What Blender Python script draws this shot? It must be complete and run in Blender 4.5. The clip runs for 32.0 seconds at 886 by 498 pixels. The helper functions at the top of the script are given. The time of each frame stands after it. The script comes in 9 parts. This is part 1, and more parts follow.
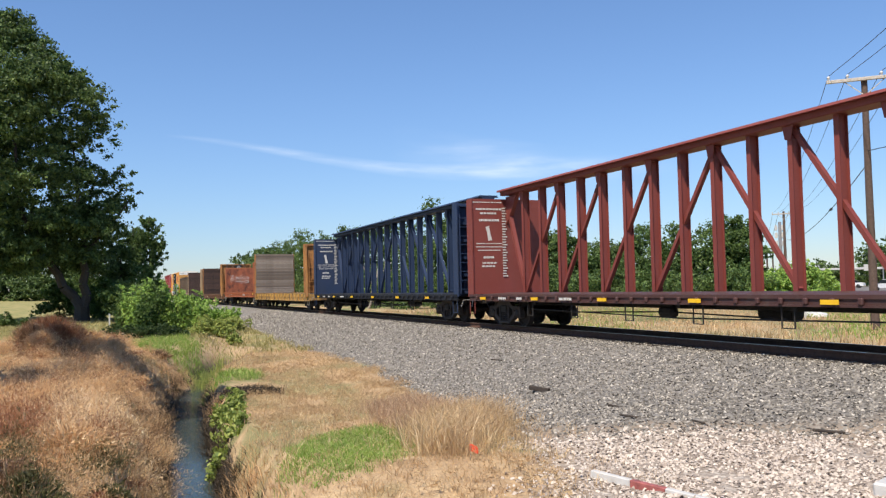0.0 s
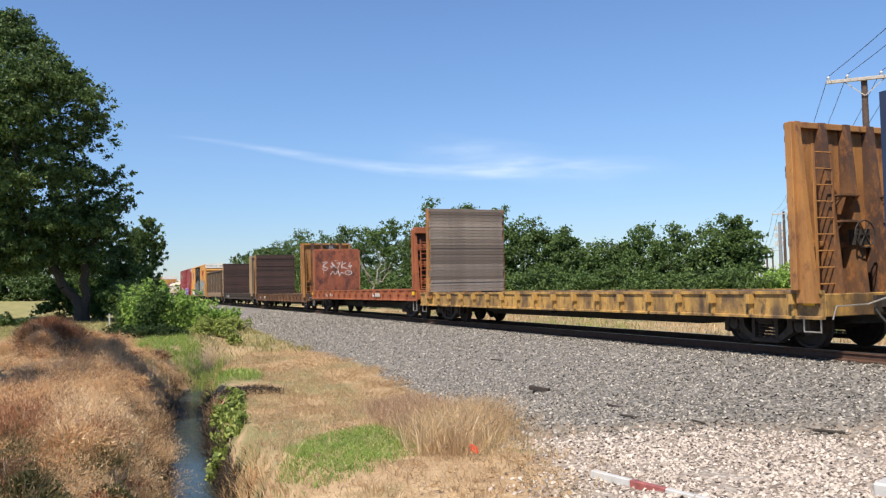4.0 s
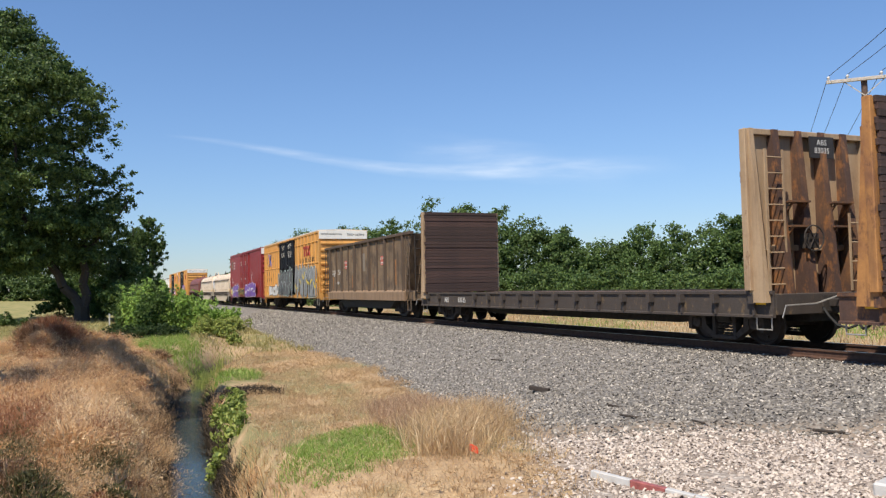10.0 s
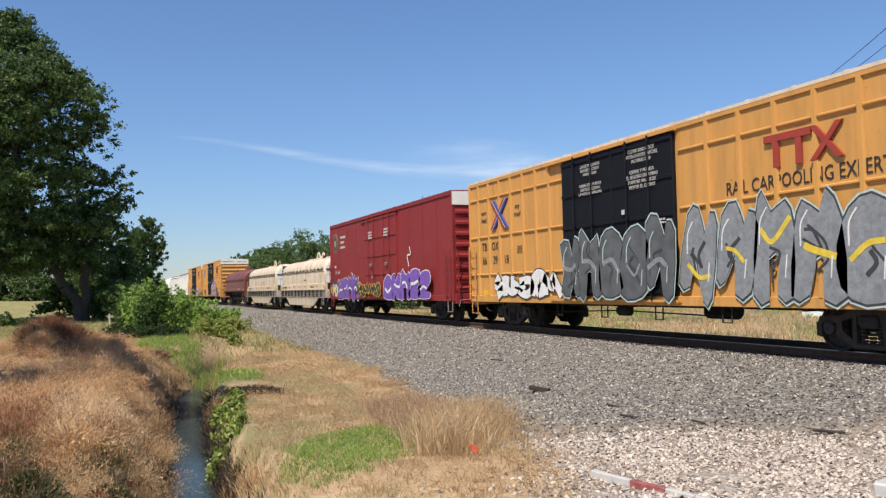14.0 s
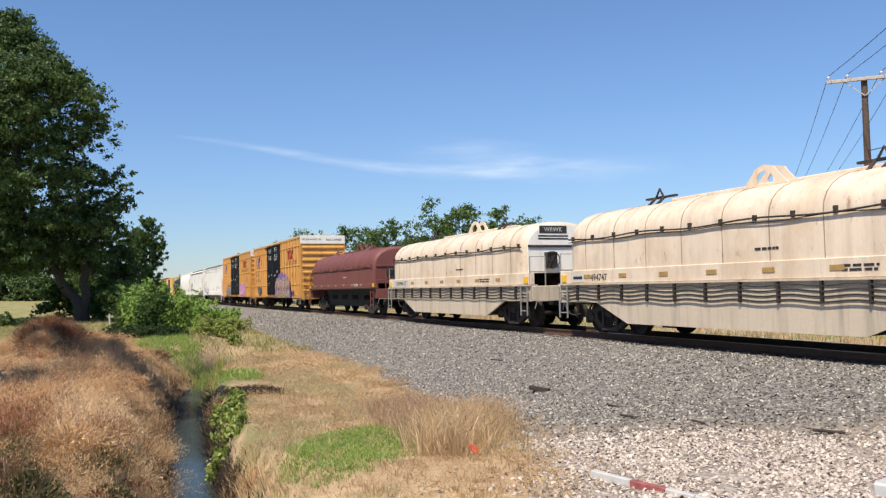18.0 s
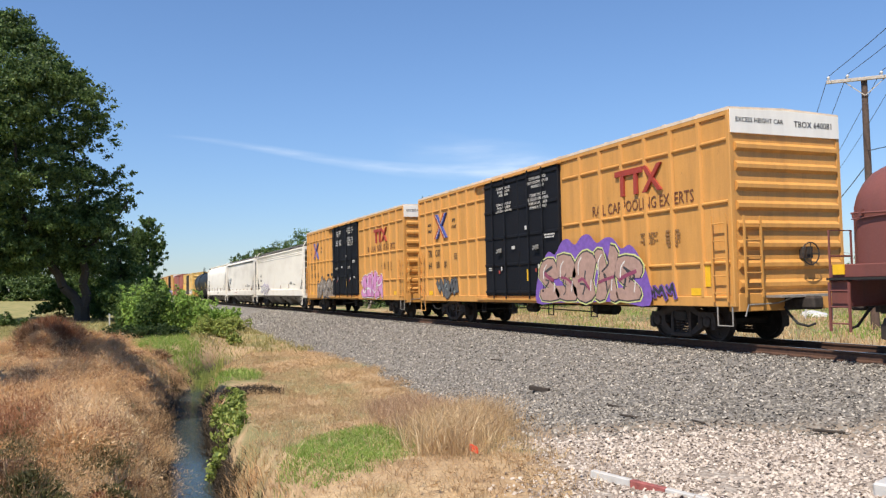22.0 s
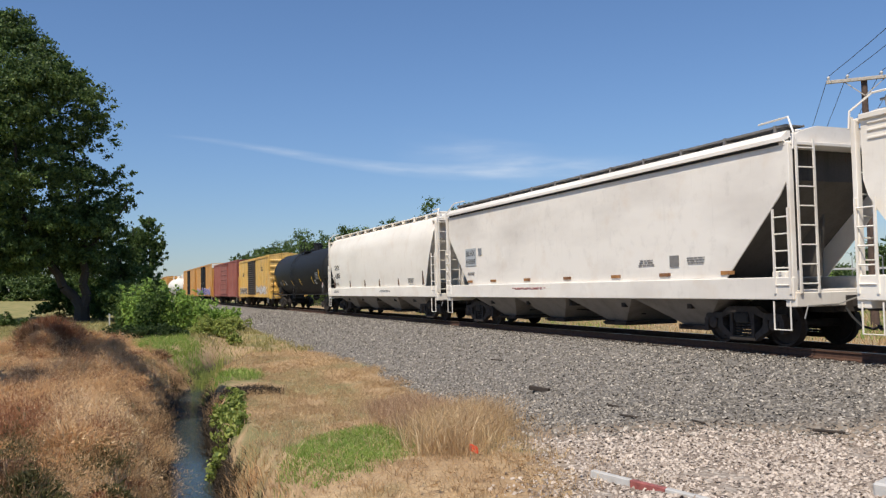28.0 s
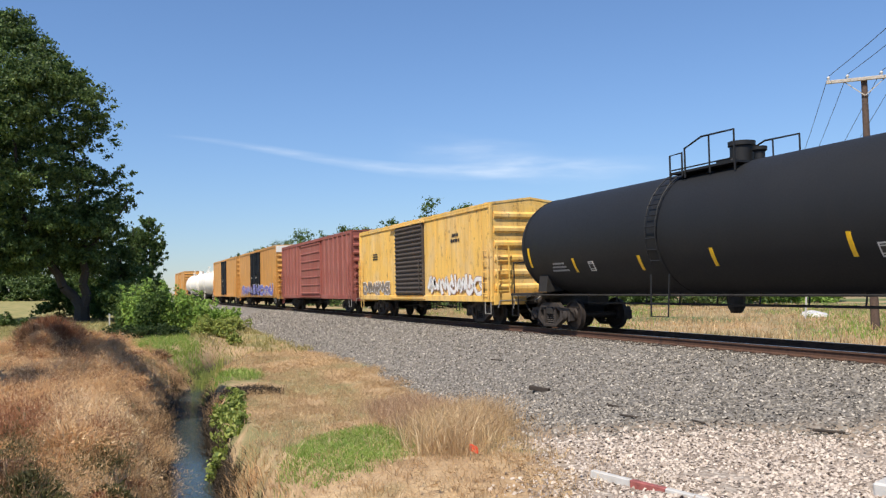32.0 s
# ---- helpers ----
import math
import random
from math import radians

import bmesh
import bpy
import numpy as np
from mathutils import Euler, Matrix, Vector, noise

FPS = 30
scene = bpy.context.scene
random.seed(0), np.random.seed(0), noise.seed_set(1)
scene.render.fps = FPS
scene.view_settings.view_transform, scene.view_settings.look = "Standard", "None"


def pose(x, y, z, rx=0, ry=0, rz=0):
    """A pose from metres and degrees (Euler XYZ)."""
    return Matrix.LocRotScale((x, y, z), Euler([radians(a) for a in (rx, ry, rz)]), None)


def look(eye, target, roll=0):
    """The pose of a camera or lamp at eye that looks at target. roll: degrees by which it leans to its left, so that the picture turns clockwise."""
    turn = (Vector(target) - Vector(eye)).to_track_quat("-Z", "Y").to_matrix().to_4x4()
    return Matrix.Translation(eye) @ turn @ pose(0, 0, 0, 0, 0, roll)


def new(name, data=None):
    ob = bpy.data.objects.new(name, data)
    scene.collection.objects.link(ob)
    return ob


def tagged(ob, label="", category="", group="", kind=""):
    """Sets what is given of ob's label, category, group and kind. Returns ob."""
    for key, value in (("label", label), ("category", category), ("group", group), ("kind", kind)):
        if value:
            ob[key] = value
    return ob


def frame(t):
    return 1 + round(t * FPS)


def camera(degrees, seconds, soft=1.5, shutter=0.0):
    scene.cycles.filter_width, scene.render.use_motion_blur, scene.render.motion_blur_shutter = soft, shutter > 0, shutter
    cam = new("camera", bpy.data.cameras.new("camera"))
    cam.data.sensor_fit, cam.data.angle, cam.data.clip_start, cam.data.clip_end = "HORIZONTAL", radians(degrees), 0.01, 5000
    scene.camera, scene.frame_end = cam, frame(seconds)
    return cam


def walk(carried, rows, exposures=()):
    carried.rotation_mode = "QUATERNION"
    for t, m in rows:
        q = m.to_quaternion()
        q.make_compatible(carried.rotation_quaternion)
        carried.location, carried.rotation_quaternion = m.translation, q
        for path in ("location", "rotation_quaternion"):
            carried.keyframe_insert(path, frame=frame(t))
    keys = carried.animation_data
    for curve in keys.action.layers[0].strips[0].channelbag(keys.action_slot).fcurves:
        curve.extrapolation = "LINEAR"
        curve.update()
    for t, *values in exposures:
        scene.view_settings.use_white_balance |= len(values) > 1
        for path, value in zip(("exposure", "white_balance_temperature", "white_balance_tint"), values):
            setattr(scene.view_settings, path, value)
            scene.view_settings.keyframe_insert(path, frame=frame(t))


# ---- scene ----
# ---------------------------------------------------------------- camera
EYE = Vector((0.0, 0.0, 1.374))
cam = camera(57.03, 32.0, soft=1.3)
VIEW = look(EYE, EYE + Vector((-0.92266, 0.38282, 0.04626)), -1.241)
walk(cam, [(0.0, VIEW), (32.0, VIEW)],
     exposures=[(0.0, 0.36, 6830, 10), (3.0, 0.38, 6830, 10), (6.0, 0.26, 6830, 10), (12.0, 0.22, 6830, 10), (14.0, 0.17, 6830, 10), (17.0, 0.22, 6830, 10), (21.0, 0.33, 6830, 10), (23.0, 0.27, 6830, 10), (25.0, 0.13, 6830, 10), (28.0, -0.08, 6830, 10), (29.0, -0.15, 6850, 10), (31.0, -0.19, 6830, 10), (31.5, -0.08, 6830, 10), (32.0, 0.24, 6830, 10)])

# ---------------------------------------------------------------- light
SUN_EL, SUN_X, SUN_Y = 56.0, 0.62, -0.78          # towards the sun: behind the camera, over the creek side
world = bpy.data.worlds.new("sky")
scene.world = world
world.use_nodes = True
wn, wl = world.node_tree.nodes, world.node_tree.links
wn.clear()
w_out = wn.new("ShaderNodeOutputWorld")
w_bg = wn.new("ShaderNodeBackground")
w_sky = wn.new("ShaderNodeTexSky")
w_sky.sky_type = "NISHITA"
w_sky.sun_disc = False
w_sky.sun_elevation = radians(SUN_EL)
w_sky.sun_rotation = math.atan2(SUN_X, SUN_Y)
w_sky.air_density = 1.0
w_sky.dust_density = 0.0
w_sky.ozone_density = 3.2
w_bg.inputs["Strength"].default_value = 0.118
wl.new(w_bg.outputs[0], w_out.inputs[0])
sun_data = bpy.data.lights.new("sun", "SUN")
sun_data.energy = 5.0
sun_data.angle = radians(0.55)
sun_data.color = (1.0, 0.93, 0.82)
sun = new("sun", sun_data)
_c = math.cos(radians(SUN_EL))
_n = math.hypot(SUN_X, SUN_Y)
sun.matrix_world = look((0, 0, 40), Vector((0, 0, 40)) - Vector((SUN_X / _n * _c, SUN_Y / _n * _c, math.sin(radians(SUN_EL)))))
scene.view_settings.exposure = 0.35


def clouds():
    """A thin cirrus streak and faint veil, mixed over the sky by direction."""
    geo = wn.new("ShaderNodeTexCoord")
    norm = geo.outputs["Generated"]
    # local axes of the streak in the direction sphere
    def dot(vec):
        n = wn.new("ShaderNodeVectorMath")
        n.operation = "DOT_PRODUCT"
        wl.new(norm, n.inputs[0])
        n.inputs[1].default_value = vec
        return n.outputs["Value"]

    def op(kind, a, b=None, c=None):
        n = wn.new("ShaderNodeMath")
        n.operation = kind
        for k, v in enumerate((a, b, c)):
            if v is None:
                continue
            if isinstance(v, (int, float)):
                n.inputs[k].default_value = v
            else:
                wl.new(v, n.inputs[k])
        return n.outputs[0]

    rt, up, fw = VIEW.col[0].to_3d(), VIEW.col[1].to_3d(), -VIEW.col[2].to_3d()
    depth = op("MAXIMUM", dot(fw), 0.05)
    a = op("DIVIDE", dot(rt), depth)
    b = op("DIVIDE", dot(up), depth)
    # centre line of the streak: falls gently, flattens out
    a_l = op("MINIMUM", a, 0.10)
    line = op("MULTIPLY_ADD", a_l, -0.0276, 0.0942)
    line = op("ADD", line, op("MULTIPLY", op("MULTIPLY", a_l, a_l), op("MULTIPLY_ADD", a_l, 1.3585, 0.7702)))
    dist = op("ABSOLUTE", op("SUBTRACT", b, line))
    noise_n = wn.new("ShaderNodeTexNoise")
    noise_n.inputs["Scale"].default_value = 9.0
    noise_n.inputs["Detail"].default_value = 6.0
    comb = wn.new("ShaderNodeCombineXYZ")
    wl.new(op("MULTIPLY", a, 1.2), comb.inputs[0])
    wl.new(op("MULTIPLY", b, 7.0), comb.inputs[1])
    wl.new(comb.outputs[0], noise_n.inputs["Vector"])
    ns = noise_n.outputs["Fac"]
    width = op("MULTIPLY_ADD", op("MINIMUM", op("MAXIMUM", op("ADD", a, 0.33), 0.0), 0.55), 0.024, 0.003)
    band = op("MAXIMUM", op("SUBTRACT", 1.0, op("DIVIDE", dist, width)), 0.0)
    ends = op("MULTIPLY", op("MINIMUM", op("MAXIMUM", op("MULTIPLY", op("ADD", a, 0.345), 7.0), 0.0), 1.0),
              op("MINIMUM", op("MAXIMUM", op("MULTIPLY", op("SUBTRACT", 0.30, a), 5.0), 0.0), 1.0))
    m = op("MULTIPLY", op("MULTIPLY", band, ends), op("MULTIPLY", op("POWER", ns, 2.0), 0.80))
    # a second, broken patch beside its end
    pa = op("MAXIMUM", op("SUBTRACT", 1.0, op("ABSOLUTE", op("DIVIDE", op("SUBTRACT", a, 0.085), 0.15))), 0.0)
    pb = op("MAXIMUM", op("SUBTRACT", 1.0, op("ABSOLUTE", op("DIVIDE", op("SUBTRACT", b, op("MULTIPLY_ADD", a, -0.12, 0.118)), 0.028))), 0.0)
    m = op("ADD", m, op("MULTIPLY", op("MULTIPLY", pa, pb), op("MULTIPLY", op("POWER", ns, 2.6), 0.9)))
    m = op("MINIMUM", op("MAXIMUM", m, 0.0), 0.6)
    mix = wn.new("ShaderNodeMix")
    mix.data_type = "RGBA"
    wl.new(m, mix.inputs["Factor"])
    # clear dry air: the glare low over the horizon is held down
    z = op("MAXIMUM", dot(Vector((0, 0, 1))), 0.0)
    low = op("POWER", op("SUBTRACT", 1.0, z), 6.0)
    grade = wn.new("ShaderNodeMix")
    grade.data_type = "RGBA"
    wl.new(low, grade.inputs["Factor"])
    grade.inputs["A"].default_value = (0.775, 0.93, 1.125, 1.0)
    grade.inputs["B"].default_value = (0.49, 0.555, 0.725, 1.0)
    prod = wn.new("ShaderNodeMix")
    prod.data_type, prod.blend_type = "RGBA", "MULTIPLY"
    prod.inputs["Factor"].default_value = 1.0
    wl.new(w_sky.outputs[0], prod.inputs["A"])
    wl.new(grade.outputs["Result"], prod.inputs["B"])
    wl.new(prod.outputs["Result"], mix.inputs["A"])
    mix.inputs["B"].default_value = (7.6, 8.2, 9.0, 1.0)
    wl.new(mix.outputs["Result"], w_bg.inputs["Color"])


clouds()


# ---------------------------------------------------------------- mesh helpers
class Mesh:
    """Collects faces of one part."""

    def __init__(self):
        self.v, self.f = [], []

    def add(self, verts, faces):
        o = len(self.v)
        self.v.extend(tuple(p) for p in verts)
        self.f.extend(tuple(i + o for i in fc) for fc in faces)
        return self

    def box(self, x0, x1, y0, y1, z0, z1, m=None):
        vs = [Vector((x, y, z)) for x in (x0, x1) for y in (y0, y1) for z in (z0, z1)]
        if m is not None:
            vs = [m @ p for p in vs]
        return self.add(vs, [(0, 1, 3, 2), (4, 6, 7, 5), (0, 4, 5, 1), (2, 3, 7, 6), (0, 2, 6, 4), (1, 5, 7, 3)])

    def cbox(self, x0, x1, y0, y1, z0, z1, c=0.01):
        """A box with its twelve edges chamfered."""
        X, Y, Z = (x0, x1), (y0, y1), (z0, z1)
        vs, idx = [], {}
        for i in (0, 1):
            for j in (0, 1):
                for k in (0, 1):
                    p = (X[i], Y[j], Z[k])
                    s = (1 - 2 * i, 1 - 2 * j, 1 - 2 * k)
                    for a in range(3):
                        q = [p[n] + (0 if n == a else s[n] * c) for n in range(3)]
                        idx[i, j, k, a] = len(vs)
                        vs.append(q)
        fs = []
        for a in range(3):
            for e in (0, 1):
                o = [n for n in range(3) if n != a]
                ring = []
                for u, w in ((0, 0), (1, 0), (1, 1), (0, 1)):
                    key = [0, 0, 0]
                    key[a], key[o[0]], key[o[1]] = e, u, w
                    ring.append(idx[(*key, a)])
                fs.append(tuple(ring if (e == 1) == (a != 1) else ring[::-1]))
        for a in range(3):
            o = [n for n in range(3) if n != a]
            for u in (0, 1):
                for w in (0, 1):
                    q = []
                    for e in (0, 1):
                        key = [0, 0, 0]
                        key[a], key[o[0]], key[o[1]] = e, u, w
                        q.append((idx[(*key, o[0])], idx[(*key, o[1])]))
                    r = (q[0][0], q[0][1], q[1][1], q[1][0])
                    fs.append(r if (u ^ w) == (a == 1) else r[::-1])
        for i in (0, 1):
            for j in (0, 1):
                for k in (0, 1):
                    r = tuple(idx[i, j, k, a] for a in range(3))
                    fs.append(r if (i + j + k) % 2 else r[::-1])
        return self.add(vs, fs)

    def prism(self, poly, a, b, axis="x"):
        """A polygon of (u, w) drawn out from a to b along an axis."""
        def at(u, w, s):
            return {"x": (s, u, w), "y": (u, s, w), "z": (u, w, s)}[axis]
        n = len(poly)
        vs = [at(u, w, a) for u, w in poly] + [at(u, w, b) for u, w in poly]
        fs = [tuple(range(n))[::-1], tuple(range(n, 2 * n))]
        fs += [(i, (i + 1) % n, (i + 1) % n + n, i + n) for i in range(n)]
        return self.add(vs, fs)

    def loft(self, rings, closed=True, caps=True):
        n = len(rings[0])
        vs = [p for r in rings for p in r]
        fs = []
        for k in range(len(rings) - 1):
            for i in range(n if closed else n - 1):
                j = (i + 1) % n
                fs.append((k * n + i, k * n + j, (k + 1) * n + j, (k + 1) * n + i))
        if caps:
            fs += [tuple(range(n))[::-1], tuple(range((len(rings) - 1) * n, len(rings) * n))]
        return self.add(vs, fs)

    def rod(self, p, q, r, n=6, r2=None):
        p, q = Vector(p), Vector(q)
        d = (q - p)
        if d.length < 1e-6:
            return self
        d.normalize()
        a = d.orthogonal().normalized()
        b = d.cross(a)
        ring = lambda c, rad: [c + (a * math.cos(t) + b * math.sin(t)) * rad for t in (2 * math.pi * i / n for i in range(n))]
        return self.loft([ring(p, r), ring(q, r if r2 is None else r2)])

    def pipe(self, pts, r, n=6):
        """One bent tube through the points."""
        pts = [Vector(p) for p in pts]
        rings, a = [], None
        for k, p in enumerate(pts):
            d = (pts[min(k + 1, len(pts) - 1)] - pts[max(k - 1, 0)]).normalized()
            a = d.orthogonal() if a is None else a - d * a.dot(d)
            if a.length < 1e-4:
                a = d.orthogonal()
            a.normalize()
            b = d.cross(a)
            rings.append([p + (a * math.cos(t) + b * math.sin(t)) * r for t in (2 * math.pi * i / n for i in range(n))])
        return self.loft(rings)

    def bar(self, p, q, w, h, up=(0, 0, 1)):
        """A rectangular bar from p to q, w across and h along up."""
        p, q = Vector(p), Vector(q)
        d = (q - p).normalized()
        s = d.cross(Vector(up)).normalized()
        u = s.cross(d)
        ring = lambda c: [c + s * (i * w / 2) + u * (j * h / 2) for i, j in ((-1, -1), (1, -1), (1, 1), (-1, 1))]
        return self.loft([ring(p), ring(q)])

    def lathe(self, profile, centre=(0, 0, 0), axis="x", n=20):
        """Profile of (along, radius) turned round an axis."""
        rings = []
        for s, r in profile:
            ring = []
            for i in range(n):
                t = 2 * math.pi * i / n
                u, w = r * math.cos(t), r * math.sin(t)
                p = {"x": (s, u, w), "y": (w, s, u), "z": (u, w, s)}[axis]
                ring.append((p[0] + centre[0], p[1] + centre[1], p[2] + centre[2]))
            rings.append(ring)
        return self.loft(rings)

    def data(self, name, smooth=False):
        me = bpy.data.meshes.new(name)
        me.from_pydata(self.v, [], self.f)
        me.update()
        if smooth:
            me.polygons.foreach_set("use_smooth", [True] * len(me.polygons))
            me.set_sharp_from_angle(angle=radians(38))
        return me


def part(name, mesh, material, parent=None, label="", smooth=False):
    """Links a Mesh (or a ready mesh) as one object under a thing or a part."""
    me = mesh.data(name, smooth) if isinstance(mesh, Mesh) else mesh
    if material is not None and not me.materials:
        me.materials.append(material)
    ob = new(name, me)
    if parent is not None:
        ob.parent = parent
    if label:
        ob["label"] = label
    return ob


def thing(name, label, category, m=None, group="", kind=""):
    ob = new(name)
    ob.empty_display_size = 0.3
    if m is not None:
        ob.matrix_basis = m
    return tagged(ob, label, category, group, kind)


_texts = {}


def lettering(text, size, m, material, name="lettering", parent=None, shear=0.0, depth=0.004, align="CENTER", squeeze=1.0):
    """Raised letters in the built-in font: m maps the text plane into the thing's space."""
    key = (text, size, shear, align, squeeze)
    if key not in _texts:
        cu = bpy.data.curves.new("lettering", "FONT")
        cu.body, cu.size, cu.shear, cu.align_x, cu.extrude = text, size, shear, align, depth / 2
        cu.resolution_u = 2
        tmp = bpy.data.objects.new("tmp", cu)
        scene.collection.objects.link(tmp)
        dg = bpy.context.evaluated_depsgraph_get()
        me = bpy.data.meshes.new_from_object(tmp.evaluated_get(dg))
        bpy.data.objects.remove(tmp)
        me.transform(Matrix.Diagonal((squeeze, 1, 1, 1)))
        me.materials.clear()
        _texts[key] = me
    me = _texts[key].copy()
    me.materials.append(material)
    me.transform(m)
    return part(name, me, None, parent)


def on_side(x, z, y):
    """The plane of a vehicle's side that faces the camera."""
    return Matrix.Translation((x, y, z)) @ Matrix.Rotation(radians(90), 4, "X")


def on_end(y, z, x):
    """The plane of a vehicle's end that faces along the track."""
    return Matrix.Translation((x, y, z)) @ Matrix.Rotation(radians(90), 4, "Z") @ Matrix.Rotation(radians(90), 4, "X")


# ---------------------------------------------------------------- materials
class Nodes:
    def __init__(self, name):
        self.mat = bpy.data.materials.new(name)
        self.mat.use_nodes = True
        self.n, self.l = self.mat.node_tree.nodes, self.mat.node_tree.links
        self.b = self.n["Principled BSDF"]
        tc = self.n.new("ShaderNodeTexCoord")
        self.obj = tc.outputs["Object"]

    def mapped(self, scale):
        m = self.n.new("ShaderNodeMapping")
        m.inputs["Scale"].default_value = scale
        self.l.new(self.obj, m.inputs["Vector"])
        return m.outputs[0]

    def noise(self, scale, detail=4, stretch=None, rough=0.6):
        t = self.n.new("ShaderNodeTexNoise")
        t.inputs["Scale"].default_value = scale
        t.inputs["Detail"].default_value = detail
        t.inputs["Roughness"].default_value = rough
        self.l.new(self.mapped(stretch) if stretch else self.obj, t.inputs["Vector"])
        return t.outputs["Fac"]

    def ramp(self, fac, lo, hi, a=0.0, b=1.0):
        r = self.n.new("ShaderNodeMapRange")
        r.inputs["From Min"].default_value, r.inputs["From Max"].default_value = lo, hi
        r.inputs["To Min"].default_value, r.inputs["To Max"].default_value = a, b
        self.l.new(fac, r.inputs["Value"])
        return r.outputs[0]

    def mix(self, fac, a, b, mode="MIX"):
        m = self.n.new("ShaderNodeMix")
        m.data_type, m.blend_type = "RGBA", mode
        for key, v in (("Factor", fac), ("A", a), ("B", b)):
            if isinstance(v, tuple):
                m.inputs[key].default_value = (*v[:3], 1)
            elif isinstance(v, (int, float)):
                m.inputs[key].default_value = v
            else:
                self.l.new(v, m.inputs[key])
        return m.outputs["Result"]

    def math(self, kind, a, b):
        m = self.n.new("ShaderNodeMath")
        m.operation = kind
        for k, v in enumerate((a, b)):
            if isinstance(v, (int, float)):
                m.inputs[k].default_value = v
            else:
                self.l.new(v, m.inputs[k])
        return m.outputs[0]

    def rand(self, which="Random"):
        return self.n.new("ShaderNodeObjectInfo").outputs[which]

    def island(self):
        return self.n.new("ShaderNodeNewGeometry").outputs["Random Per Island"]

    def bump(self, fac, strength, dist=0.01):
        b = self.n.new("ShaderNodeBump")
        b.inputs["Strength"].default_value = strength
        b.inputs["Distance"].default_value = dist
        self.l.new(fac, b.inputs["Height"])
        self.l.new(b.outputs[0], self.b.inputs["Normal"])

    def done(self, colour, rough, metal=0.0):
        for key, v in (("Base Color", colour), ("Roughness", rough), ("Metallic", metal)):
            if isinstance(v, tuple):
                self.b.inputs[key].default_value = (*v[:3], 1)
            elif isinstance(v, (int, float)):
                self.b.inputs[key].default_value = v
            else:
                self.l.new(v, self.b.inputs[key])
        return self.mat


RUST = (0.115, 0.045, 0.022)


def paint(name, col, dirt=0.35, rust=0.15, fade=0.25, rough=0.55, dirt_col=(0.085, 0.065, 0.05), rust_col=RUST, patch=None, gloss=0.5, patch_scale=0.8):
    """Weathered vehicle paint: faded patches, rain streaks, rust blooms, dust."""
    k = Nodes(name)
    lo = k.noise(0.55, 5)
    c = k.mix(k.ramp(lo, 0.35, 0.7, 0, fade), col, tuple(min(1, x * 1.25 + 0.03 * min(1.0, max(col) / 0.12)) for x in col))
    if patch:
        big = k.noise(patch_scale, 7, (1.0, 1.0, 0.7), 0.68)
        c = k.mix(k.ramp(big, 0.46, 0.62, 0, patch[1]), c, patch[0])
    streak = k.noise(3.2, 5, (1.0, 1.0, 0.12))
    c = k.mix(k.ramp(streak, 0.46, 0.72, 0, dirt), c, dirt_col)
    runs = k.noise(9.0, 4, (1.0, 1.0, 0.05), 0.7)
    c = k.mix(k.ramp(runs, 0.56, 0.74, 0, dirt * 0.7), c, dirt_col)
    grain = k.noise(26, 3)
    c = k.mix(k.ramp(grain, 0.4, 0.75, 0, dirt * 0.35), c, tuple(x * 0.6 for x in col))
    if rust > 0:
        spots = k.noise(4.5, 8, (1.0, 1.0, 0.55), 0.72)
        c = k.mix(k.ramp(spots, 0.66 - rust * 0.3, 0.74 - rust * 0.15, 0, min(1, 0.55 + rust)), c, rust_col)
    k.bump(grain, 0.12, 0.004)
    k.b.inputs["Specular IOR Level"].default_value = gloss
    return k.done(c, k.ramp(grain, 0.2, 0.8, rough - 0.08, rough + 0.15))


def dusty(name, col, dust, much):
    """Smooth pale paint with soft dust clouds, faint level bands and a few thin runs."""
    k = Nodes(name)
    cloud = k.noise(0.42, 5, (0.55, 1.0, 1.5), 0.55)
    c = k.mix(k.ramp(cloud, 0.44, 0.72, 0, much), col, dust)
    spot = k.noise(2.6, 6, (1.0, 1.0, 0.8), 0.65)
    c = k.mix(k.ramp(spot, 0.55, 0.75, 0, much * 0.5), c, tuple(x * 0.85 for x in dust))
    runs = k.noise(7.0, 4, (1.0, 1.0, 0.07), 0.7)
    c = k.mix(k.ramp(runs, 0.60, 0.76, 0, 0.16), c, tuple(x * 0.7 for x in dust))
    warm = k.noise(1.1, 4)
    c = k.mix(k.ramp(warm, 0.55, 0.72, 0, 0.25), c, (0.62, 0.47, 0.33))
    k.bump(k.noise(1.3, 2), 0.15, 0.02)
    return k.done(c, 0.5)


def plain(name, col, rough=0.6, metal=0.0, var=0.25, scale=9.0, bump=0.1):
    k = Nodes(name)
    f = k.noise(scale, 5)
    c = k.mix(k.ramp(f, 0.3, 0.7), tuple(x * (1 - var) for x in col), tuple(min(1, x * (1 + var * 0.6)) for x in col))
    f2 = k.noise(scale * 0.08, 3)
    c = k.mix(k.ramp(f2, 0.4, 0.7, 0, var * 0.5), c, tuple(x * 0.7 for x in col))
    if bump:
        k.bump(f, bump, 0.004)
    return k.done(c, rough, metal)


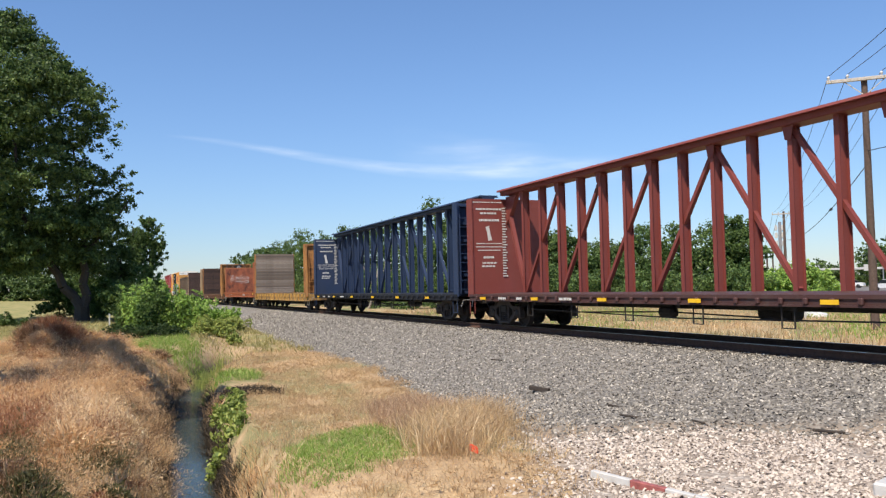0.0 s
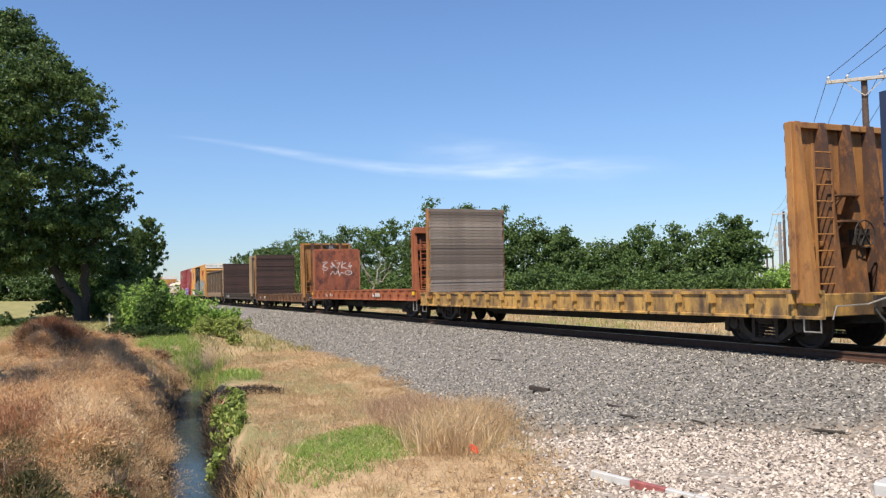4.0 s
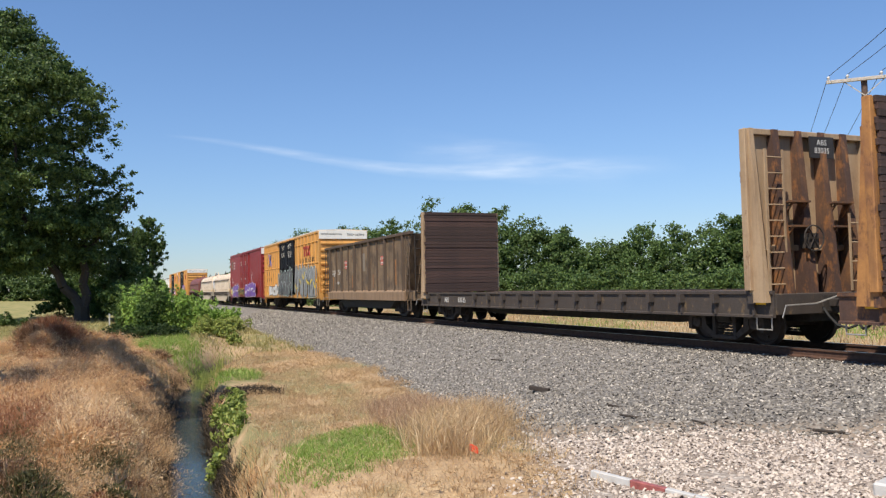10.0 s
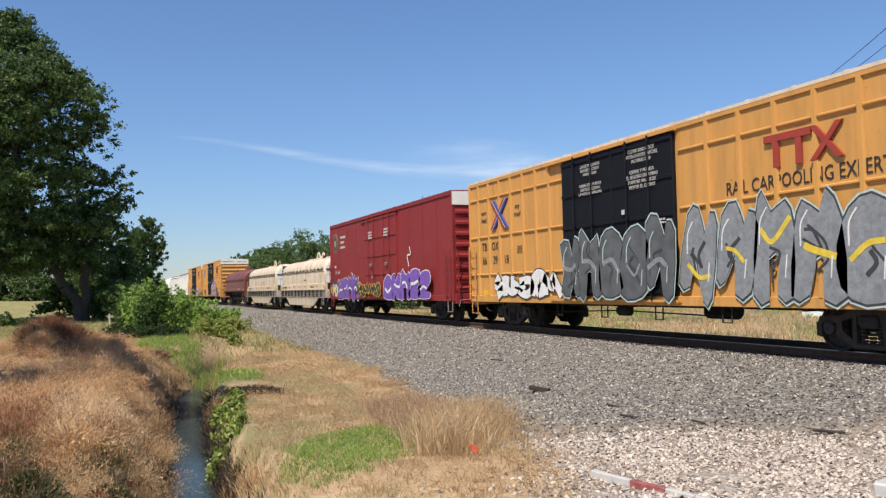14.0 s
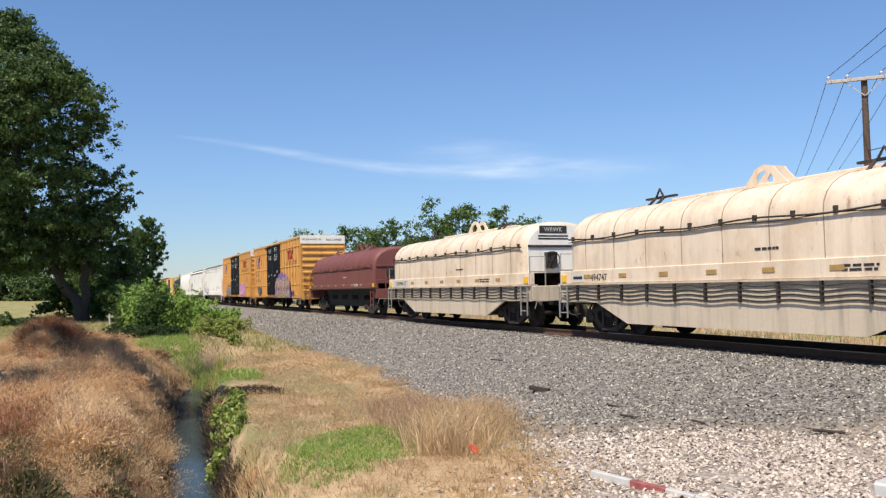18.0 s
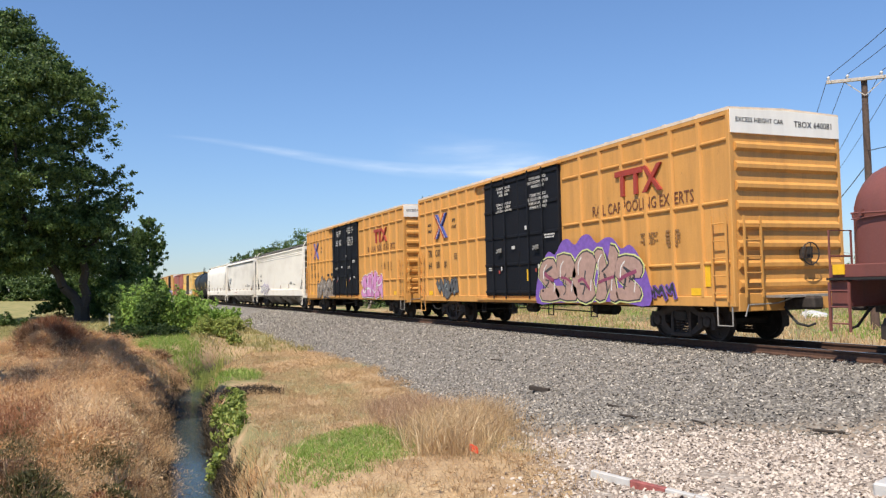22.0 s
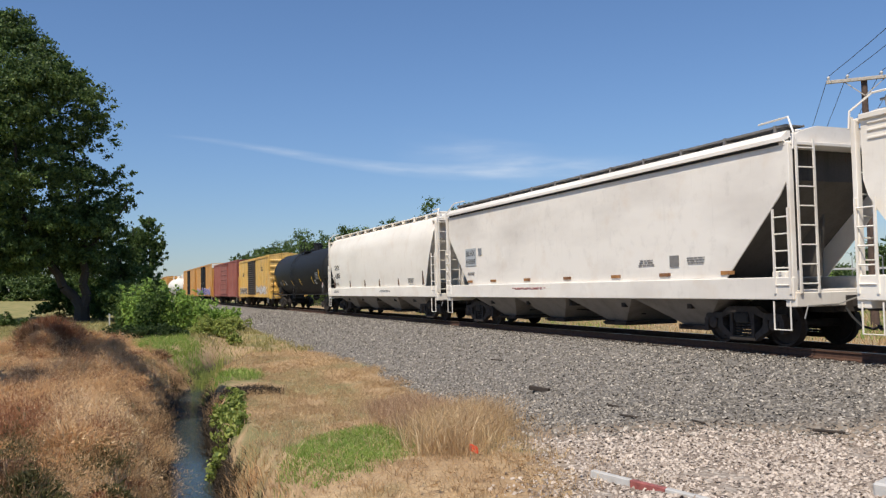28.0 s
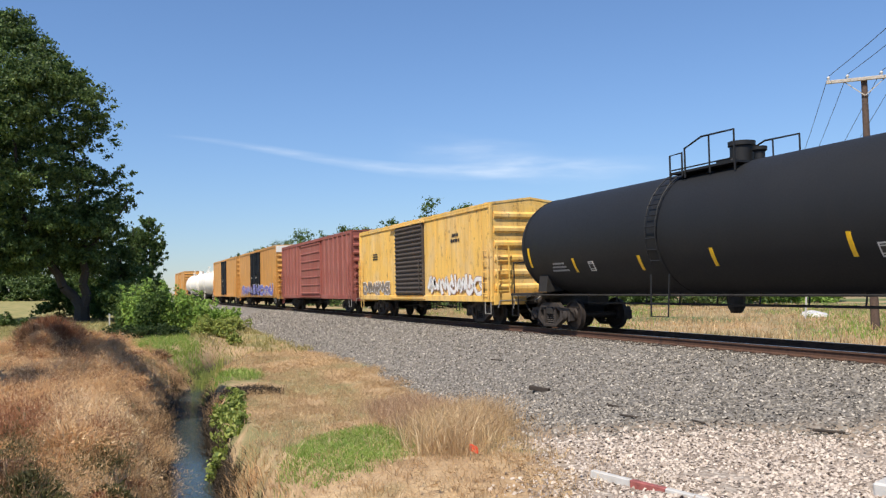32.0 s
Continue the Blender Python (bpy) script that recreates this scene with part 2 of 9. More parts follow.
def wood(name, a, b, dirt=(0.05, 0.035, 0.03)):
    """Weathered planks: every plank its own tone, grain along it."""
    k = Nodes(name)
    r = k.rand()
    c = k.mix(r, a, b)
    grain = k.noise(14, 6, (1.0, 0.35, 9.0))
    c = k.mix(k.ramp(grain, 0.42, 0.72, 0, 0.65), c, tuple(x * 0.45 for x in a))
    patch = k.noise(1.1, 4)
    c = k.mix(k.ramp(patch, 0.5, 0.75, 0, 0.45), c, dirt)
    k.bump(grain, 0.35, 0.01)
    return k.done(c, 0.88)


YEL = (0.60, 0.295, 0.075)
M_yel = paint("yellow_paint", YEL, 0.32, 0.05, 0.3, 0.5, (0.22, 0.115, 0.04))
M_yel2 = paint("golden_yellow_paint", (0.80, 0.49, 0.115), 0.45, 0.32, 0.4, 0.55, (0.36, 0.20, 0.08), (0.17, 0.08, 0.045), ((0.74, 0.56, 0.30), 0.6))
M_black_door = paint("black_door_paint", (0.007, 0.008, 0.012), 0.10, 0.0, 0.3, 0.6, (0.018, 0.017, 0.017), gloss=0.2)
M_white = paint("white_paint", (0.80, 0.78, 0.72), 0.12, 0.0, 0.2, 0.5, (0.3, 0.26, 0.2))
M_hop = dusty("hopper_white_paint", (0.90, 0.855, 0.775), (0.52, 0.45, 0.37), 0.30)
M_hop2 = dusty("hopper_grey_white_paint", (0.86, 0.815, 0.745), (0.50, 0.455, 0.41), 0.55)
M_cream = paint("cream_paint", (0.73, 0.60, 0.465), 0.4, 0.17, 0.3, 0.5, (0.34, 0.25, 0.165), (0.26, 0.15, 0.085), ((0.58, 0.43, 0.28), 0.6))
M_cream_low = paint("grey_cream_paint", (0.56, 0.465, 0.35), 0.5, 0.10, 0.3, 0.6, (0.16, 0.13, 0.1))
M_seam = paint("rust_stained_seam", (0.36, 0.26, 0.17), 0.6, 0.4, 0.3, 0.6, (0.15, 0.10, 0.06))
M_creamend = paint("white_end_paint", (0.86, 0.82, 0.75), 0.2, 0.02, 0.2, 0.5, (0.3, 0.24, 0.18))
M_brown = paint("oxide_brown_paint", (0.175, 0.052, 0.042), 0.3, 0.05, 0.35, 0.55, (0.08, 0.05, 0.045))
M_redcb = paint("oxide_red_paint", (0.185, 0.037, 0.028), 0.2, 0.05, 0.3, 0.55, (0.10, 0.045, 0.035))
M_redcb_dk = paint("oxide_red_sill_paint", (0.06, 0.022, 0.019), 0.35, 0.12, 0.3, 0.6)
M_blue_sill = paint("black_blue_sill_paint", (0.012, 0.014, 0.02), 0.3, 0.1, 0.3, 0.6, (0.03, 0.025, 0.022), gloss=0.3)
M_blue = paint("blue_paint", (0.014, 0.03, 0.075), 0.25, 0.05, 0.4, 0.5, (0.04, 0.04, 0.05))
M_orange = paint("orange_red_paint", (0.38, 0.115, 0.045), 0.6, 0.35, 0.3, 0.65, (0.11, 0.04, 0.025), (0.09, 0.035, 0.02), ((0.20, 0.06, 0.03), 0.7))
M_orange_bk = paint("rusted_bulkhead_plate", (0.30, 0.085, 0.04), 0.6, 0.34, 0.3, 0.75, (0.10, 0.035, 0.025), (0.085, 0.028, 0.02), ((0.075, 0.026, 0.021), 0.95), patch_scale=1.9)
M_flatyel = paint("worn_yellow_steel", (0.52, 0.30, 0.08), 0.9, 0.5, 0.3, 0.65, (0.08, 0.055, 0.04), (0.07, 0.045, 0.03), ((0.10, 0.065, 0.045), 0.92), patch_scale=1.2)
M_flatbrn = paint("rusty_brown_steel", (0.078, 0.04, 0.028), 0.5, 0.5, 0.3, 0.75, (0.05, 0.03, 0.025), (0.30, 0.125, 0.04), ((0.36, 0.165, 0.05), 0.4))
M_flatdk = paint("dark_flatcar_steel", (0.055, 0.043, 0.036), 0.5, 0.3, 0.3, 0.75, (0.04, 0.03, 0.025), (0.20, 0.13, 0.06))
M_ochre = paint("ochre_bulkhead_steel", (0.40, 0.185, 0.055), 0.65, 0.38, 0.3, 0.7, (0.10, 0.05, 0.03), (0.11, 0.045, 0.028), ((0.16, 0.068, 0.04), 0.85))
M_gond = paint("brown_gondola_steel", (0.20, 0.135, 0.08), 0.75, 0.30, 0.5, 0.8, (0.05, 0.035, 0.026), (0.22, 0.115, 0.045), ((0.07, 0.048, 0.034), 0.95), patch_scale=1.5)
M_gondpost = paint("dark_gondola_post", (0.085, 0.057, 0.038), 0.6, 0.3, 0.4, 0.8, (0.03, 0.022, 0.018), (0.17, 0.085, 0.035))
M_gondsill = paint("tan_gondola_sill", (0.23, 0.15, 0.09), 0.6, 0.25, 0.4, 0.8, (0.07, 0.045, 0.03), (0.26, 0.13, 0.05))
M_tanpost = paint("tan_weathered_post", (0.40, 0.28, 0.17), 0.5, 0.2, 0.4, 0.7, (0.12, 0.075, 0.045), (0.16, 0.07, 0.035), ((0.22, 0.13, 0.075), 0.6))
M_cp = paint("dark_red_paint", (0.26, 0.022, 0.024), 0.25, 0.02, 0.25, 0.5, (0.10, 0.03, 0.03))
M_redbox = paint("faded_red_paint", (0.29, 0.08, 0.06), 0.5, 0.15, 0.4, 0.6, (0.14, 0.06, 0.05), (0.10, 0.04, 0.03), ((0.38, 0.16, 0.13), 0.5))
M_tank = paint("black_tank_paint", (0.012, 0.013, 0.015), 0.15, 0.0, 0.4, 0.55, (0.025, 0.022, 0.02), gloss=0.3)
M_under = plain("dark_underframe_steel", (0.022, 0.019, 0.017), 0.75, 0.0, 0.5)
M_under2 = plain("grey_walkway_steel", (0.24, 0.23, 0.22), 0.6, 0.3, 0.3)
M_truck = plain("grimy_truck_steel", (0.042, 0.033, 0.028), 0.8, 0.0, 0.5)
M_wheel = plain("wheel_steel", (0.035, 0.026, 0.022), 0.7, 0.2, 0.5)
M_ylbl = plain("yellow_reflector", (0.82, 0.48, 0.02), 0.4, 0, 0.1)
M_wlet = plain("white_lettering", (0.58, 0.565, 0.535), 0.6, 0, 0.15)
M_fadepan = paint("faded_panel_paint", (0.22, 0.19, 0.155), 0.6, 0.3, 0.3, 0.8, (0.13, 0.09, 0.06), (0.12, 0.07, 0.04))
M_warn = paint("faded_red_plate", (0.50, 0.12, 0.09), 0.3, 0.1, 0.3, 0.6)
M_greylet = plain("grey_stencil", (0.22, 0.21, 0.20), 0.6, 0, 0.2)
M_fadelet = plain("faded_stencil", (0.27, 0.14, 0.05), 0.6, 0, 0.2)
M_dullref = plain("dull_amber_reflector", (0.40, 0.25, 0.08), 0.5, 0, 0.25)
M_dlet = plain("dark_lettering", (0.03, 0.026, 0.024), 0.6, 0, 0.2)
M_redlogo = plain("red_lettering", (0.34, 0.045, 0.03), 0.6, 0, 0.15)
M_bluelogo = plain("blue_lettering", (0.05, 0.07, 0.28), 0.6, 0, 0.15)
M_rung = plain("galvanised_steel", (0.42, 0.40, 0.37), 0.5, 0.5, 0.2)
M_air = plain("black_hose_rubber", (0.015, 0.015, 0.015), 0.8, 0, 0.2)
M_rail = plain("rusty_rail_side", (0.10, 0.05, 0.032), 0.8, 0.1, 0.35)
M_railtop = plain("polished_rail_head", (0.42, 0.40, 0.38), 0.28, 0.95, 0.12)
M_tie = plain("creosoted_tie", (0.045, 0.034, 0.027), 0.9, 0, 0.4, 14)
M_wood_dk = wood("dark_red_brown_planks", (0.04, 0.025, 0.022), (0.095, 0.052, 0.043), (0.028, 0.019, 0.018))
M_wood_gy = wood("grey_weathered_planks", (0.14, 0.11, 0.09), (0.33, 0.275, 0.23), (0.09, 0.065, 0.055))
M_deck = wood("deck_planks", (0.09, 0.06, 0.045), (0.15, 0.10, 0.075))
M_g_pale = plain("pale_blue_grey_panel", (0.42, 0.45, 0.47), 0.6, 0, 0.1)
M_g_teal = plain("teal_spray_paint", (0.03, 0.09, 0.11), 0.6, 0, 0.3)


# ---------------------------------------------------------------- the ground
YC = 13.638            # centre line of the track; rail tops at z = 0
def creek_y(x):
    """Centre line of the creek."""
    pts = [(-60.0, 13.0), (-46.0, 8.4), (-38.0, 5.9), (-33.0, 4.2), (-29.0, 2.9), (-25.8, 2.34), (-19.0, 1.65), (-13.7, 1.27), (-8.0, 0.9), (0.0, 0.3), (30.0, -3.0)]
    if x <= pts[0][0]:
        return pts[0][1]
    for (a, p), (b, q) in zip(pts[:-1], pts[1:]):
        if x <= b:
            t = (x - a) / (b - a)
            return p + (q - p) * t
    return pts[-1][1]


def smooth(t):
    t = max(0.0, min(1.0, t))
    return t * t * (3 - 2 * t)


WATER = -1.92


def foot_z(x):
    return -1.2 + 0.72 * smooth((x + 20.0) / 13.0)


def ground_z(x, y):
    n = noise.noise(Vector((x * 0.35, y * 0.35, 0.3))) * 0.10 + noise.noise(Vector((x * 1.3, y * 1.3, 2.0))) * 0.035
    fz = foot_z(x)
    # meadow levels either side of the line
    if y < YC:
        z = fz + n
        left = smooth((creek_y(x) - 0.35 - y) / 1.9)
        z = z + (-0.62 - fz + 0.2 * noise.noise(Vector((x * 0.12, y * 0.12, 7)))) * left
        # mounds on the left bank
        z += 0.46 * left * math.exp(-((x + 26.5) / 5) ** 2 - ((y + 1.6) / 1.7) ** 2)
        z += 0.15 * left * math.exp(-((x + 12) / 4) ** 2 - ((y + 1.6) / 2.0) ** 2)
        far = smooth((-34.0 - x) / 14.0)
        z = z + (-0.72 - z + n) * far * smooth((9.5 - y) / 3.0)
        # the lawn climbs gently behind the large tree
        z += 1.7 * smooth((-64.0 - x) / 50.0) * smooth((0.5 - y) / 7.0)
    else:
        z = -0.55 + n - 0.1 * smooth((y - 22) / 10)
    # creek bed
    d = abs(y - creek_y(x))
    if -37.0 < x < -5.0:
        depth = smooth((x + 37.0) / 5.0) * smooth((-4.0 - x) / 3.0)
        side = 0.80 if y > creek_y(x) else 0.95
        c = 1.0 - smooth((d - 0.17) / side)
        z = z + (WATER - 0.25 - z) * c * depth
    # ballast bed
    edge = abs(y - YC)
    top = -0.19
    if y < YC:
        run = YC - 2.05 - 8.1
        t = (edge - 2.05) / run
        if t < 1.15:
            zb = top + (fz - 0.05 - top) * max(0.0, t)
            if t <= 0:
                zb = top
            w = smooth((1.15 - t) / 0.25)
            z = z * (1 - w) + zb * w
    elif edge < 5.0:
        t = (edge - 2.05) / 1.6
        zb = top if t <= 0 else top + (-0.62 - top) * min(1.0, t)
        w = smooth((5.0 - edge) / 1.5)
        z = z * (1 - w) + zb * w
    return z


def axis(a, b, fine0, fine1, step, grow=1.22):
    vals = list(np.arange(fine0, fine1 + 1e-6, step))
    s = step
    while vals[-1] < b:
        s *= grow
        vals.append(min(vals[-1] + s, b))
    s = step
    low = []
    x = fine0
    while x > a:
        s *= grow
        x = max(x - s, a)
        low.append(x)
    return low[::-1] + vals


def ground_material():
    k = Nodes("ground_soil_and_gravel")
    sep = k.n.new("ShaderNodeSeparateXYZ")
    k.l.new(k.obj, sep.inputs[0])
    X, Y = sep.outputs[0], sep.outputs[1]
    wob = k.noise(0.5, 4)
    wob2 = k.noise(2.2, 4)
    # ballast: crushed grey stone
    vor = k.n.new("ShaderNodeTexVoronoi")
    vor.inputs["Scale"].default_value = 17.0
    k.l.new(k.obj, vor.inputs["Vector"])
    stone = k.mix(k.ramp(vor.outputs["Color"], 0.1, 0.9), (0.10, 0.092, 0.082), (0.36, 0.33, 0.295))
    # cell rims go darker: shade in the gaps between stones, painted in
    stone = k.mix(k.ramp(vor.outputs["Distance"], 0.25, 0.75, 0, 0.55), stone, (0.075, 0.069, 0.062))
    white = k.mix(k.ramp(vor.outputs["Color"], 0.1, 0.9), (0.22, 0.18, 0.145), (0.52, 0.46, 0.395))
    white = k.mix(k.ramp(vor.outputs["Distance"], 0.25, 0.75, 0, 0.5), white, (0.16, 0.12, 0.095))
    white = k.mix(k.ramp(k.noise(1.3, 5), 0.48, 0.66, 0, 0.7), white, (0.20, 0.14, 0.095))
    dry = k.mix(k.ramp(k.noise(1.6, 6), 0.3, 0.7), (0.36, 0.235, 0.125), (0.62, 0.455, 0.265))
    dry = k.mix(k.ramp(k.noise(40, 3), 0.35, 0.7, 0, 0.5), dry, (0.15, 0.085, 0.045))
    green = k.mix(k.ramp(k.noise(12, 5), 0.3, 0.7), (0.05, 0.09, 0.022), (0.12, 0.17, 0.045))
    field = k.mix(k.ramp(k.noise(0.12, 5), 0.42, 0.6), dry, green)
    mud = (0.055, 0.04, 0.028)
    # where what lies, in metres of the plan
    yy = k.math("ADD", Y, k.ramp(wob2, 0.2, 0.8, -0.5, 0.5))
    xx = k.math("ADD", X, k.ramp(wob, 0.2, 0.8, -0.8, 0.8))
    near = dry
    g1 = k.ramp(k.noise(0.33, 3), 0.52, 0.60)
    near = k.mix(k.math("MULTIPLY", g1, 0.6), near, green)
    near = k.mix(k.ramp(X, -38.0, -48.0), near, k.mix(k.ramp(k.noise(0.8, 5), 0.35, 0.65), (0.32, 0.27, 0.115), (0.20, 0.20, 0.07)))
    # crushed stone comes down to the grass, pale gravel lies over it beside the crossing
    edge = k.math("SUBTRACT", k.math("SUBTRACT", k.ramp(X, -26.0, -14.2, 8.1, 5.9), k.ramp(X, -14.2, -8.8, 0.0, 1.2)), 0.1)
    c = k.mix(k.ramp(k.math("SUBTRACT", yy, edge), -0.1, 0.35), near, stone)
    lean = k.math("ADD", yy, k.math("MULTIPLY", xx, 0.40))
    apron = k.math("SUBTRACT", xx, k.math("MULTIPLY", k.math("SUBTRACT", yy, 5.2), 0.55))
    soil = k.math("MULTIPLY", k.ramp(apron, -10.4, -9.6, 0.0, 0.7), k.ramp(lean, 0.9, 1.3))
    c = k.mix(soil, c, (0.30, 0.225, 0.155))
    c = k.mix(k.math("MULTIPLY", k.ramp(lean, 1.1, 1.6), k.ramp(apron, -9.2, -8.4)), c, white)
    c = k.mix(k.ramp(yy, 16.3, 17.0), c, field)
    sz = sep.outputs[2]
    c = k.mix(k.ramp(sz, -1.35, -1.65), c, mud)
    k.bump(vor.outputs["Distance"], 0.6, 0.03)
    return k.done(c, 0.95)


M_ground = ground_material()


GRID = {}


def ground():
    xs = axis(-1500.0, 700.0, -46.0, 4.0, 0.32)
    ys = axis(-900.0, 1500.0, -8.0, 18.0, 0.25)
    vs = [(x, y, ground_z(x, y)) for x in xs for y in ys]
    m = len(ys)
    GRID["x"], GRID["y"], GRID["z"] = np.array(xs), np.array(ys), np.array([p[2] for p in vs]).reshape(len(xs), m)
    fs = [(i * m + j, (i + 1) * m + j, (i + 1) * m + j + 1, i * m + j + 1) for i in range(len(xs) - 1) for j in range(m - 1)]
    me = bpy.data.meshes.new("ground")
    me.from_pydata(vs, [], fs)
    me.polygons.foreach_set("use_smooth", [True] * len(me.polygons))
    me.materials.append(M_ground)
    tagged(new("ground", me), "dry grass ground with grey ballast bed and gravel", "ground", kind="structure")


ground()


def heights(x, y):
    """Ground heights at many places, off the sheet itself."""
    gx, gy, gz = GRID["x"], GRID["y"], GRID["z"]
    i = np.clip(np.searchsorted(gx, x) - 1, 0, len(gx) - 2)
    j = np.clip(np.searchsorted(gy, y) - 1, 0, len(gy) - 2)
    u = (x - gx[i]) / (gx[i + 1] - gx[i])
    v = (y - gy[j]) / (gy[j + 1] - gy[j])
    return gz[i, j] * (1 - u) * (1 - v) + gz[i + 1, j] * u * (1 - v) + gz[i, j + 1] * (1 - u) * v + gz[i + 1, j + 1] * u * v


def height(x, y):
    return float(heights(np.array([x]), np.array([y]))[0])


def water():
    k = Nodes("creek_water")
    sep = k.n.new("ShaderNodeSeparateXYZ")
    k.l.new(k.obj, sep.inputs[0])
    # a riffle breaks the surface at the bend, still water below it
    riffle = k.ramp(sep.outputs[0], -16.0, -20.5)
    height_f = k.math("ADD", k.math("MULTIPLY", k.noise(6, 4, (1.0, 1.6, 1.0)), 0.35), k.math("MULTIPLY", k.math("MULTIPLY", k.noise(2.2, 5, (1.0, 2.4, 1.0), 0.7), riffle), 3.2))
    k.bump(height_f, 0.9, 0.07)
    k.b.inputs["IOR"].default_value = 1.33
    mat = k.done((0.034, 0.052, 0.055), 0.05)
    m = Mesh()
    xs = np.arange(-36.0, -4.0, 0.5)
    rings = [[(x, creek_y(x) - 1.1, WATER), (x, creek_y(x) + 1.1, WATER), (x, creek_y(x) + 1.1, WATER - 0.2), (x, creek_y(x) - 1.1, WATER - 0.2)] for x in xs]
    m.loft(rings)
    tagged(part("water", m, mat), "narrow still creek reflecting the sky", "water", kind="structure")


water()


# ---------------------------------------------------------------- track
def track():
    tr = thing("railway_track", "single railway track with rusty rails on wooden ties", "track", kind="structure")
    prof = [(-0.069, -0.171), (0.069, -0.171), (0.069, -0.155), (0.012, -0.135), (0.012, -0.05), (0.036, -0.04), (0.036, -0.004), (-0.036, -0.004), (-0.036, -0.04), (-0.012, -0.05), (-0.012, -0.135), (-0.069, -0.155)]
    for y in (-0.753, 0.753):
        m = Mesh().prism([(YC + y + u, w) for u, w in prof], -420.0, 60.0, "x")
        rail = part("rail", m, M_rail, tr)
        part("rail_head", Mesh().box(-420.0, 60.0, YC + y - 0.030, YC + y + 0.030, -0.006, 0.0), M_railtop, rail)
    tie = Mesh().cbox(-0.115, 0.115, YC - 1.3, YC + 1.3, -0.34, -0.172, 0.012).data("tie")
    tie.materials.append(M_tie)
    plate = Mesh()
    for y in (-0.753, 0.753):
        plate.box(-0.09, 0.09, YC + y - 0.18, YC + y + 0.18, -0.172, -0.155)
    plate = plate.data("tie_plate")
    plate.materials.append(M_rail)
    for k in range(130):
        t = part("tie", tie, None, tr)
        t.location = (-66.0 + k * 0.53, random.uniform(-0.04, 0.04), 0)
        t2 = part("tie_plate", plate, None, tr)
        t2.location = (-66.0 + k * 0.53, 0, 0)


track()


# ---------------------------------------------------------------- the train

SPEED = 10.2
TRAIN, ROLLING = [], []


def wagon(name, label, u0, u1):
    """A vehicle whose body reaches from u0 to u1 along the track at the start."""
    ob = thing(name, label, "rail car", pose((u0 + u1) / 2, YC, 0), "freight train")
    TRAIN.append((ob, (u0 + u1) / 2))
    return ob


def side_frame_mesh():
    m = Mesh()
    out = [(-1.16, 0.34), (-1.16, 0.60), (-0.98, 0.66), (-0.62, 0.66), (-0.42, 0.80), (0.42, 0.80), (0.62, 0.66), (0.98, 0.66),
           (1.16, 0.60), (1.16, 0.34), (0.98, 0.30), (0.80, 0.40), (0.64, 0.44), (0.36, 0.18), (-0.36, 0.18), (-0.64, 0.44), (-0.80, 0.40), (-0.98, 0.30)]
    top = [out[i] for i in (0, 1, 2, 3, 4, 5, 6, 7, 8, 9)]
    # upper chord, pedestal jaws and the lower tension member as separate solids
    m.prism([(-1.16, 0.52), (-1.1, 0.66), (-0.62, 0.68), (-0.40, 0.82), (0.40, 0.82), (0.62, 0.68), (1.1, 0.66), (1.16, 0.52), (0.66, 0.55), (0.36, 0.66), (-0.36, 0.66), (-0.66, 0.55)], -0.075, 0.075, "y")
    for s in (-1, 1):
        m.prism([(s * 1.17, 0.55), (s * 1.17, 0.30), (s * 1.06, 0.27), (s * 1.04, 0.55)], -0.085, 0.085, "y")
        m.prism([(s * 0.72, 0.58), (s * 0.74, 0.32), (s * 0.34, 0.10), (s * 0.30, 0.20), (s * 0.58, 0.40), (s * 0.60, 0.58)], -0.08, 0.08, "y")
        m.prism([(s * 0.36, 0.68), (s * 0.36, 0.18), (s * 0.27, 0.18), (s * 0.27, 0.68)], -0.09, 0.09, "y")
    m.cbox(-0.38, 0.38, -0.10, 0.10, 0.09, 0.19, 0.02)
    return m


def spring_mesh():
    m = Mesh()
    for x in (-0.17, 0.0, 0.17):
        for k in range(5):
            m.lathe([(0.20 + k * 0.065, 0.055), (0.225 + k * 0.065, 0.075), (0.25 + k * 0.065, 0.055)], (x, 0, 0), "z", 8)
    m.box(-0.27, 0.27, -0.06, 0.06, 0.52, 0.68)
    return m


def wheelset_mesh():
    m = Mesh()
    m.rod((0, -1.06, 0), (0, 1.06, 0), 0.085, 10)
    for s in (-1, 1):
        prof = [(0.66, 0.06), (0.66, 0.17), (0.70, 0.20), (0.71, 0.37), (0.665, 0.41), (0.662, 0.484), (0.69, 0.486), (0.705, 0.462), (0.80, 0.455), (0.80, 0.41), (0.755, 0.38), (0.75, 0.2), (0.80, 0.16), (0.80, 0.08)]
        m.lathe([(s * a, r) for a, r in (prof if s > 0 else prof)], (0, 0, 0), "y", 28)
        # marks that show the turning: two holes' bosses on the plate
        for t in (0.6, 3.74):
            c = (0.29 * math.cos(t), s * 0.765, 0.29 * math.sin(t))
            m.rod((c[0], c[1] - 0.02, c[2]), (c[0], c[1] + 0.02, c[2]), 0.035, 6)
    return m


def bolster_mesh():
    m = Mesh()
    m.cbox(-0.19, 0.19, -1.12, 1.12, 0.46, 0.70, 0.03)
    m.lathe([(0.70, 0.17), (0.80, 0.17)], (0, 0, 0), "z", 12)
    for s in (-1, 1):
        m.box(s * 0.42 - 0.05, s * 0.42 + 0.05, -0.7, 0.7, 0.36, 0.50)
        for y in (-0.70, 0.70):
            m.box(s * 0.40 - 0.03, s * 0.40 + 0.05, y - 0.07, y + 0.07, 0.30, 0.60)
    return m


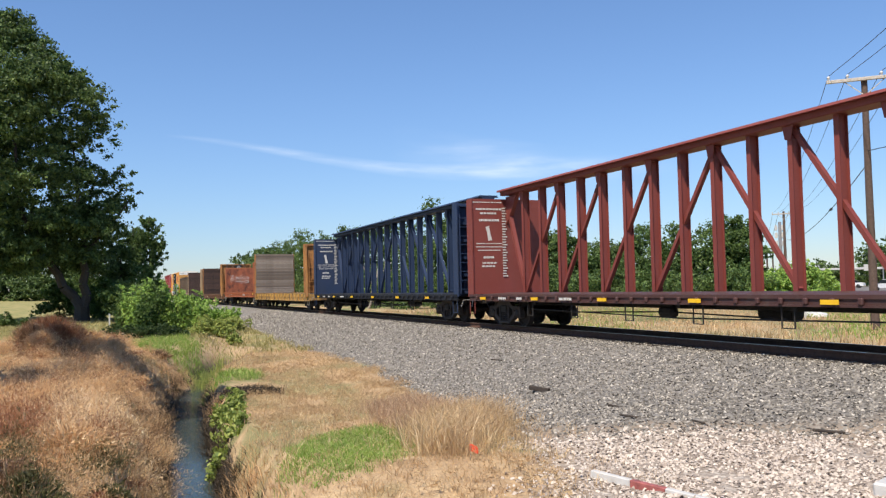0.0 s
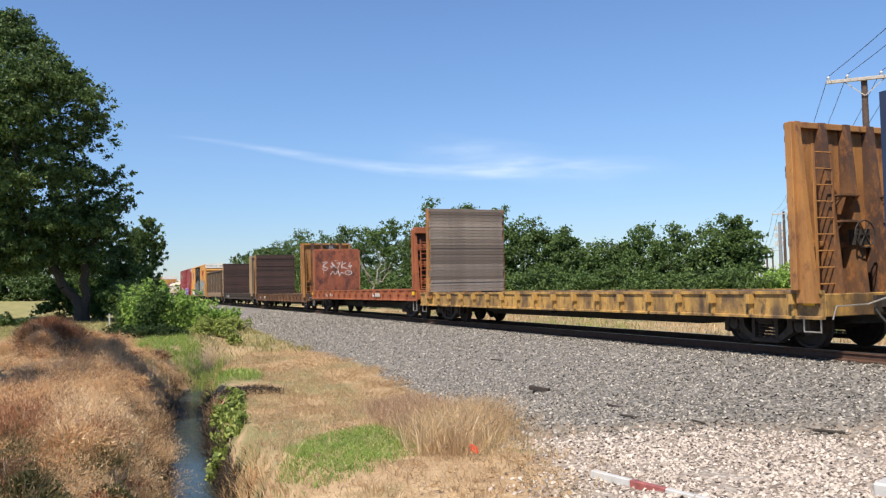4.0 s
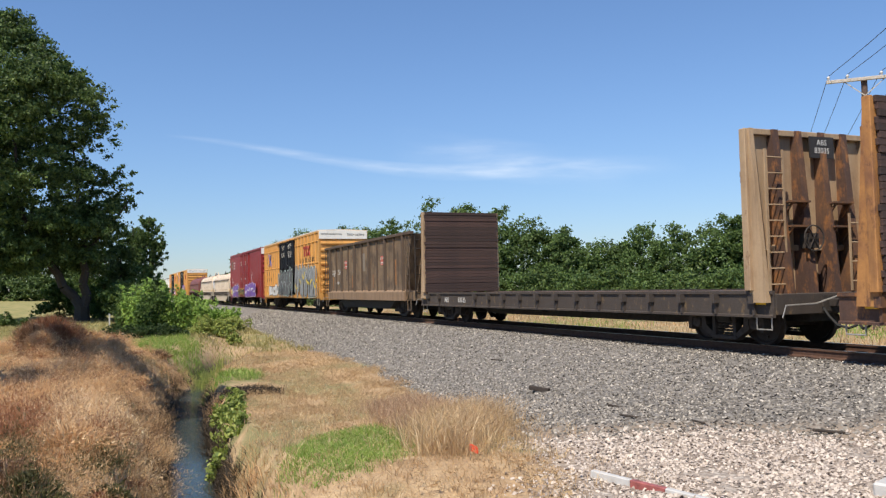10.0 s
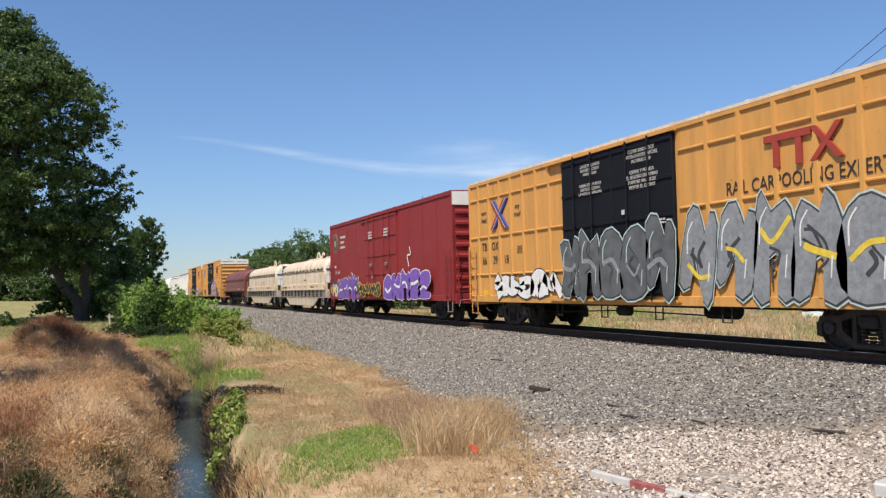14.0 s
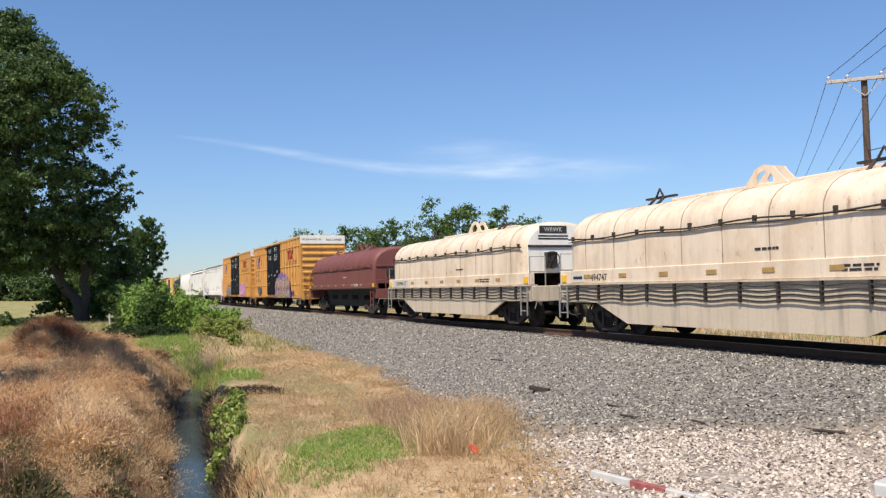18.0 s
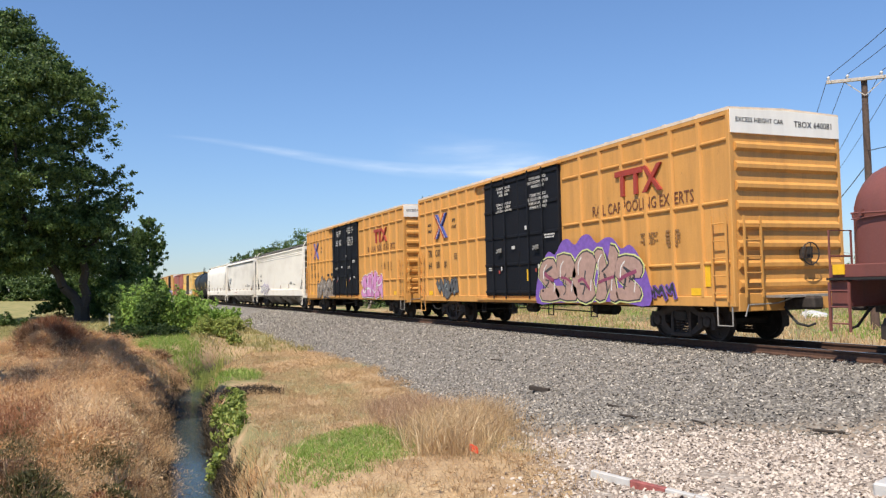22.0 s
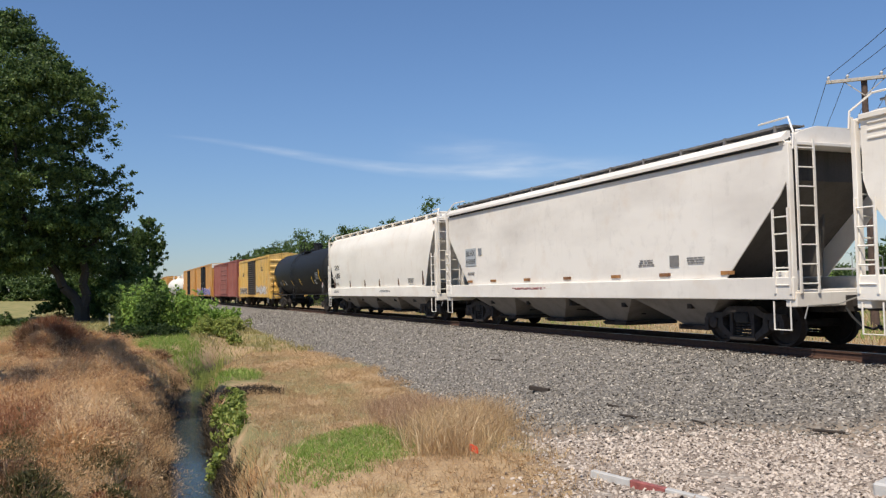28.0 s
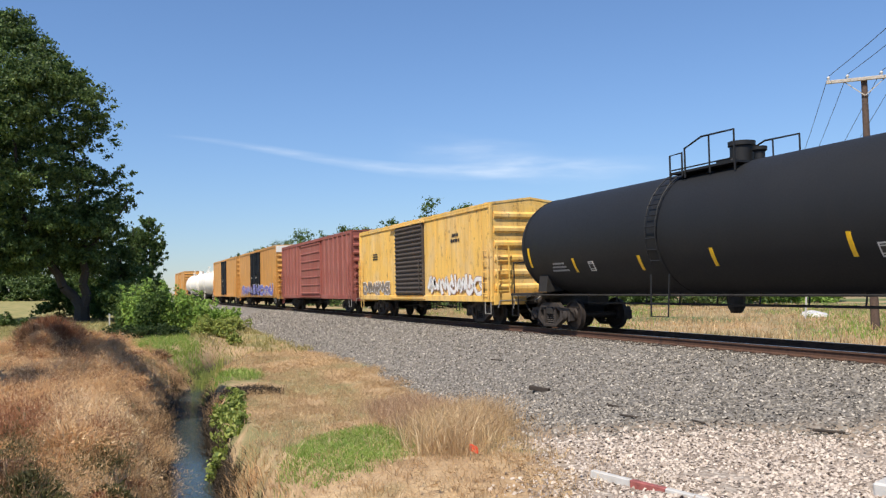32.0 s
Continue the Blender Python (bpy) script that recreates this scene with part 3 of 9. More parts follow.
def cap_mesh():
    m = Mesh()
    m.lathe([(-0.10, 0.13), (0.03, 0.13), (0.05, 0.10), (0.06, 0.05), (0.065, 0.0)], (0, 0, 0), "y", 12)
    return m


_side, _spring, _wheels, _bolster, _cap = (f().data(n, sm) for f, n, sm in (
    (side_frame_mesh, "side_frame", False), (spring_mesh, "spring_nest", True), (wheelset_mesh, "wheelset", True), (bolster_mesh, "truck", False), (cap_mesh, "bearing_cap", True)))
for me_, ma_ in ((_side, M_truck), (_spring, M_truck), (_wheels, M_wheel), (_bolster, M_under), (_cap, M_truck)):
    me_.materials.append(ma_)


def trucks(car, *places):
    u = TRAIN[-1][1]
    for x in places:
        tr = part("truck", _bolster, None, car)
        tr.location = (x, 0, 0)
        for y in (-1.0, 1.0):
            sf = part("side_frame", _side, None, tr)
            sf.location = (0, y, 0)
            sp = part("spring_nest", _spring, None, tr)
            sp.location = (0, y, 0)
            for a in (-0.89, 0.89):
                c = part("bearing_cap", _cap, None, tr)
                c.matrix_basis = pose(a, y * 1.06, 0.457, 0, 0, 180 if y > 0 else 0) @ pose(0, 0, 0, 0, 0, 180)
        for a in (-0.89, 0.89):
            w = part("wheelset", _wheels, None, tr)
            w.location = (a, 0, 0.457)
            ROLLING.append((w, a, u + x + a))


def coupler(car, x, s):
    """Coupler, yoke and air hose on the end at x; s: +1 or -1, the way it points."""
    m = Mesh()
    m.cbox(min(x - s * 0.5, x + s * 0.45), max(x - s * 0.5, x + s * 0.45), -0.09, 0.09, 0.80, 0.97, 0.02)
    m.cbox(min(x + s * 0.38, x + s * 0.72), max(x + s * 0.38, x + s * 0.72), -0.17, 0.15, 0.74, 1.02, 0.05)
    m.box(min(x - s * 0.3, x + s * 0.06), max(x - s * 0.3, x + s * 0.06), -0.24, 0.24, 0.72, 1.04)
    part("coupler", m, M_truck, car)
    h = Mesh()
    pts = [(x + s * 0.1, -0.32, 0.80), (x + s * 0.25, -0.33, 0.62), (x + s * 0.42, -0.30, 0.45), (x + s * 0.62, -0.22, 0.40), (x + s * 0.74, -0.14, 0.46)]
    h.pipe(pts, 0.028, 6)
    part("air_hose", h, M_air, car)
    lev = Mesh()
    lev.pipe([(x + s * 0.06, -1.35, 0.62), (x + s * 0.1, -1.3, 0.86), (x + s * 0.1, -0.5, 0.88), (x + s * 0.35, -0.1, 1.05)], 0.016, 5)
    part("uncoupling_lever", lev, M_rung, car)


_rungs = {}


def ladder(car, mat, x0, x1, z0, z1, y, n, along="x", name="ladder"):
    """Two stiles and n rungs in the plane y (along x) or in the plane x=y (along y)."""
    m = Mesh()
    P = (lambda a, z: (a, y, z)) if along == "x" else (lambda a, z: (y, a, z))
    for a in (x0, x1):
        m.bar(P(a, z0), P(a, z1), 0.045, 0.03, (0, 1, 0) if along == "x" else (1, 0, 0))
    lad = part(name, m, mat, car)
    key = (round(x1 - x0, 3), along, mat.name)
    if key not in _rungs:
        _rungs[key] = Mesh().rod((0, 0, 0), (x1 - x0, 0, 0) if along == "x" else (0, x1 - x0, 0), 0.016, 5).data("rung")
        _rungs[key].materials.append(mat)
    for k in range(n):
        z = z0 + (z1 - z0) * (k + 0.5) / n
        ob = part("rung", _rungs[key], None, lad)
        ob.location = P(x0, z)
    return lad


def stirrup(car, mat, x0, x1, z0, y, z1):
    m = Mesh()
    m.pipe([(x0, y, z1), (x0, y, z0), (x1, y, z0), (x1, y, z1)], 0.018, 5)
    part("stirrup_step", m, mat, car)


def bars(car, mat, rows, name="stencil"):
    """Unreadable stencilling as small bars: (x, z, width, height, y)."""
    for x, z, w, h, y in rows:
        part(name, Mesh().box(x - w / 2, x + w / 2, y - 0.003, y + 0.003, z - h / 2, z + h / 2), mat, car)


def block_text(x, z, w, lines, h, y, seed=1):
    """Rows for bars() that stand for lines of small words."""
    r = random.Random(seed)
    rows = []
    for k in range(lines):
        full = w * r.uniform(0.65, 1.0)
        a = x - full / 2
        while a < x + full / 2 - 0.02:
            ww = min(r.uniform(0.10, 0.26) * (w / 0.9), x + full / 2 - a)
            rows.append((a + ww / 2, z - k * h * 1.7, ww * 0.88, h, y))
            a += ww * 1.12
    return rows


def polygon(pts, y, thick=0.004):
    m = Mesh()
    m.prism(pts, y - thick / 2, y + thick / 2, "y")
    return m


def smooth_outline(pts, per=4):
    out = []
    n = len(pts)
    for i in range(n):
        p0, p1, p2, p3 = (Vector(pts[(i + k - 1) % n]) for k in range(4))
        for k in range(per):
            t = k / per
            out.append(tuple(0.5 * ((2 * p1) + (p2 - p0) * t + (2 * p0 - 5 * p1 + 4 * p2 - p3) * t * t + (3 * p1 - p0 - 3 * p2 + p3) * t ** 3)))
    return out


def smooth_line(pts, per=4):
    """A rounded open line through the points."""
    P = [Vector(q) for q in pts]
    if len(P) < 3:
        return [tuple(q) for q in P]
    E = [P[0] * 2 - P[1]] + P + [P[-1] * 2 - P[-2]]
    out = []
    for i in range(1, len(E) - 2):
        p0, p1, p2, p3 = E[i - 1:i + 3]
        out += [tuple(0.5 * ((2 * p1) + (p2 - p0) * t + (2 * p0 - 5 * p1 + 4 * p2 - p3) * t * t + (3 * p1 - p0 - 3 * p2 + p3) * t ** 3)) for t in (k / per for k in range(per))]
    return out + [tuple(P[-1])]


def ribbon(pts, wd, y, thick=0.003, curve=4):
    """A flat stroke of one width through the points, rounded where they turn."""
    P = [Vector(q) for q in pts]
    if len(P) > 2 and curve > 1:
        E = [P[0] * 2 - P[1]] + P + [P[-1] * 2 - P[-2]]
        Q = []
        for i in range(1, len(E) - 2):
            p0, p1, p2, p3 = E[i - 1:i + 3]
            for k in range(curve):
                t = k / curve
                Q.append(0.5 * ((2 * p1) + (p2 - p0) * t + (2 * p0 - 5 * p1 + 4 * p2 - p3) * t * t + (3 * p1 - p0 - 3 * p2 + p3) * t ** 3))
        P = Q + [P[-1]]
    P[0] = P[0] - (P[1] - P[0]).normalized() * wd * 0.4
    P[-1] = P[-1] + (P[-1] - P[-2]).normalized() * wd * 0.4
    rings = []
    for k, q in enumerate(P):
        d = (P[min(k + 1, len(P) - 1)] - P[max(k - 1, 0)]).normalized()
        nn = Vector((-d.y, d.x)) * wd / 2
        a, b = q + nn, q - nn
        rings.append([(a.x, y - thick / 2, a.y), (b.x, y - thick / 2, b.y), (b.x, y + thick / 2, b.y), (a.x, y + thick / 2, a.y)])
    return Mesh().loft(rings)


# sprayed forms as open strokes in a unit box; they spell nothing
FORMS = [[[(0.0, 0.30), (0.22, 0.95), (0.45, 0.15), (0.72, 1.0), (1.0, 0.35)]],
         [[(0.1, 1.05), (0.12, 0.25), (0.55, 0.0), (0.95, 0.4), (0.7, 0.7)], [(0.6, 1.0), (0.5, 0.45)]],
         [[(-0.05, 0.0), (0.45, 1.05), (0.55, 0.35), (1.05, 0.85)]],
         [[(0.95, 0.95), (0.25, 1.0), (0.0, 0.5), (0.4, 0.0), (1.0, 0.2), (0.75, 0.62)]],
         [[(0.3, 1.05), (0.02, 0.55), (0.75, 0.5), (0.35, -0.05)], [(0.8, 1.0), (0.98, 0.1)]],
         [[(0.0, 0.1), (0.1, 0.8), (0.5, 1.0), (0.9, 0.75), (1.0, 0.0)], [(0.3, 0.0), (0.5, 0.6), (0.7, 0.05)]]]


def scallop(x0, x1, z0, z1, n, r, dome=0.35, grow=0.0):
    """A blob outline with a humped top edge."""
    H = z1 - z0
    pts = [(x0 - grow, z0 - grow * 0.5)]
    m = n * 3
    for k in range(m + 1):
        t = k / m
        hump = (0.16 if k % 3 else -0.02) * H
        pts.append((x0 - grow + (x1 - x0 + 2 * grow) * t, z1 + grow + hump * r.uniform(0.4, 1.2) - (abs(t - 0.5) * 2) ** 3 * H * dome))
    pts.append((x1 + grow, z0 - grow * 0.5))
    for k in range(1, n):
        t = 1 - k / n
        pts.append((x0 + (x1 - x0) * t, z0 - grow * 0.5 + r.uniform(-0.02, 0.05) * H))
    return smooth_outline(pts, 3)


def graffiti(car, x0, x1, z0, z1, y, fill, edge, halo=None, n=5, seed=1, shine=None, flat=False, thick=0.27, dome=0.35):
    """Sprayed forms: a ragged halo, thick angular strokes with an outline, thin glints."""
    r = random.Random(seed)
    w, H = (x1 - x0) / n, z1 - z0
    if halo:
        part("spray_halo", polygon(scallop(x0 - 0.1, x1 + 0.1, z0, z1, n, r, dome), y), halo, car)
    for k in range(n):
        a = x0 + k * w
        lean, low, high = r.uniform(-0.1, 0.16), z0 + r.uniform(0.05, 0.15) * H, z1 - r.uniform(0.02, 0.24) * H
        at = lambda q: (a + w * (0.06 + 0.92 * q[0]) + lean * w * q[1], low + (high - low) * (0.1 + 0.82 * q[1]))
        form = None
        wd = min(w, H) * thick * r.uniform(0.85, 1.2)
        flip = r.random() < 0.5
        for j, stroke in enumerate(FORMS[r.randrange(len(FORMS))]):
            line = [at(((1 - q[0] if flip else q[0]) + r.uniform(-0.06, 0.06), q[1] + r.uniform(-0.05, 0.05))) for q in stroke]
            e = ribbon(line, wd + 0.075, y - 0.006 - 0.0008 * k - 0.0004 * j)
            if form is None:
                form = part("spray_form", e, edge, car)
            else:
                part("spray_outline", e, edge, form)
            part("spray_fill", ribbon(line, wd, y - 0.0135 - 0.0004 * j), fill, form)
        if shine:
            for _ in range(2):
                q = (r.uniform(0.1, 0.9), r.uniform(0.15, 0.85))
                b = (q[0] + r.uniform(-0.25, 0.25), q[1] + r.uniform(-0.3, 0.3))
                part("spray_stroke", ribbon([at(q), at(b)], 0.028, y - 0.018), shine, form)


# fat sprayed blocks in a unit box
BLOCKS = [[(0, 0), (0.35, 0), (0.38, 0.35), (0.55, 0), (1, 0.05), (0.78, 0.5), (1, 0.95), (0.6, 1), (0.45, 0.7), (0.3, 1.05), (0, 0.9), (0.12, 0.45)],
          [(0.05, 0), (0.95, 0), (1, 0.3), (0.5, 0.32), (1, 0.6), (0.92, 1), (0.3, 1.02), (0, 0.75), (0.05, 0.55), (0.45, 0.5), (0, 0.3)],
          [(0, 0), (0.4, 0.02), (0.42, 0.4), (0.6, 0.4), (0.62, 0), (1, 0), (0.95, 0.8), (0.75, 1.1), (0.5, 0.85), (0.2, 1.0), (0.02, 0.7)],
          [(0, 0.1), (0.5, -0.03), (1, 0.1), (0.9, 0.45), (1.02, 0.8), (0.6, 1.05), (0.15, 0.95), (-0.05, 0.6)],
          [(0.1, 0), (0.45, 0), (0.5, 0.5), (0.7, 0.15), (1.0, 0.2), (0.85, 1.0), (0.5, 1.1), (0.35, 0.8), (0.15, 1.0), (-0.05, 0.85)]]


def throw_up(car, x0, x1, z0, z1, y, fill, rim, dark, accent, n, seed, halo=None, shine=None, dome=0.15):
    """A sprayed piece of fat block forms, close together: rim, dark outline, fill, cuts, glints. It spells nothing."""
    r = random.Random(seed)
    w, H = (x1 - x0) / n, z1 - z0
    if halo:
        part("spray_halo", polygon(scallop(x0 - 0.15, x1 + 0.25, z0 - 0.05, z1 + 0.05, n, r, 0.7, 0.12), y), halo, car)
    for k in range(n):
        t = abs((k + 0.5) / n - 0.5) * 2
        a, b = x0 + k * w + 0.03 * w, x0 + (k + 1) * w - 0.03 * w
        lo, hi = z0 + r.uniform(0.0, 0.07) * H, z1 - (r.uniform(0.0, 0.16) + dome * t * t) * H
        j = lambda q: r.uniform(-q, q)
        lean = r.uniform(-0.02, 0.10) * w
        flip = r.random() < 0.5
        base = []
        for u, v in BLOCKS[r.randrange(len(BLOCKS))]:
            u = (1 - u if flip else u) + j(0.07)
            base.append((a - 0.07 * w + (b - a + 0.14 * w) * u + lean * v, lo + (hi - lo) * (v + j(0.04))))
        if flip:
            base = base[::-1]
        c = Vector(((a + b) / 2, (lo + hi) / 2))
        grown = lambda g: smooth_outline([tuple(Vector(q) + (Vector(q) - c).normalized() * g) for q in base], 2)
        form = part("spray_form", polygon(grown(0.085), y - 0.006 - 0.0006 * k), rim, car)
        part("spray_outline", polygon(grown(0.045), y - 0.0105 - 0.0002 * k), dark, form)
        part("spray_fill", polygon(grown(0.0), y - 0.0145), fill, form)
        at = lambda u, v: (a + (b - a) * u + lean * v, lo + (hi - lo) * v)
        u0 = r.uniform(0.3, 0.7)
        for q in range(r.randrange(2, 4)):
            v0 = r.uniform(0.1, 0.6)
            part("spray_stroke", ribbon([at(u0 + j(0.25), v0), at(u0 + j(0.25), v0 + r.uniform(0.08, 0.2)), at(u0 + j(0.3), v0 + r.uniform(0.2, 0.36))], r.uniform(0.03, 0.09) * w, y - 0.0185 - 0.0003 * q), dark, form)
        if accent:
            v = r.uniform(0.25, 0.7)
            part("spray_stroke", ribbon([at(r.uniform(0.08, 0.3), v), at(r.uniform(0.4, 0.6), v + j(0.18)), at(r.uniform(0.7, 0.95), v + j(0.2))], r.uniform(0.07, 0.13) * w, y - 0.0205), accent, form)
        if shine:
            part("spray_stroke", ribbon([at(0.14, 0.55), at(0.16, 0.78), at(0.32, 0.92)], 0.035, y - 0.0225), shine, form)
            part("spray_stroke", ribbon([at(0.80, 0.20), at(0.84, 0.42)], 0.03, y - 0.0225), shine, form)


M_g_grey = plain("grey_spray_paint", (0.30, 0.31, 0.32), 0.5, 0.2, 0.3)
M_g_dkgrey = plain("dark_spray_paint", (0.05, 0.05, 0.055), 0.6, 0, 0.3)
M_g_white = plain("white_spray_paint", (0.75, 0.74, 0.72), 0.6, 0, 0.15)
M_g_pink = plain("pink_spray_paint", (0.62, 0.26, 0.50), 0.6, 0, 0.2)
M_g_purple = plain("purple_spray_paint", (0.20, 0.10, 0.42), 0.6, 0, 0.25)
M_g_mauve = plain("mauve_spray_paint", (0.42, 0.27, 0.22), 0.6, 0, 0.2)
M_g_yel = plain("yellow_spray_paint", (0.75, 0.55, 0.06), 0.6, 0, 0.2)
M_g_blue = plain("blue_spray_paint", (0.16, 0.17, 0.5), 0.6, 0, 0.2)


def underframe(car, half, z0=0.62, z1=0.95, mat=None):
    mat = mat or M_under
    m = Mesh()
    m.cbox(-half, half, -0.33, 0.33, z0, z1, 0.02)
    part("centre_sill", m, mat, car)
    for x in np.linspace(-half * 0.62, half * 0.62, 5):
        part("cross_bearer", Mesh().box(x - 0.07, x + 0.07, -1.26, 1.26, z1 - 0.2, z1 + 0.03), mat, car)
    t = Mesh()
    t.lathe([(-0.5, 0.0), (-0.5, 0.2), (0.5, 0.2), (0.5, 0.0)], (1.3, 0.55, 0.62), "x", 12)
    part("air_reservoir", t, mat, car)
    r = Mesh()
    r.lathe([(-0.25, 0.0), (-0.25, 0.14), (0.2, 0.14), (0.3, 0.05)], (-1.2, -0.6, 0.62), "x", 10)
    r.rod((-0.9, -0.6, 0.62), (2.5, -0.5, 0.55), 0.02, 5)
    r.rod((-1.5, -0.6, 0.62), (-half * 0.6, -0.3, 0.5), 0.02, 5)
    part("brake_cylinder", r, mat, car)
    p = Mesh()
    p.rod((-half, 0.75, 0.75), (half, 0.75, 0.75), 0.025, 5)
    part("brake_pipe", p, mat, car)


# ---------------- box cars
def box_car(name, label, u0, u1, mat, eave, doors, bays, door_mat, style="post", roof_mat=None, end_top=None, corr=8, floor=0.82, door_style="plug", ribs=(1.74, 3.03, 4.35), PEAK=0.05):
    """doors: (x0, x1) pairs of leaves, in the car's space; bays: post places along the side."""
    car = wagon(name, label, u0, u1)
    L, w = u1 - u0, 1.515
    h = L / 2
    core = Mesh()
    core.prism([(-w, floor + 0.12), (-w, eave - 0.04), (0, eave - 0.01), (w, eave - 0.04), (w, floor + 0.12)], -h + 0.06, h - 0.06, "x")
    part("body", core, mat, car)
    roof = Mesh()
    roof.prism([(-w - 0.05, eave - 0.07), (-w - 0.05, eave), (0, eave + PEAK), (w + 0.05, eave), (w + 0.05, eave - 0.07), (0, eave + PEAK - 0.07)], -h, h, "x")
    for x in np.arange(-h + 0.6, h - 0.3, 1.2):
        roof.prism([(-w - 0.04, eave + 0.002), (0, eave + PEAK + 0.002), (w + 0.04, eave + 0.002), (w + 0.04, eave + 0.02), (0, eave + PEAK + 0.02), (-w - 0.04, eave + 0.02)], x - 0.05, x + 0.05, "x")
    part("roof", roof, roof_mat or mat, car)
    for y in (-w, w):
        s = Mesh()
        s.cbox(-h, h, y - 0.05, y + 0.05, floor, floor + 0.22, 0.012)
        part("side_sill", s, mat, car)
        s = Mesh()
        s.cbox(-h, h, y - 0.045, y + 0.05, eave - 0.17, eave - 0.05, 0.012)
        part("top_rail", s, mat, car)
    d0, d1 = min(d[0] for d in doors), max(d[1] for d in doors)
    bays = [b for b in bays]
    if style == "post":
        post = Mesh().prism([(-0.075, -w + 0.01), (-0.04, -w - 0.06), (0.04, -w - 0.06), (0.075, -w + 0.01)], floor + 0.2, eave - 0.16, "z").data("side_post")
        post.materials.append(mat)
        for x in bays:
            ob = part("side_post", post, None, car)
            ob.location = (x, 0, 0)
        edges = sorted(bays + [-h + 0.05, h - 0.05, d0 - 0.05, d1 + 0.05])
        widths = {}
        for a, b in zip(edges[:-1], edges[1:]):
            if (a >= d0 - 0.06 and b <= d1 + 0.06) or b - a < 0.3:
                continue
            key = round(b - a, 2)
            if key not in widths:
                wd = b - a - 0.13
                me = Mesh().prism([(-w + 0.01, -0.05), (-w - 0.05, 0.0), (-w - 0.05, 0.03), (-w + 0.01, 0.06)], -wd / 2, wd / 2, "x").data("side_rib")
                me.materials.append(mat)
                widths[key] = me
            for z in ribs:
                ob = part("side_rib", widths[key], None, car)
                ob.location = ((a + b) / 2, 0, z)
    elif style == "vee":
        me = Mesh().prism([(-0.13, -w + 0.01), (-0.05, -w - 0.055), (0.05, -w - 0.055), (0.13, -w + 0.01)], floor + 0.2, eave - 0.16, "z").data("side_post")
        me.materials.append(mat)
        for x in bays:
            ob = part("side_post", me, None, car)
            ob.location = (x, 0, 0)
    elif style == "smooth":
        for x in bays:
            m = Mesh().box(x - 0.02, x + 0.02, -w - 0.012, -w + 0.01, floor + 0.2, eave - 0.16)
            part("seam", m, mat, car)
    # doors
    for a, b in doors:
        m = Mesh()
        z0, z1 = floor + 0.22, eave - 0.20
        m.cbox(a + 0.015, b - 0.015, -w - 0.10, -w + 0.02, z0, z1, 0.015)
        dr = part("door", m, door_mat, car)
        if door_style == "plug":
            for z in np.linspace(z0 + 0.12, z1 - 0.12, 5):
                part("door_rib", Mesh().cbox(a + 0.04, b - 0.04, -w - 0.135, -w - 0.095, z - 0.045, z + 0.045, 0.01), door_mat, dr)
            for fx in (0.30, 0.66):
                r = Mesh()
                x = a + (b - a) * fx
                r.rod((x, -w - 0.17, z0 - 0.1), (x, -w - 0.17, z1 + 0.05), 0.024, 6)
                for z in np.linspace(z0 + 0.15, z1 - 0.1, 5):
                    r.box(x - 0.05, x + 0.05, -w - 0.20, -w - 0.10, z - 0.03, z + 0.03)
                part("locking_bar", r, door_mat, dr)
            g = Mesh()
            x = a + (b - a) * 0.5
            g.bar((x - 0.18, -w - 0.2, z0 + 1.40), (x + 0.16, -w - 0.2, z0 + 1.52), 0.03, 0.045)
            g.bar((x - 0.15, -w - 0.2, z0 + 1.50), (x + 0.18, -w - 0.2, z0 + 1.42), 0.03, 0.035)
            g.lathe([(-0.03, 0.0), (-0.03, 0.07), (0.03, 0.07), (0.03, 0.0)], (x, -w - 0.17, z0 + 1.46), "y", 8)
            part("door_handle", g, M_rung, dr)
            part("seal_tag", Mesh().box(x - 0.14, x - 0.05, -w - 0.146, -w - 0.142, z0 + 0.72, z0 + 0.83), M_redlogo, dr)
            part("seal_tag", Mesh().box(x + 0.03, x + 0.12, -w - 0.146, -w - 0.142, z0 + 0.82, z0 + 0.95), M_wlet, dr)
        else:
            n = 16 if door_style == "corrugated" else 7
            for z in np.linspace(z0 + 0.12, z1 - 0.12, n):
                r = Mesh()
                if door_style == "corrugated":
                    r.prism([(-w - 0.15, z - 0.02), (-w - 0.15, z + 0.02), (-w - 0.09, z + 0.075), (-w - 0.09, z - 0.075)], a + 0.06, b - 0.06, "x")
                else:
                    r.prism([(-w - 0.14, z - 0.03), (-w - 0.14, z + 0.03), (-w - 0.09, z + 0.06), (-w - 0.09, z - 0.06)], a + 0.06, b - 0.06, "x")
                part("door_rib", r, door_mat, dr)
            g = Mesh()
            g.rod((b - 0.25, -w - 0.18, z0 + 0.2), (b - 0.25, -w - 0.18, z0 + 1.5), 0.02, 6)
            part("door_handle", g, door_mat, dr)
    for z in (floor + 0.11, eave - 0.16):
        t = Mesh()
        t.box(d0 - 0.8, d1 + 0.1, -w - 0.15, -w - 0.045, z - 0.03, z + 0.03)
        part("door_track", t, mat, car)
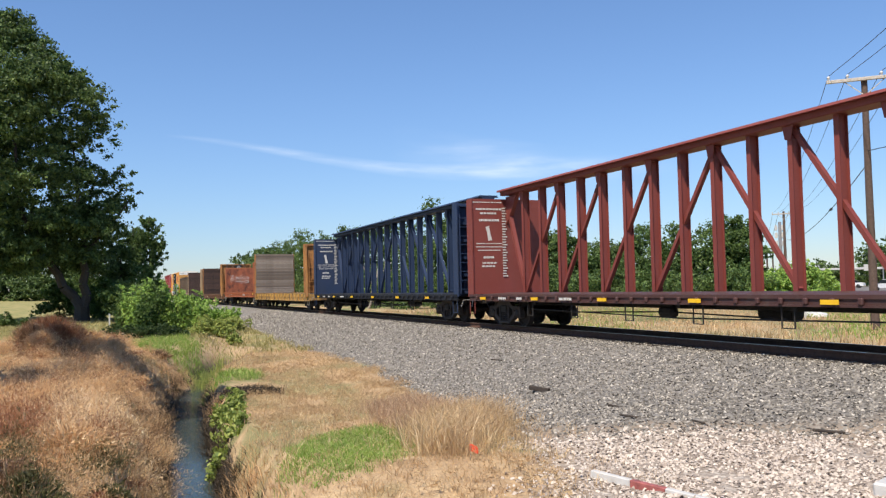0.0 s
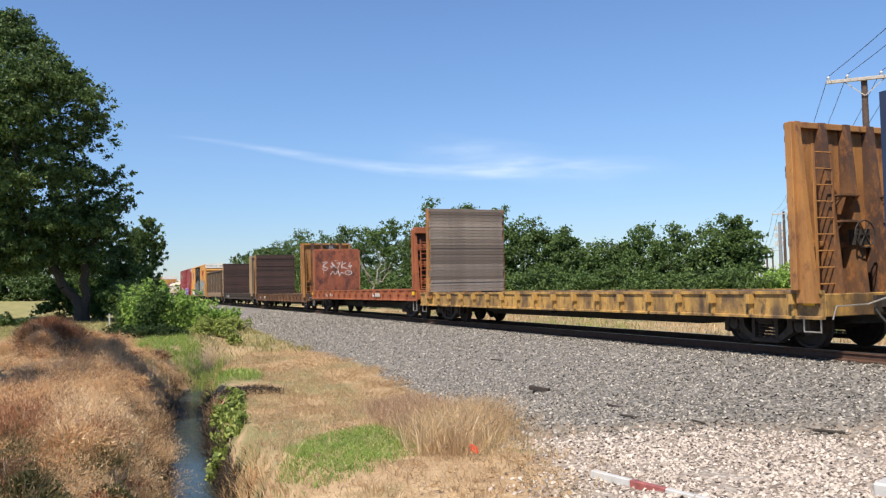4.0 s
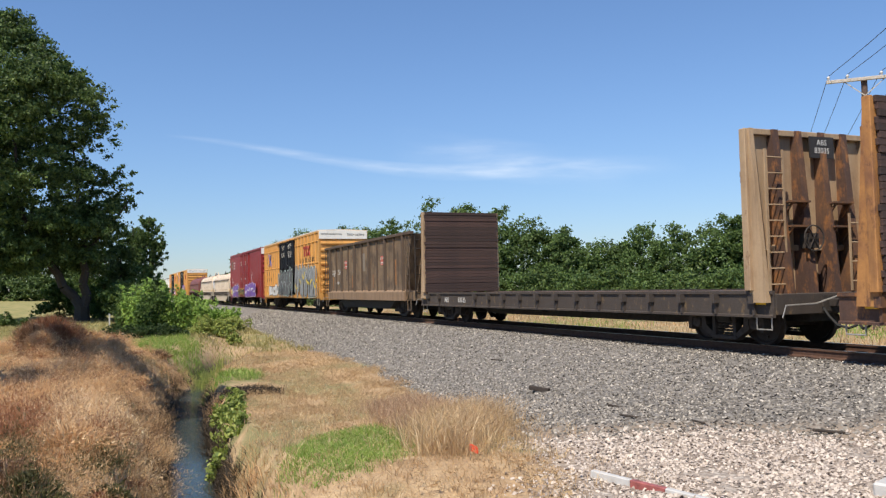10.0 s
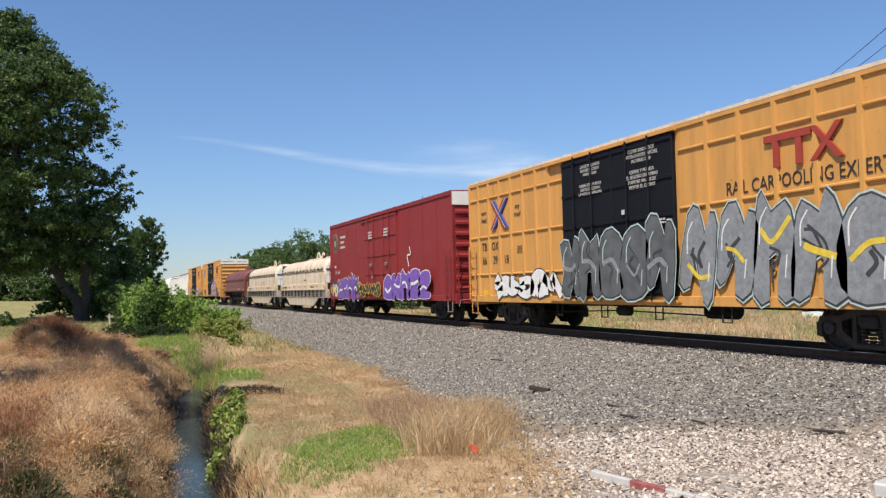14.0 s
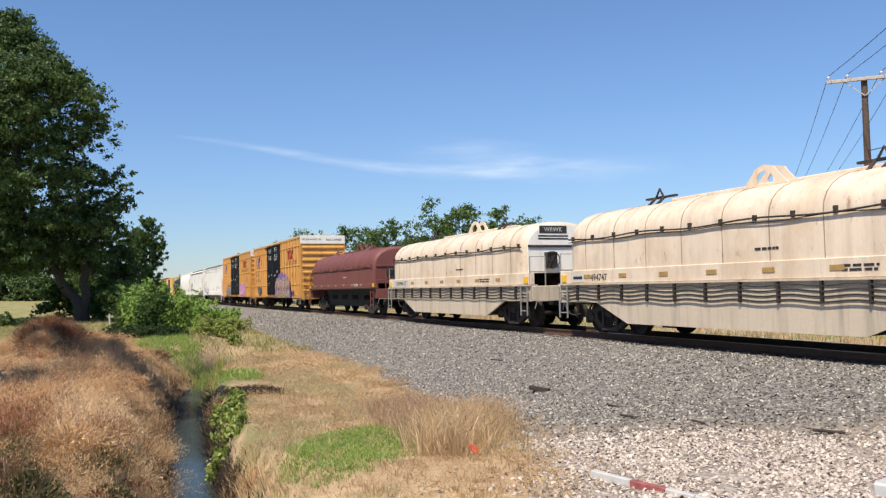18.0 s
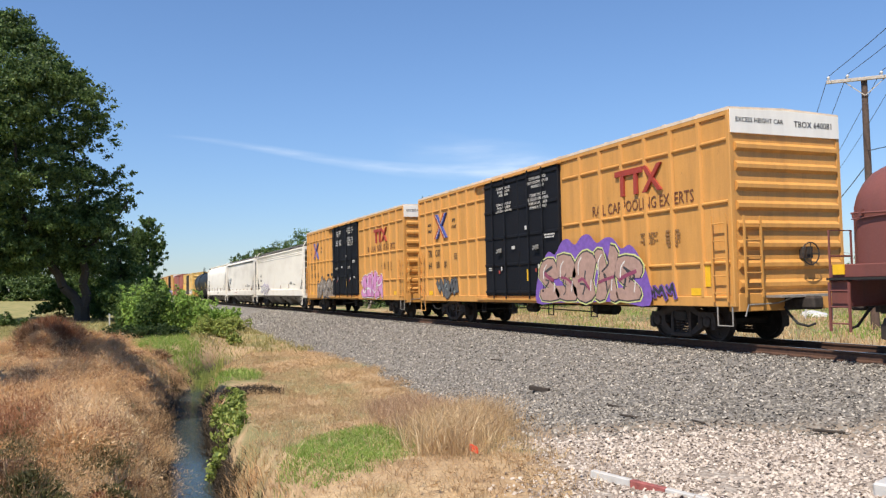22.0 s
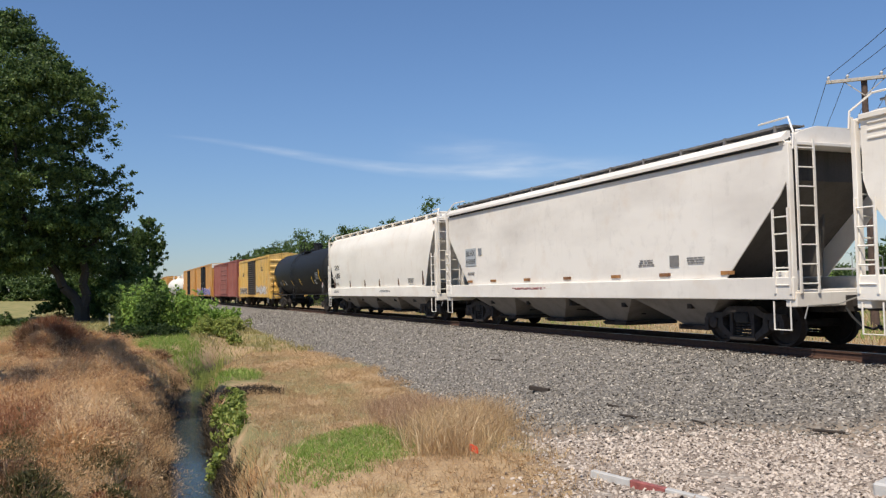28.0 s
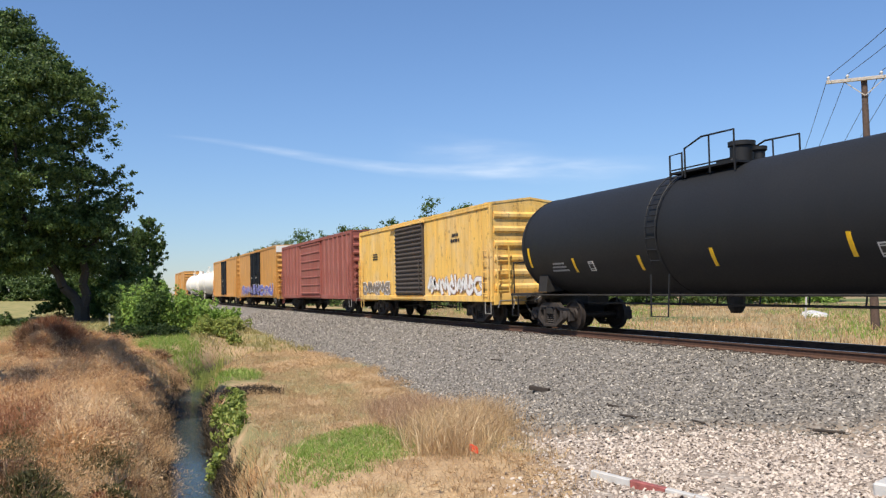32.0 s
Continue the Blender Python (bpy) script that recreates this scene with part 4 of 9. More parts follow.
    # ends: pressed ribs
    for s in (-1, 1):
        e = Mesh()
        x0, x1 = sorted((s * (h - 0.07), s * (h - 0.02)))
        e.prism([(-w, floor + 0.1), (-w, eave - 0.06), (0, eave + PEAK - 0.07), (w, eave - 0.06), (w, floor + 0.1)], x0, x1, "x")
        end = part("end_wall", e, mat, car)
        top = eave - (0.62 if end_top else 0.2)
        step = (top - floor - 0.25) / corr
        for k in range(corr):
            z = floor + 0.25 + step * (k + 0.5)
            m = Mesh()
            q = step * 0.28
            X = s * (h - 0.03)
            m.prism([(X, z - q), (X + s * 0.085, z - q * 0.35), (X + s * 0.085, z + q * 0.35), (X, z + q)], -w + 0.10, w - 0.10, "y")
            part("end_rib", m, mat, end)
        if end_top:
            m = Mesh()
            a, b = sorted((s * (h - 0.025), s * (h + 0.03)))
            m.prism([(-w - 0.02, eave - 0.55), (-w - 0.02, eave - 0.05), (0, eave + PEAK - 0.06), (w + 0.02, eave - 0.05), (w + 0.02, eave - 0.55)], a, b, "x")
            part("end_panel", m, end_top, end)
        for y in (-w, w):
            a, b = sorted((s * (h - 0.10), s * (h + 0.005)))
            part("corner_post", Mesh().cbox(a, b, y - 0.055, y + 0.055, floor, eave - 0.06, 0.012), mat, car)
        a, b = sorted((s * (h - 0.3), s * (h + 0.02)))
        m = Mesh().cbox(a, b, -w + 0.05, w - 0.05, floor - 0.1, floor + 0.28, 0.015)
        part("end_sill", m, mat, car)
        coupler(car, s * h, s)
        ladder(car, mat, s * (h - 0.12), s * (h - 0.56), floor + 0.1, floor + 1.95, -w - 0.12, 5)
        ladder(car, mat, -w + 0.12, -w + 0.56, floor + 0.2, floor + 1.9, s * (h + 0.16), 5, "y")
        stirrup(car, M_rung if s > 0 else mat, s * (h - 0.10), s * (h - 0.55), 0.42, -w - 0.03, floor)
    m = Mesh()
    m.box(h - 0.05, h + 0.5, -0.75, 0.75, floor + 0.18, floor + 0.23)
    part("end_platform", m, M_rung, car)
    m = Mesh()
    m.pipe([(h + 0.22, 0.35 + 0.24 * math.cos(q), floor + 1.1 + 0.24 * math.sin(q)) for q in np.linspace(0, 6.283, 15)], 0.016, 5)
    for t in range(4):
        m.rod((h + 0.22, 0.35, floor + 1.1), (h + 0.22, 0.35 + 0.24 * math.cos(t * 1.57), floor + 1.1 + 0.24 * math.sin(t * 1.57)), 0.012, 4)
    m.box(h - 0.02, h + 0.2, 0.27, 0.43, floor + 1.0, floor + 1.25)
    part("brake_wheel", m, M_truck, car)
    underframe(car, h - 0.2, 0.72, 0.95)
    for x in np.arange(-h * 0.6, h * 0.6, 2.3):
        lp = Mesh()
        lp.pipe([(x - 0.14, -1.45, floor), (x - 0.14, -1.45, 0.48), (x + 0.14, -1.45, 0.48), (x + 0.14, -1.45, floor)], 0.02, 5)
        part("safety_hanger", lp, M_under, car)
    tc = h - 2.35 if L > 17 else h - 2.0
    trucks(car, -tc, tc)
    return car


SIDE = -1.515 - 0.012


def rail_logo(car, x, z, s=1.0):
    """Crossed red and blue tracks, drawn as plain shapes."""
    for sg in (1, -1):
        for mat, off, half, dy in ((M_bluelogo, 0.10, 0.085, 0.0), (M_redlogo, -0.10, 0.085, 0.0), (M_wlet, 0.0, 0.022, 0.003)):
            y0 = SIDE - 0.050 - dy - (0.006 if sg < 0 else 0)
            p = [(x + (-0.60 + off - half) * s, z - sg * 0.60 * s), (x + (-0.60 + off + half) * s, z - sg * 0.60 * s), (x + (0.60 + off + half) * s, z + sg * 0.60 * s), (x + (0.60 + off - half) * s, z + sg * 0.60 * s)]
            part("emblem", Mesh().prism(p, y0, -1.50, "y"), mat, car)


M_redbrown = plain("brown_lettering", (0.16, 0.06, 0.03), 0.6, 0, 0.15)


def big_yellow(name, label, u0, u1, seed, number):
    d0, dm, d1 = -2.68, -0.22, 2.26
    left = [-8.45, -7.63, -6.81, -5.99, -5.16, -4.34, -3.52]
    right = [d1 + 0.08 + i * 0.98 for i in range(1, 7)]
    car = box_car(name, label, u0, u1, M_yel, 5.03, [(d0, dm), (dm, d1)], [x * (u1 - u0) / 18.4 for x in left + right], M_black_door, end_top=M_white, roof_mat=M_cream)
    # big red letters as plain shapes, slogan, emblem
    z0, z1 = 3.55, 4.20
    m = Mesh()
    m.box(5.02, 6.18, SIDE - 0.052, SIDE, z1 - 0.14, z1)
    part("emblem", m, M_redlogo, car)
    for x in (5.32, 5.88):
        part("emblem", Mesh().box(x - 0.07, x + 0.07, SIDE - 0.052, SIDE, z0, z1 - 0.143), M_redlogo, car)
    for sg in (-1, 1):
        part("emblem", Mesh().prism([(6.52 - 0.30 - 0.075, z0 if sg > 0 else z1), (6.52 - 0.30 + 0.075, z0 if sg > 0 else z1), (6.52 + 0.30 + 0.075, z1 if sg > 0 else z0), (6.52 + 0.30 - 0.075, z1 if sg > 0 else z0)], SIDE - 0.052 - (0.003 if sg > 0 else 0), SIDE - (0.003 if sg > 0 else 0), "y"), M_redlogo, car)
    lettering("RAIL CARPOOLING EXPERTS", 0.40, on_side(5.92, 3.16, SIDE - 0.003), M_dlet if seed == 1 else M_redbrown, "slogan", car, squeeze=0.80)
    lettering("next\nload", 0.25, on_side(-8.04, 3.80, SIDE - 0.003), M_dlet, "slogan", car, 0.2, squeeze=0.9)
    lettering("any\nroad", 0.25, on_side(-5.58, 3.82, SIDE - 0.003), M_dlet, "slogan", car, 0.2, squeeze=0.9)
    rail_logo(car, -6.81, 3.74, 0.80)
    for x, a, b in ((-8.04, "TB", number[:2]), (-7.22, "OX", number[4:6]), (-6.40, "", number[8:])):
        if a:
            lettering(a, 0.40, on_side(x, 2.57, SIDE - 0.003), M_dlet, "lettering", car, squeeze=0.85)
        lettering(b, 0.40, on_side(x, 2.10, SIDE - 0.003), M_dlet, "lettering", car, squeeze=0.85)
    lettering("EXCESS HEIGHT CAR", 0.14, on_end(-0.75, 4.72, 9.2 * (u1 - u0) / 18.4 + 0.036), M_dlet, "lettering", car)
    lettering("TBOX " + number.replace(" ", ""), 0.19, on_end(0.78, 4.68, 9.2 * (u1 - u0) / 18.4 + 0.036), M_dlet, "lettering", car)
    yd = SIDE - 0.14
    lettering("CLOSE THIS DOOR\nBEFORE CLOSING\nMAIN DOOR", 0.112, on_side(-1.12, 4.50, yd), M_wlet, "lettering", car)
    lettering("CIERRE ESTA PUERTA\nANTES DE CERRAR\nLA PUERTA PRINCIPAL", 0.112, on_side(-1.12, 3.98, yd), M_wlet, "lettering", car)
    lettering("CLOSE AND LOCK\nBOTH DOORS BEFORE\nMOVING CAR", 0.125, on_side(1.15, 4.55, yd), M_wlet, "lettering", car)
    lettering("CIERRE Y PONGA\nEL SEGURO EN AMBAS\nPUERTAS ANTES DE\nMOVER EL CARRO", 0.125, on_side(1.15, 4.04, yd), M_wlet, "lettering", car)
    bars(car, M_wlet, block_text(1.78, 2.84, 0.62, 2, 0.045, yd, seed) + block_text(1.85, 2.0, 0.42, 2, 0.035, yd, seed + 5) + block_text(-2.2, 1.95, 0.3, 2, 0.035, yd, seed + 7))
    part("label_plate", Mesh().box(0.28, 0.40, yd, yd + 0.01, 3.08, 3.2), M_wlet, car)
    part("label_plate", Mesh().box(-0.62, -0.42, yd, yd + 0.01, 2.52, 2.62), M_wlet, car)
    part("label_plate", Mesh().box(0.36, 0.43, yd, yd + 0.01, 1.5, 1.86), M_ylbl, car)
    part("label_plate", Mesh().box(8.15, 8.42, SIDE - 0.006, SIDE, 1.25, 1.75), M_ylbl, car)
    part("label_plate", Mesh().box(7.78, 8.22, SIDE - 0.006, SIDE, 1.06, 1.22), M_ylbl, car)
    part("label_plate", Mesh().box(-8.2, -7.8, SIDE - 0.006, SIDE, 1.06, 1.22), M_ylbl, car)
    bars(car, M_fadelet, block_text(6.3, 2.55, 0.7, 5, 0.035, SIDE - 0.004, seed) + block_text(7.2, 2.55, 0.6, 5, 0.05, SIDE - 0.004, seed + 3) + block_text(-5.4, 2.6, 0.5, 3, 0.05, SIDE - 0.004, seed + 9))
    return car


# ---------------- centre-beam cars
def centre_beam(name, label, u0, u1, mat, sill_mat, top=4.85):
    car = wagon(name, label, u0, u1)
    h = (u1 - u0) / 2
    dk = Mesh()
    dk.prism([(-1.42, 1.06), (0, 1.12), (1.42, 1.06), (1.42, 0.98), (-1.42, 0.98)], -h, h, "x")
    part("deck", dk, sill_mat, car)
    for y in (-1.45, 1.45):
        m = Mesh()
        m.prism([(y - 0.06, 0.85), (y + 0.06, 0.85), (y + 0.06, 0.89), (y + 0.02, 0.89), (y + 0.02, 1.0), (y + 0.05, 1.0), (y + 0.05, 1.08), (y - 0.05, 1.08), (y - 0.05, 1.0), (y - 0.02, 1.0), (y - 0.02, 0.89), (y - 0.06, 0.89)], -h - 0.2, h + 0.2, "x")
        part("side_sill", m, sill_mat, car)
        if y < 0:
            wm = Mesh().cbox(-0.05, 0.05, y - 0.10, y - 0.02, 0.89, 1.02, 0.02).data("tie_down_winch")
            wm.materials.append(sill_mat)
            for x in np.arange(-h + 0.5, h, 0.61):
                part("tie_down_winch", wm, None, car).location = (x, 0, 0)
            for x in np.arange(-h + 1.1, h, 3.66):
                part("reflector", Mesh().box(x - 0.2, x + 0.2, y - 0.125, y - 0.105, 0.90, 0.99), M_ylbl, car)
    # centre truss
    m = Mesh()
    m.cbox(-h, h, -0.26, 0.26, top - 0.20, top - 0.04, 0.02)
    m.prism([(-0.42, top - 0.07), (-0.36, top), (0.36, top), (0.42, top - 0.07)], -h, h, "x")
    part("top_chord", m, mat, car)
    n = 18
    step = 2 * (h - 0.25) / n
    me = Mesh().prism([(-0.062, -0.13), (0.062, -0.13), (0.062, -0.115), (0.012, -0.115), (0.012, 0.115), (0.062, 0.115), (0.062, 0.13), (-0.062, 0.13), (-0.062, 0.115), (-0.012, 0.115), (-0.012, -0.115), (-0.062, -0.115)], 1.05, top - 0.18, "z").data("truss_post")
    me.materials.append(mat)
    for k in range(1, n):
        x = -h + 0.25 + k * step
        ob = part("truss_post", me, None, car)
        ob.location = (x, 0, 0)
        if k % 2 == 1:
            g = Mesh()
            g.prism([(x - 0.15, top - 0.2), (x + 0.15, top - 0.2), (x + 0.085, top - 0.5), (x - 0.085, top - 0.5)], -0.17, -0.152, "y")
            part("gusset", g, mat, car)
    for k in range(1, n // 2, 2):
        for s in (-1, 1):
            x1 = s * (k - 1) * step
            x0 = s * (k + 1) * step
            d = Mesh()
            d.bar((x1, 0.0, top - 0.25), (x0, 0.0, 1.15), 0.10, 0.11, (0, 1, 0))
            part("diagonal", d, mat, car)
    # bulkheads
    for s in (-1, 1):
        X = s * (h - 0.04)
        b = Mesh()
        a0, a1 = sorted((X, X - s * 0.06))
        b.box(a0, a1, -1.45, 1.45, 1.08, 4.52)
        bulk = part("bulkhead", b, mat, car)
        for y in (-1.38, -0.72, 0.0, 0.72, 1.38):
            a0, a1 = sorted((X, X + s * 0.26))
            part("bulkhead_post", Mesh().box(a0, a1, y - 0.05, y + 0.05, 1.0, 4.5), mat, bulk)
        for z in (1.15, 1.8, 2.45, 3.1, 3.75, 4.44):
            a0, a1 = sorted((X, X + s * 0.16))
            part("bulkhead_rail", Mesh().box(a0, a1, -1.4, 1.4, z - 0.05, z + 0.05), mat, bulk)
        for y in (-1.46, 1.46):
            a0, a1 = sorted((X - s * 0.1, X + s * 0.34))
            part("bulkhead_cheek", Mesh().box(a0, a1, y - 0.02, y + 0.02, 1.0, 4.52), mat, bulk)
        # gusset plate between bulkhead and truss
        g = Mesh()
        g.prism([(X - s * 0.07, 4.6), (X - s * 0.07, 3.6), (X - s * 0.35, 3.9), (X - s * 0.9, 4.6)], -0.08, 0.08, "y")
        g.bar((X - s * 0.1, 0, 4.3), (X - s * 1.35, 0, 1.15), 0.12, 0.14, (0, 1, 0))
        part("gusset", g, mat, bulk)
        coupler(car, s * (h + 0.22), s)
        ladder(car, mat, -1.35, -0.95, 1.1, 4.1, X + s * 0.30, 9, "y")
        stirrup(car, mat, X + s * 0.2, X - s * 0.2, 0.4, -1.47, 0.88)
    # writing on the inner face of the bulkhead that looks along the track
    fx = -h + 0.102
    rr = random.Random(4)
    for z, w, hh in ((4.40, 1.15, 0.055), (4.15, 0.95, 0.10), (4.0, 0.6, 0.10), (3.75, 0.7, 0.12), (2.9, 0.95, 0.05), (2.78, 1.0, 0.05), (2.66, 0.85, 0.05), (2.4, 0.4, 0.12), (2.2, 0.5, 0.09), (2.08, 0.55, 0.09)):
        a = -0.82 - w / 2
        while a < -0.82 + w / 2:
            ww = rr.uniform(0.05, 0.15)
            part("stencil", Mesh().box(fx, fx + 0.006, a, a + ww * 0.8, z - hh * 0.33, z + hh * 0.33), M_wlet, car)
            a += ww
    part("stencil", Mesh().prism([(-0.92, 3.5), (-0.78, 3.55), (-0.74, 3.3), (-0.66, 3.02), (-0.82, 3.0), (-0.86, 3.3)], fx, fx + 0.006, "x"), M_wlet, car)
    m = Mesh()
    for k, z in enumerate(np.arange(1.7, 4.2, 0.095)):
        m.box(fx + 0.02, fx + 0.026, -0.26, -0.26 + (0.14 if k % 3 else 0.2), z, z + 0.04)
    part("height_scale", m, M_wlet, car)
    underframe(car, h, 0.70, 0.95)
    for x in np.arange(-h + 4.2, h - 4, 2.6):
        lp = Mesh()
        lp.pipe([(x - 0.16, -1.40, 0.87), (x - 0.16, -1.40, 0.42), (x + 0.16, -1.40, 0.42), (x + 0.16, -1.40, 0.87)], 0.02, 5)
        part("cable_hanger", lp, M_under, car)
    rd = Mesh()
    rd.pipe([(-h + 4.0, -1.25, 0.62), (0.0, -1.2, 0.52), (h - 4.0, -1.25, 0.62)], 0.018, 5)
    part("brake_rod", rd, M_under, car)
    trucks(car, -(h - 1.75), h - 1.75)
    return car


# ---------------- bulkhead flat cars
def bulkhead_flat(name, label, u0, u1, sill_mat, left, right, wood_left=None, wood_right=None, top_l=4.45, top_r=4.45, left_plate=None, deck=1.12, sill=0.62, rails=2, plate_text="", post_l=None, inset_l=0.55, bw=1.64, bare=()):
    """left/right: the steel of the two bulkheads; wood: plank lining, if any; heights of their tops."""
    car = wagon(name, label, u0, u1)
    h = (u1 - u0) / 2
    w = 1.45
    n = 40
    pl = Mesh().cbox(-0.5 * 2 * (h - 0.5) / n + 0.012, 0.5 * 2 * (h - 0.5) / n - 0.012, -w + 0.02, w - 0.02, deck - 0.06, deck, 0.008).data("deck_plank")
    pl.materials.append(M_deck)
    for k in range(n):
        ob = part("deck_plank", pl, None, car)
        ob.location = (-h + 0.5 + (k + 0.5) * 2 * (h - 0.5) / n, 0, random.uniform(-0.006, 0.006))
    for y in (-w, w):
        m = Mesh()
        o = -1 if y < 0 else 1
        m.prism([(y + o * 0.10, sill), (y + o * 0.01, sill), (y + o * 0.01, deck + 0.035), (y + o * 0.10, deck + 0.035), (y + o * 0.10, deck - 0.03), (y + o * 0.06, deck - 0.045), (y + o * 0.06, sill + 0.06), (y + o * 0.10, sill + 0.045)], -h, h, "x")
        part("side_sill", m, sill_mat, car)
    pk = Mesh()
    pk.prism([(-0.07, -w + 0.0), (-0.07, -w - 0.20), (0.07, -w - 0.20), (0.07, -w + 0.0)], deck - 0.22, deck - 0.03, "z")
    pk.prism([(-0.03, -w + 0.0), (-0.03, -w - 0.13), (0.03, -w - 0.13), (0.03, -w + 0.0)], sill + 0.05, deck - 0.22, "z")
    pk = pk.data("stake_pocket")
    pk.materials.append(sill_mat)
    for x in np.arange(-h + 0.9, h - 0.4, 1.12):
        if any(abs(x - q) < 0.62 for q in bare):
            continue
        ob = part("stake_pocket", pk, None, car)
        ob.location = (x, 0, 0)
    for s, steel, timber, top in ((-1, left, wood_left, top_l), (1, right, wood_right, top_r)):
        X0 = s * (h - (inset_l if s < 0 else 0.55))       # inner face
        b = Mesh()
        a0, a1 = sorted((X0, X0 + s * 0.05))
        b.box(a0, a1, -bw, bw, deck + 0.04, top - 0.03)
        bulk = part("bulkhead", b, left_plate if (s < 0 and left_plate) else (M_flatdk if rails > 3 else steel), car)
        for y in ((-bw + 0.05, -0.5, 0.5, bw - 0.05) if rails > 3 else (-bw + 0.06, -0.95, -0.32, 0.32, 0.95, bw - 0.06)):
            p = Mesh()
            wd = 0.055 if abs(y) > 1 or rails > 3 else 0.085
            p.prism([(X0 + s * 0.05, deck - 0.2), (X0 + s * 0.50, deck - 0.2), (X0 + s * 0.20, top), (X0 + s * 0.05, top)], y - wd, y + wd, "y")
            part("bulkhead_post", p, steel if rails > 3 else (M_flatbrn if abs(y) < 1 else steel), bulk)
        for z in (np.linspace(deck + 0.35, top - 0.05, rails) if rails > 2 else (top - 0.06, deck + 0.9)):
            a0, a1 = sorted((X0 + s * 0.05, X0 + s * (0.30 if rails > 3 else 0.17)))
            wz = 0.13 if rails > 3 else 0.06
            part("bulkhead_rail", Mesh().cbox(a0, a1, -bw, bw, z - wz, z + wz, 0.01), steel, bulk)
        a0, a1 = sorted((X0 - s * 0.01, X0 + s * 0.16))
        for y in (-bw - 0.03, bw + 0.03):
            part("corner_post", Mesh().cbox(a0, a1, y - 0.045, y + 0.045, deck + 0.04, top, 0.012), (post_l or steel) if s < 0 else steel, bulk)
        if rails == 2:
            for y in (-0.6, 0.6):
                for z in (2.45, 2.95):
                    st = Mesh().box(*sorted((X0 + s * 0.2, X0 + s * 0.48)), y - 0.26, y + 0.26, z - 0.02, z + 0.02)
                    st.bar((X0 + s * 0.46, y - 0.2, z), (X0 + s * 0.2, y - 0.2, z - 0.28), 0.04, 0.04, (0, 1, 0))
                    st.bar((X0 + s * 0.46, y + 0.2, z), (X0 + s * 0.2, y + 0.2, z - 0.28), 0.04, 0.04, (0, 1, 0))
                    part("step_bracket", st, M_flatbrn, bulk)
        if plate_text and s > 0:
            part("number_plate", Mesh().box(X0 + 0.205, X0 + 0.235, -0.05, 0.62, top - 0.55, top - 0.1), M_dlet, bulk)
            lettering(plate_text, 0.17, on_end(0.285, top - 0.28, X0 + 0.238), M_wlet, "lettering", car)
        if timber is not None:
            nn = 27
            zz = (top - deck - 0.04) / nn
            me = Mesh().cbox(-0.03, 0.03, -bw + 0.015, bw - 0.015, 0.003, zz - 0.003, 0.006).data("plank")
            me.materials.append(timber)
            for k in range(nn):
                ob = part("plank", me, None, bulk)
                ob.matrix_basis = pose(X0 - s * (0.036 + random.uniform(0, 0.03)), random.uniform(-0.03, 0.03), deck + 0.04 + k * zz, random.uniform(-0.12, 0.12))
        ladder(car, steel, -bw + 0.2, -bw + 0.66, deck, top - 0.45, X0 + s * 0.40, 9, "y")
        ladder(car, steel, 0.62, 1.05, deck, deck + 1.6, X0 + s * 0.55, 4, "y")
        m = Mesh()
        a0, a1 = sorted((s * (h - 0.35), s * h))
        m.cbox(a0, a1, -w, w, sill + 0.05, deck - 0.03, 0.015)
        part("end_sill", m, sill_mat, car)
        m = Mesh()
        a0, a1 = sorted((X0 + s * 0.02, X0 + s * 0.5))
        a0, a1 = (a0 + a1) / 2 - 0.13, (a0 + a1) / 2 + 0.13
        m.box(a0, a1, -w - 0.115, -w - 0.09, deck - 0.24, deck - 0.08)
        part("reflector", m, M_ylbl, car)
        coupler(car, s * h, s)
        stirrup(car, M_rung, s * (h - 0.1), s * (h - 0.5), 0.38, -w - 0.02, sill)
        if s > 0:
            m = Mesh()
            m.pipe([(h - 0.02, -0.35 + 0.26 * math.cos(q), 2.2 + 0.26 * math.sin(q)) for q in np.linspace(0, 6.283, 17)], 0.016, 5)
            for t in range(3):
                m.rod((h - 0.02, -0.35 - 0.27 * math.cos(t * 1.05), 2.2 - 0.27 * math.sin(t * 1.05)), (h - 0.02, -0.35 + 0.27 * math.cos(t * 1.05), 2.2 + 0.27 * math.sin(t * 1.05)), 0.012, 4)
            m.box(X0 + 0.25, h - 0.04, -0.45, -0.2, 2.0, 2.3)
            part("brake_wheel", m, M_truck, car)
    fb = Mesh()
    fb.prism([(-h * 0.72, sill), (-h * 0.55, 0.36), (h * 0.55, 0.36), (h * 0.72, sill)], -0.35, 0.35, "y")
    part("fish_belly", fb, M_under, car)
    underframe(car, h - 0.2, 0.5, 0.9)
    trucks(car, -(h - 1.9), h - 1.9)
    return car


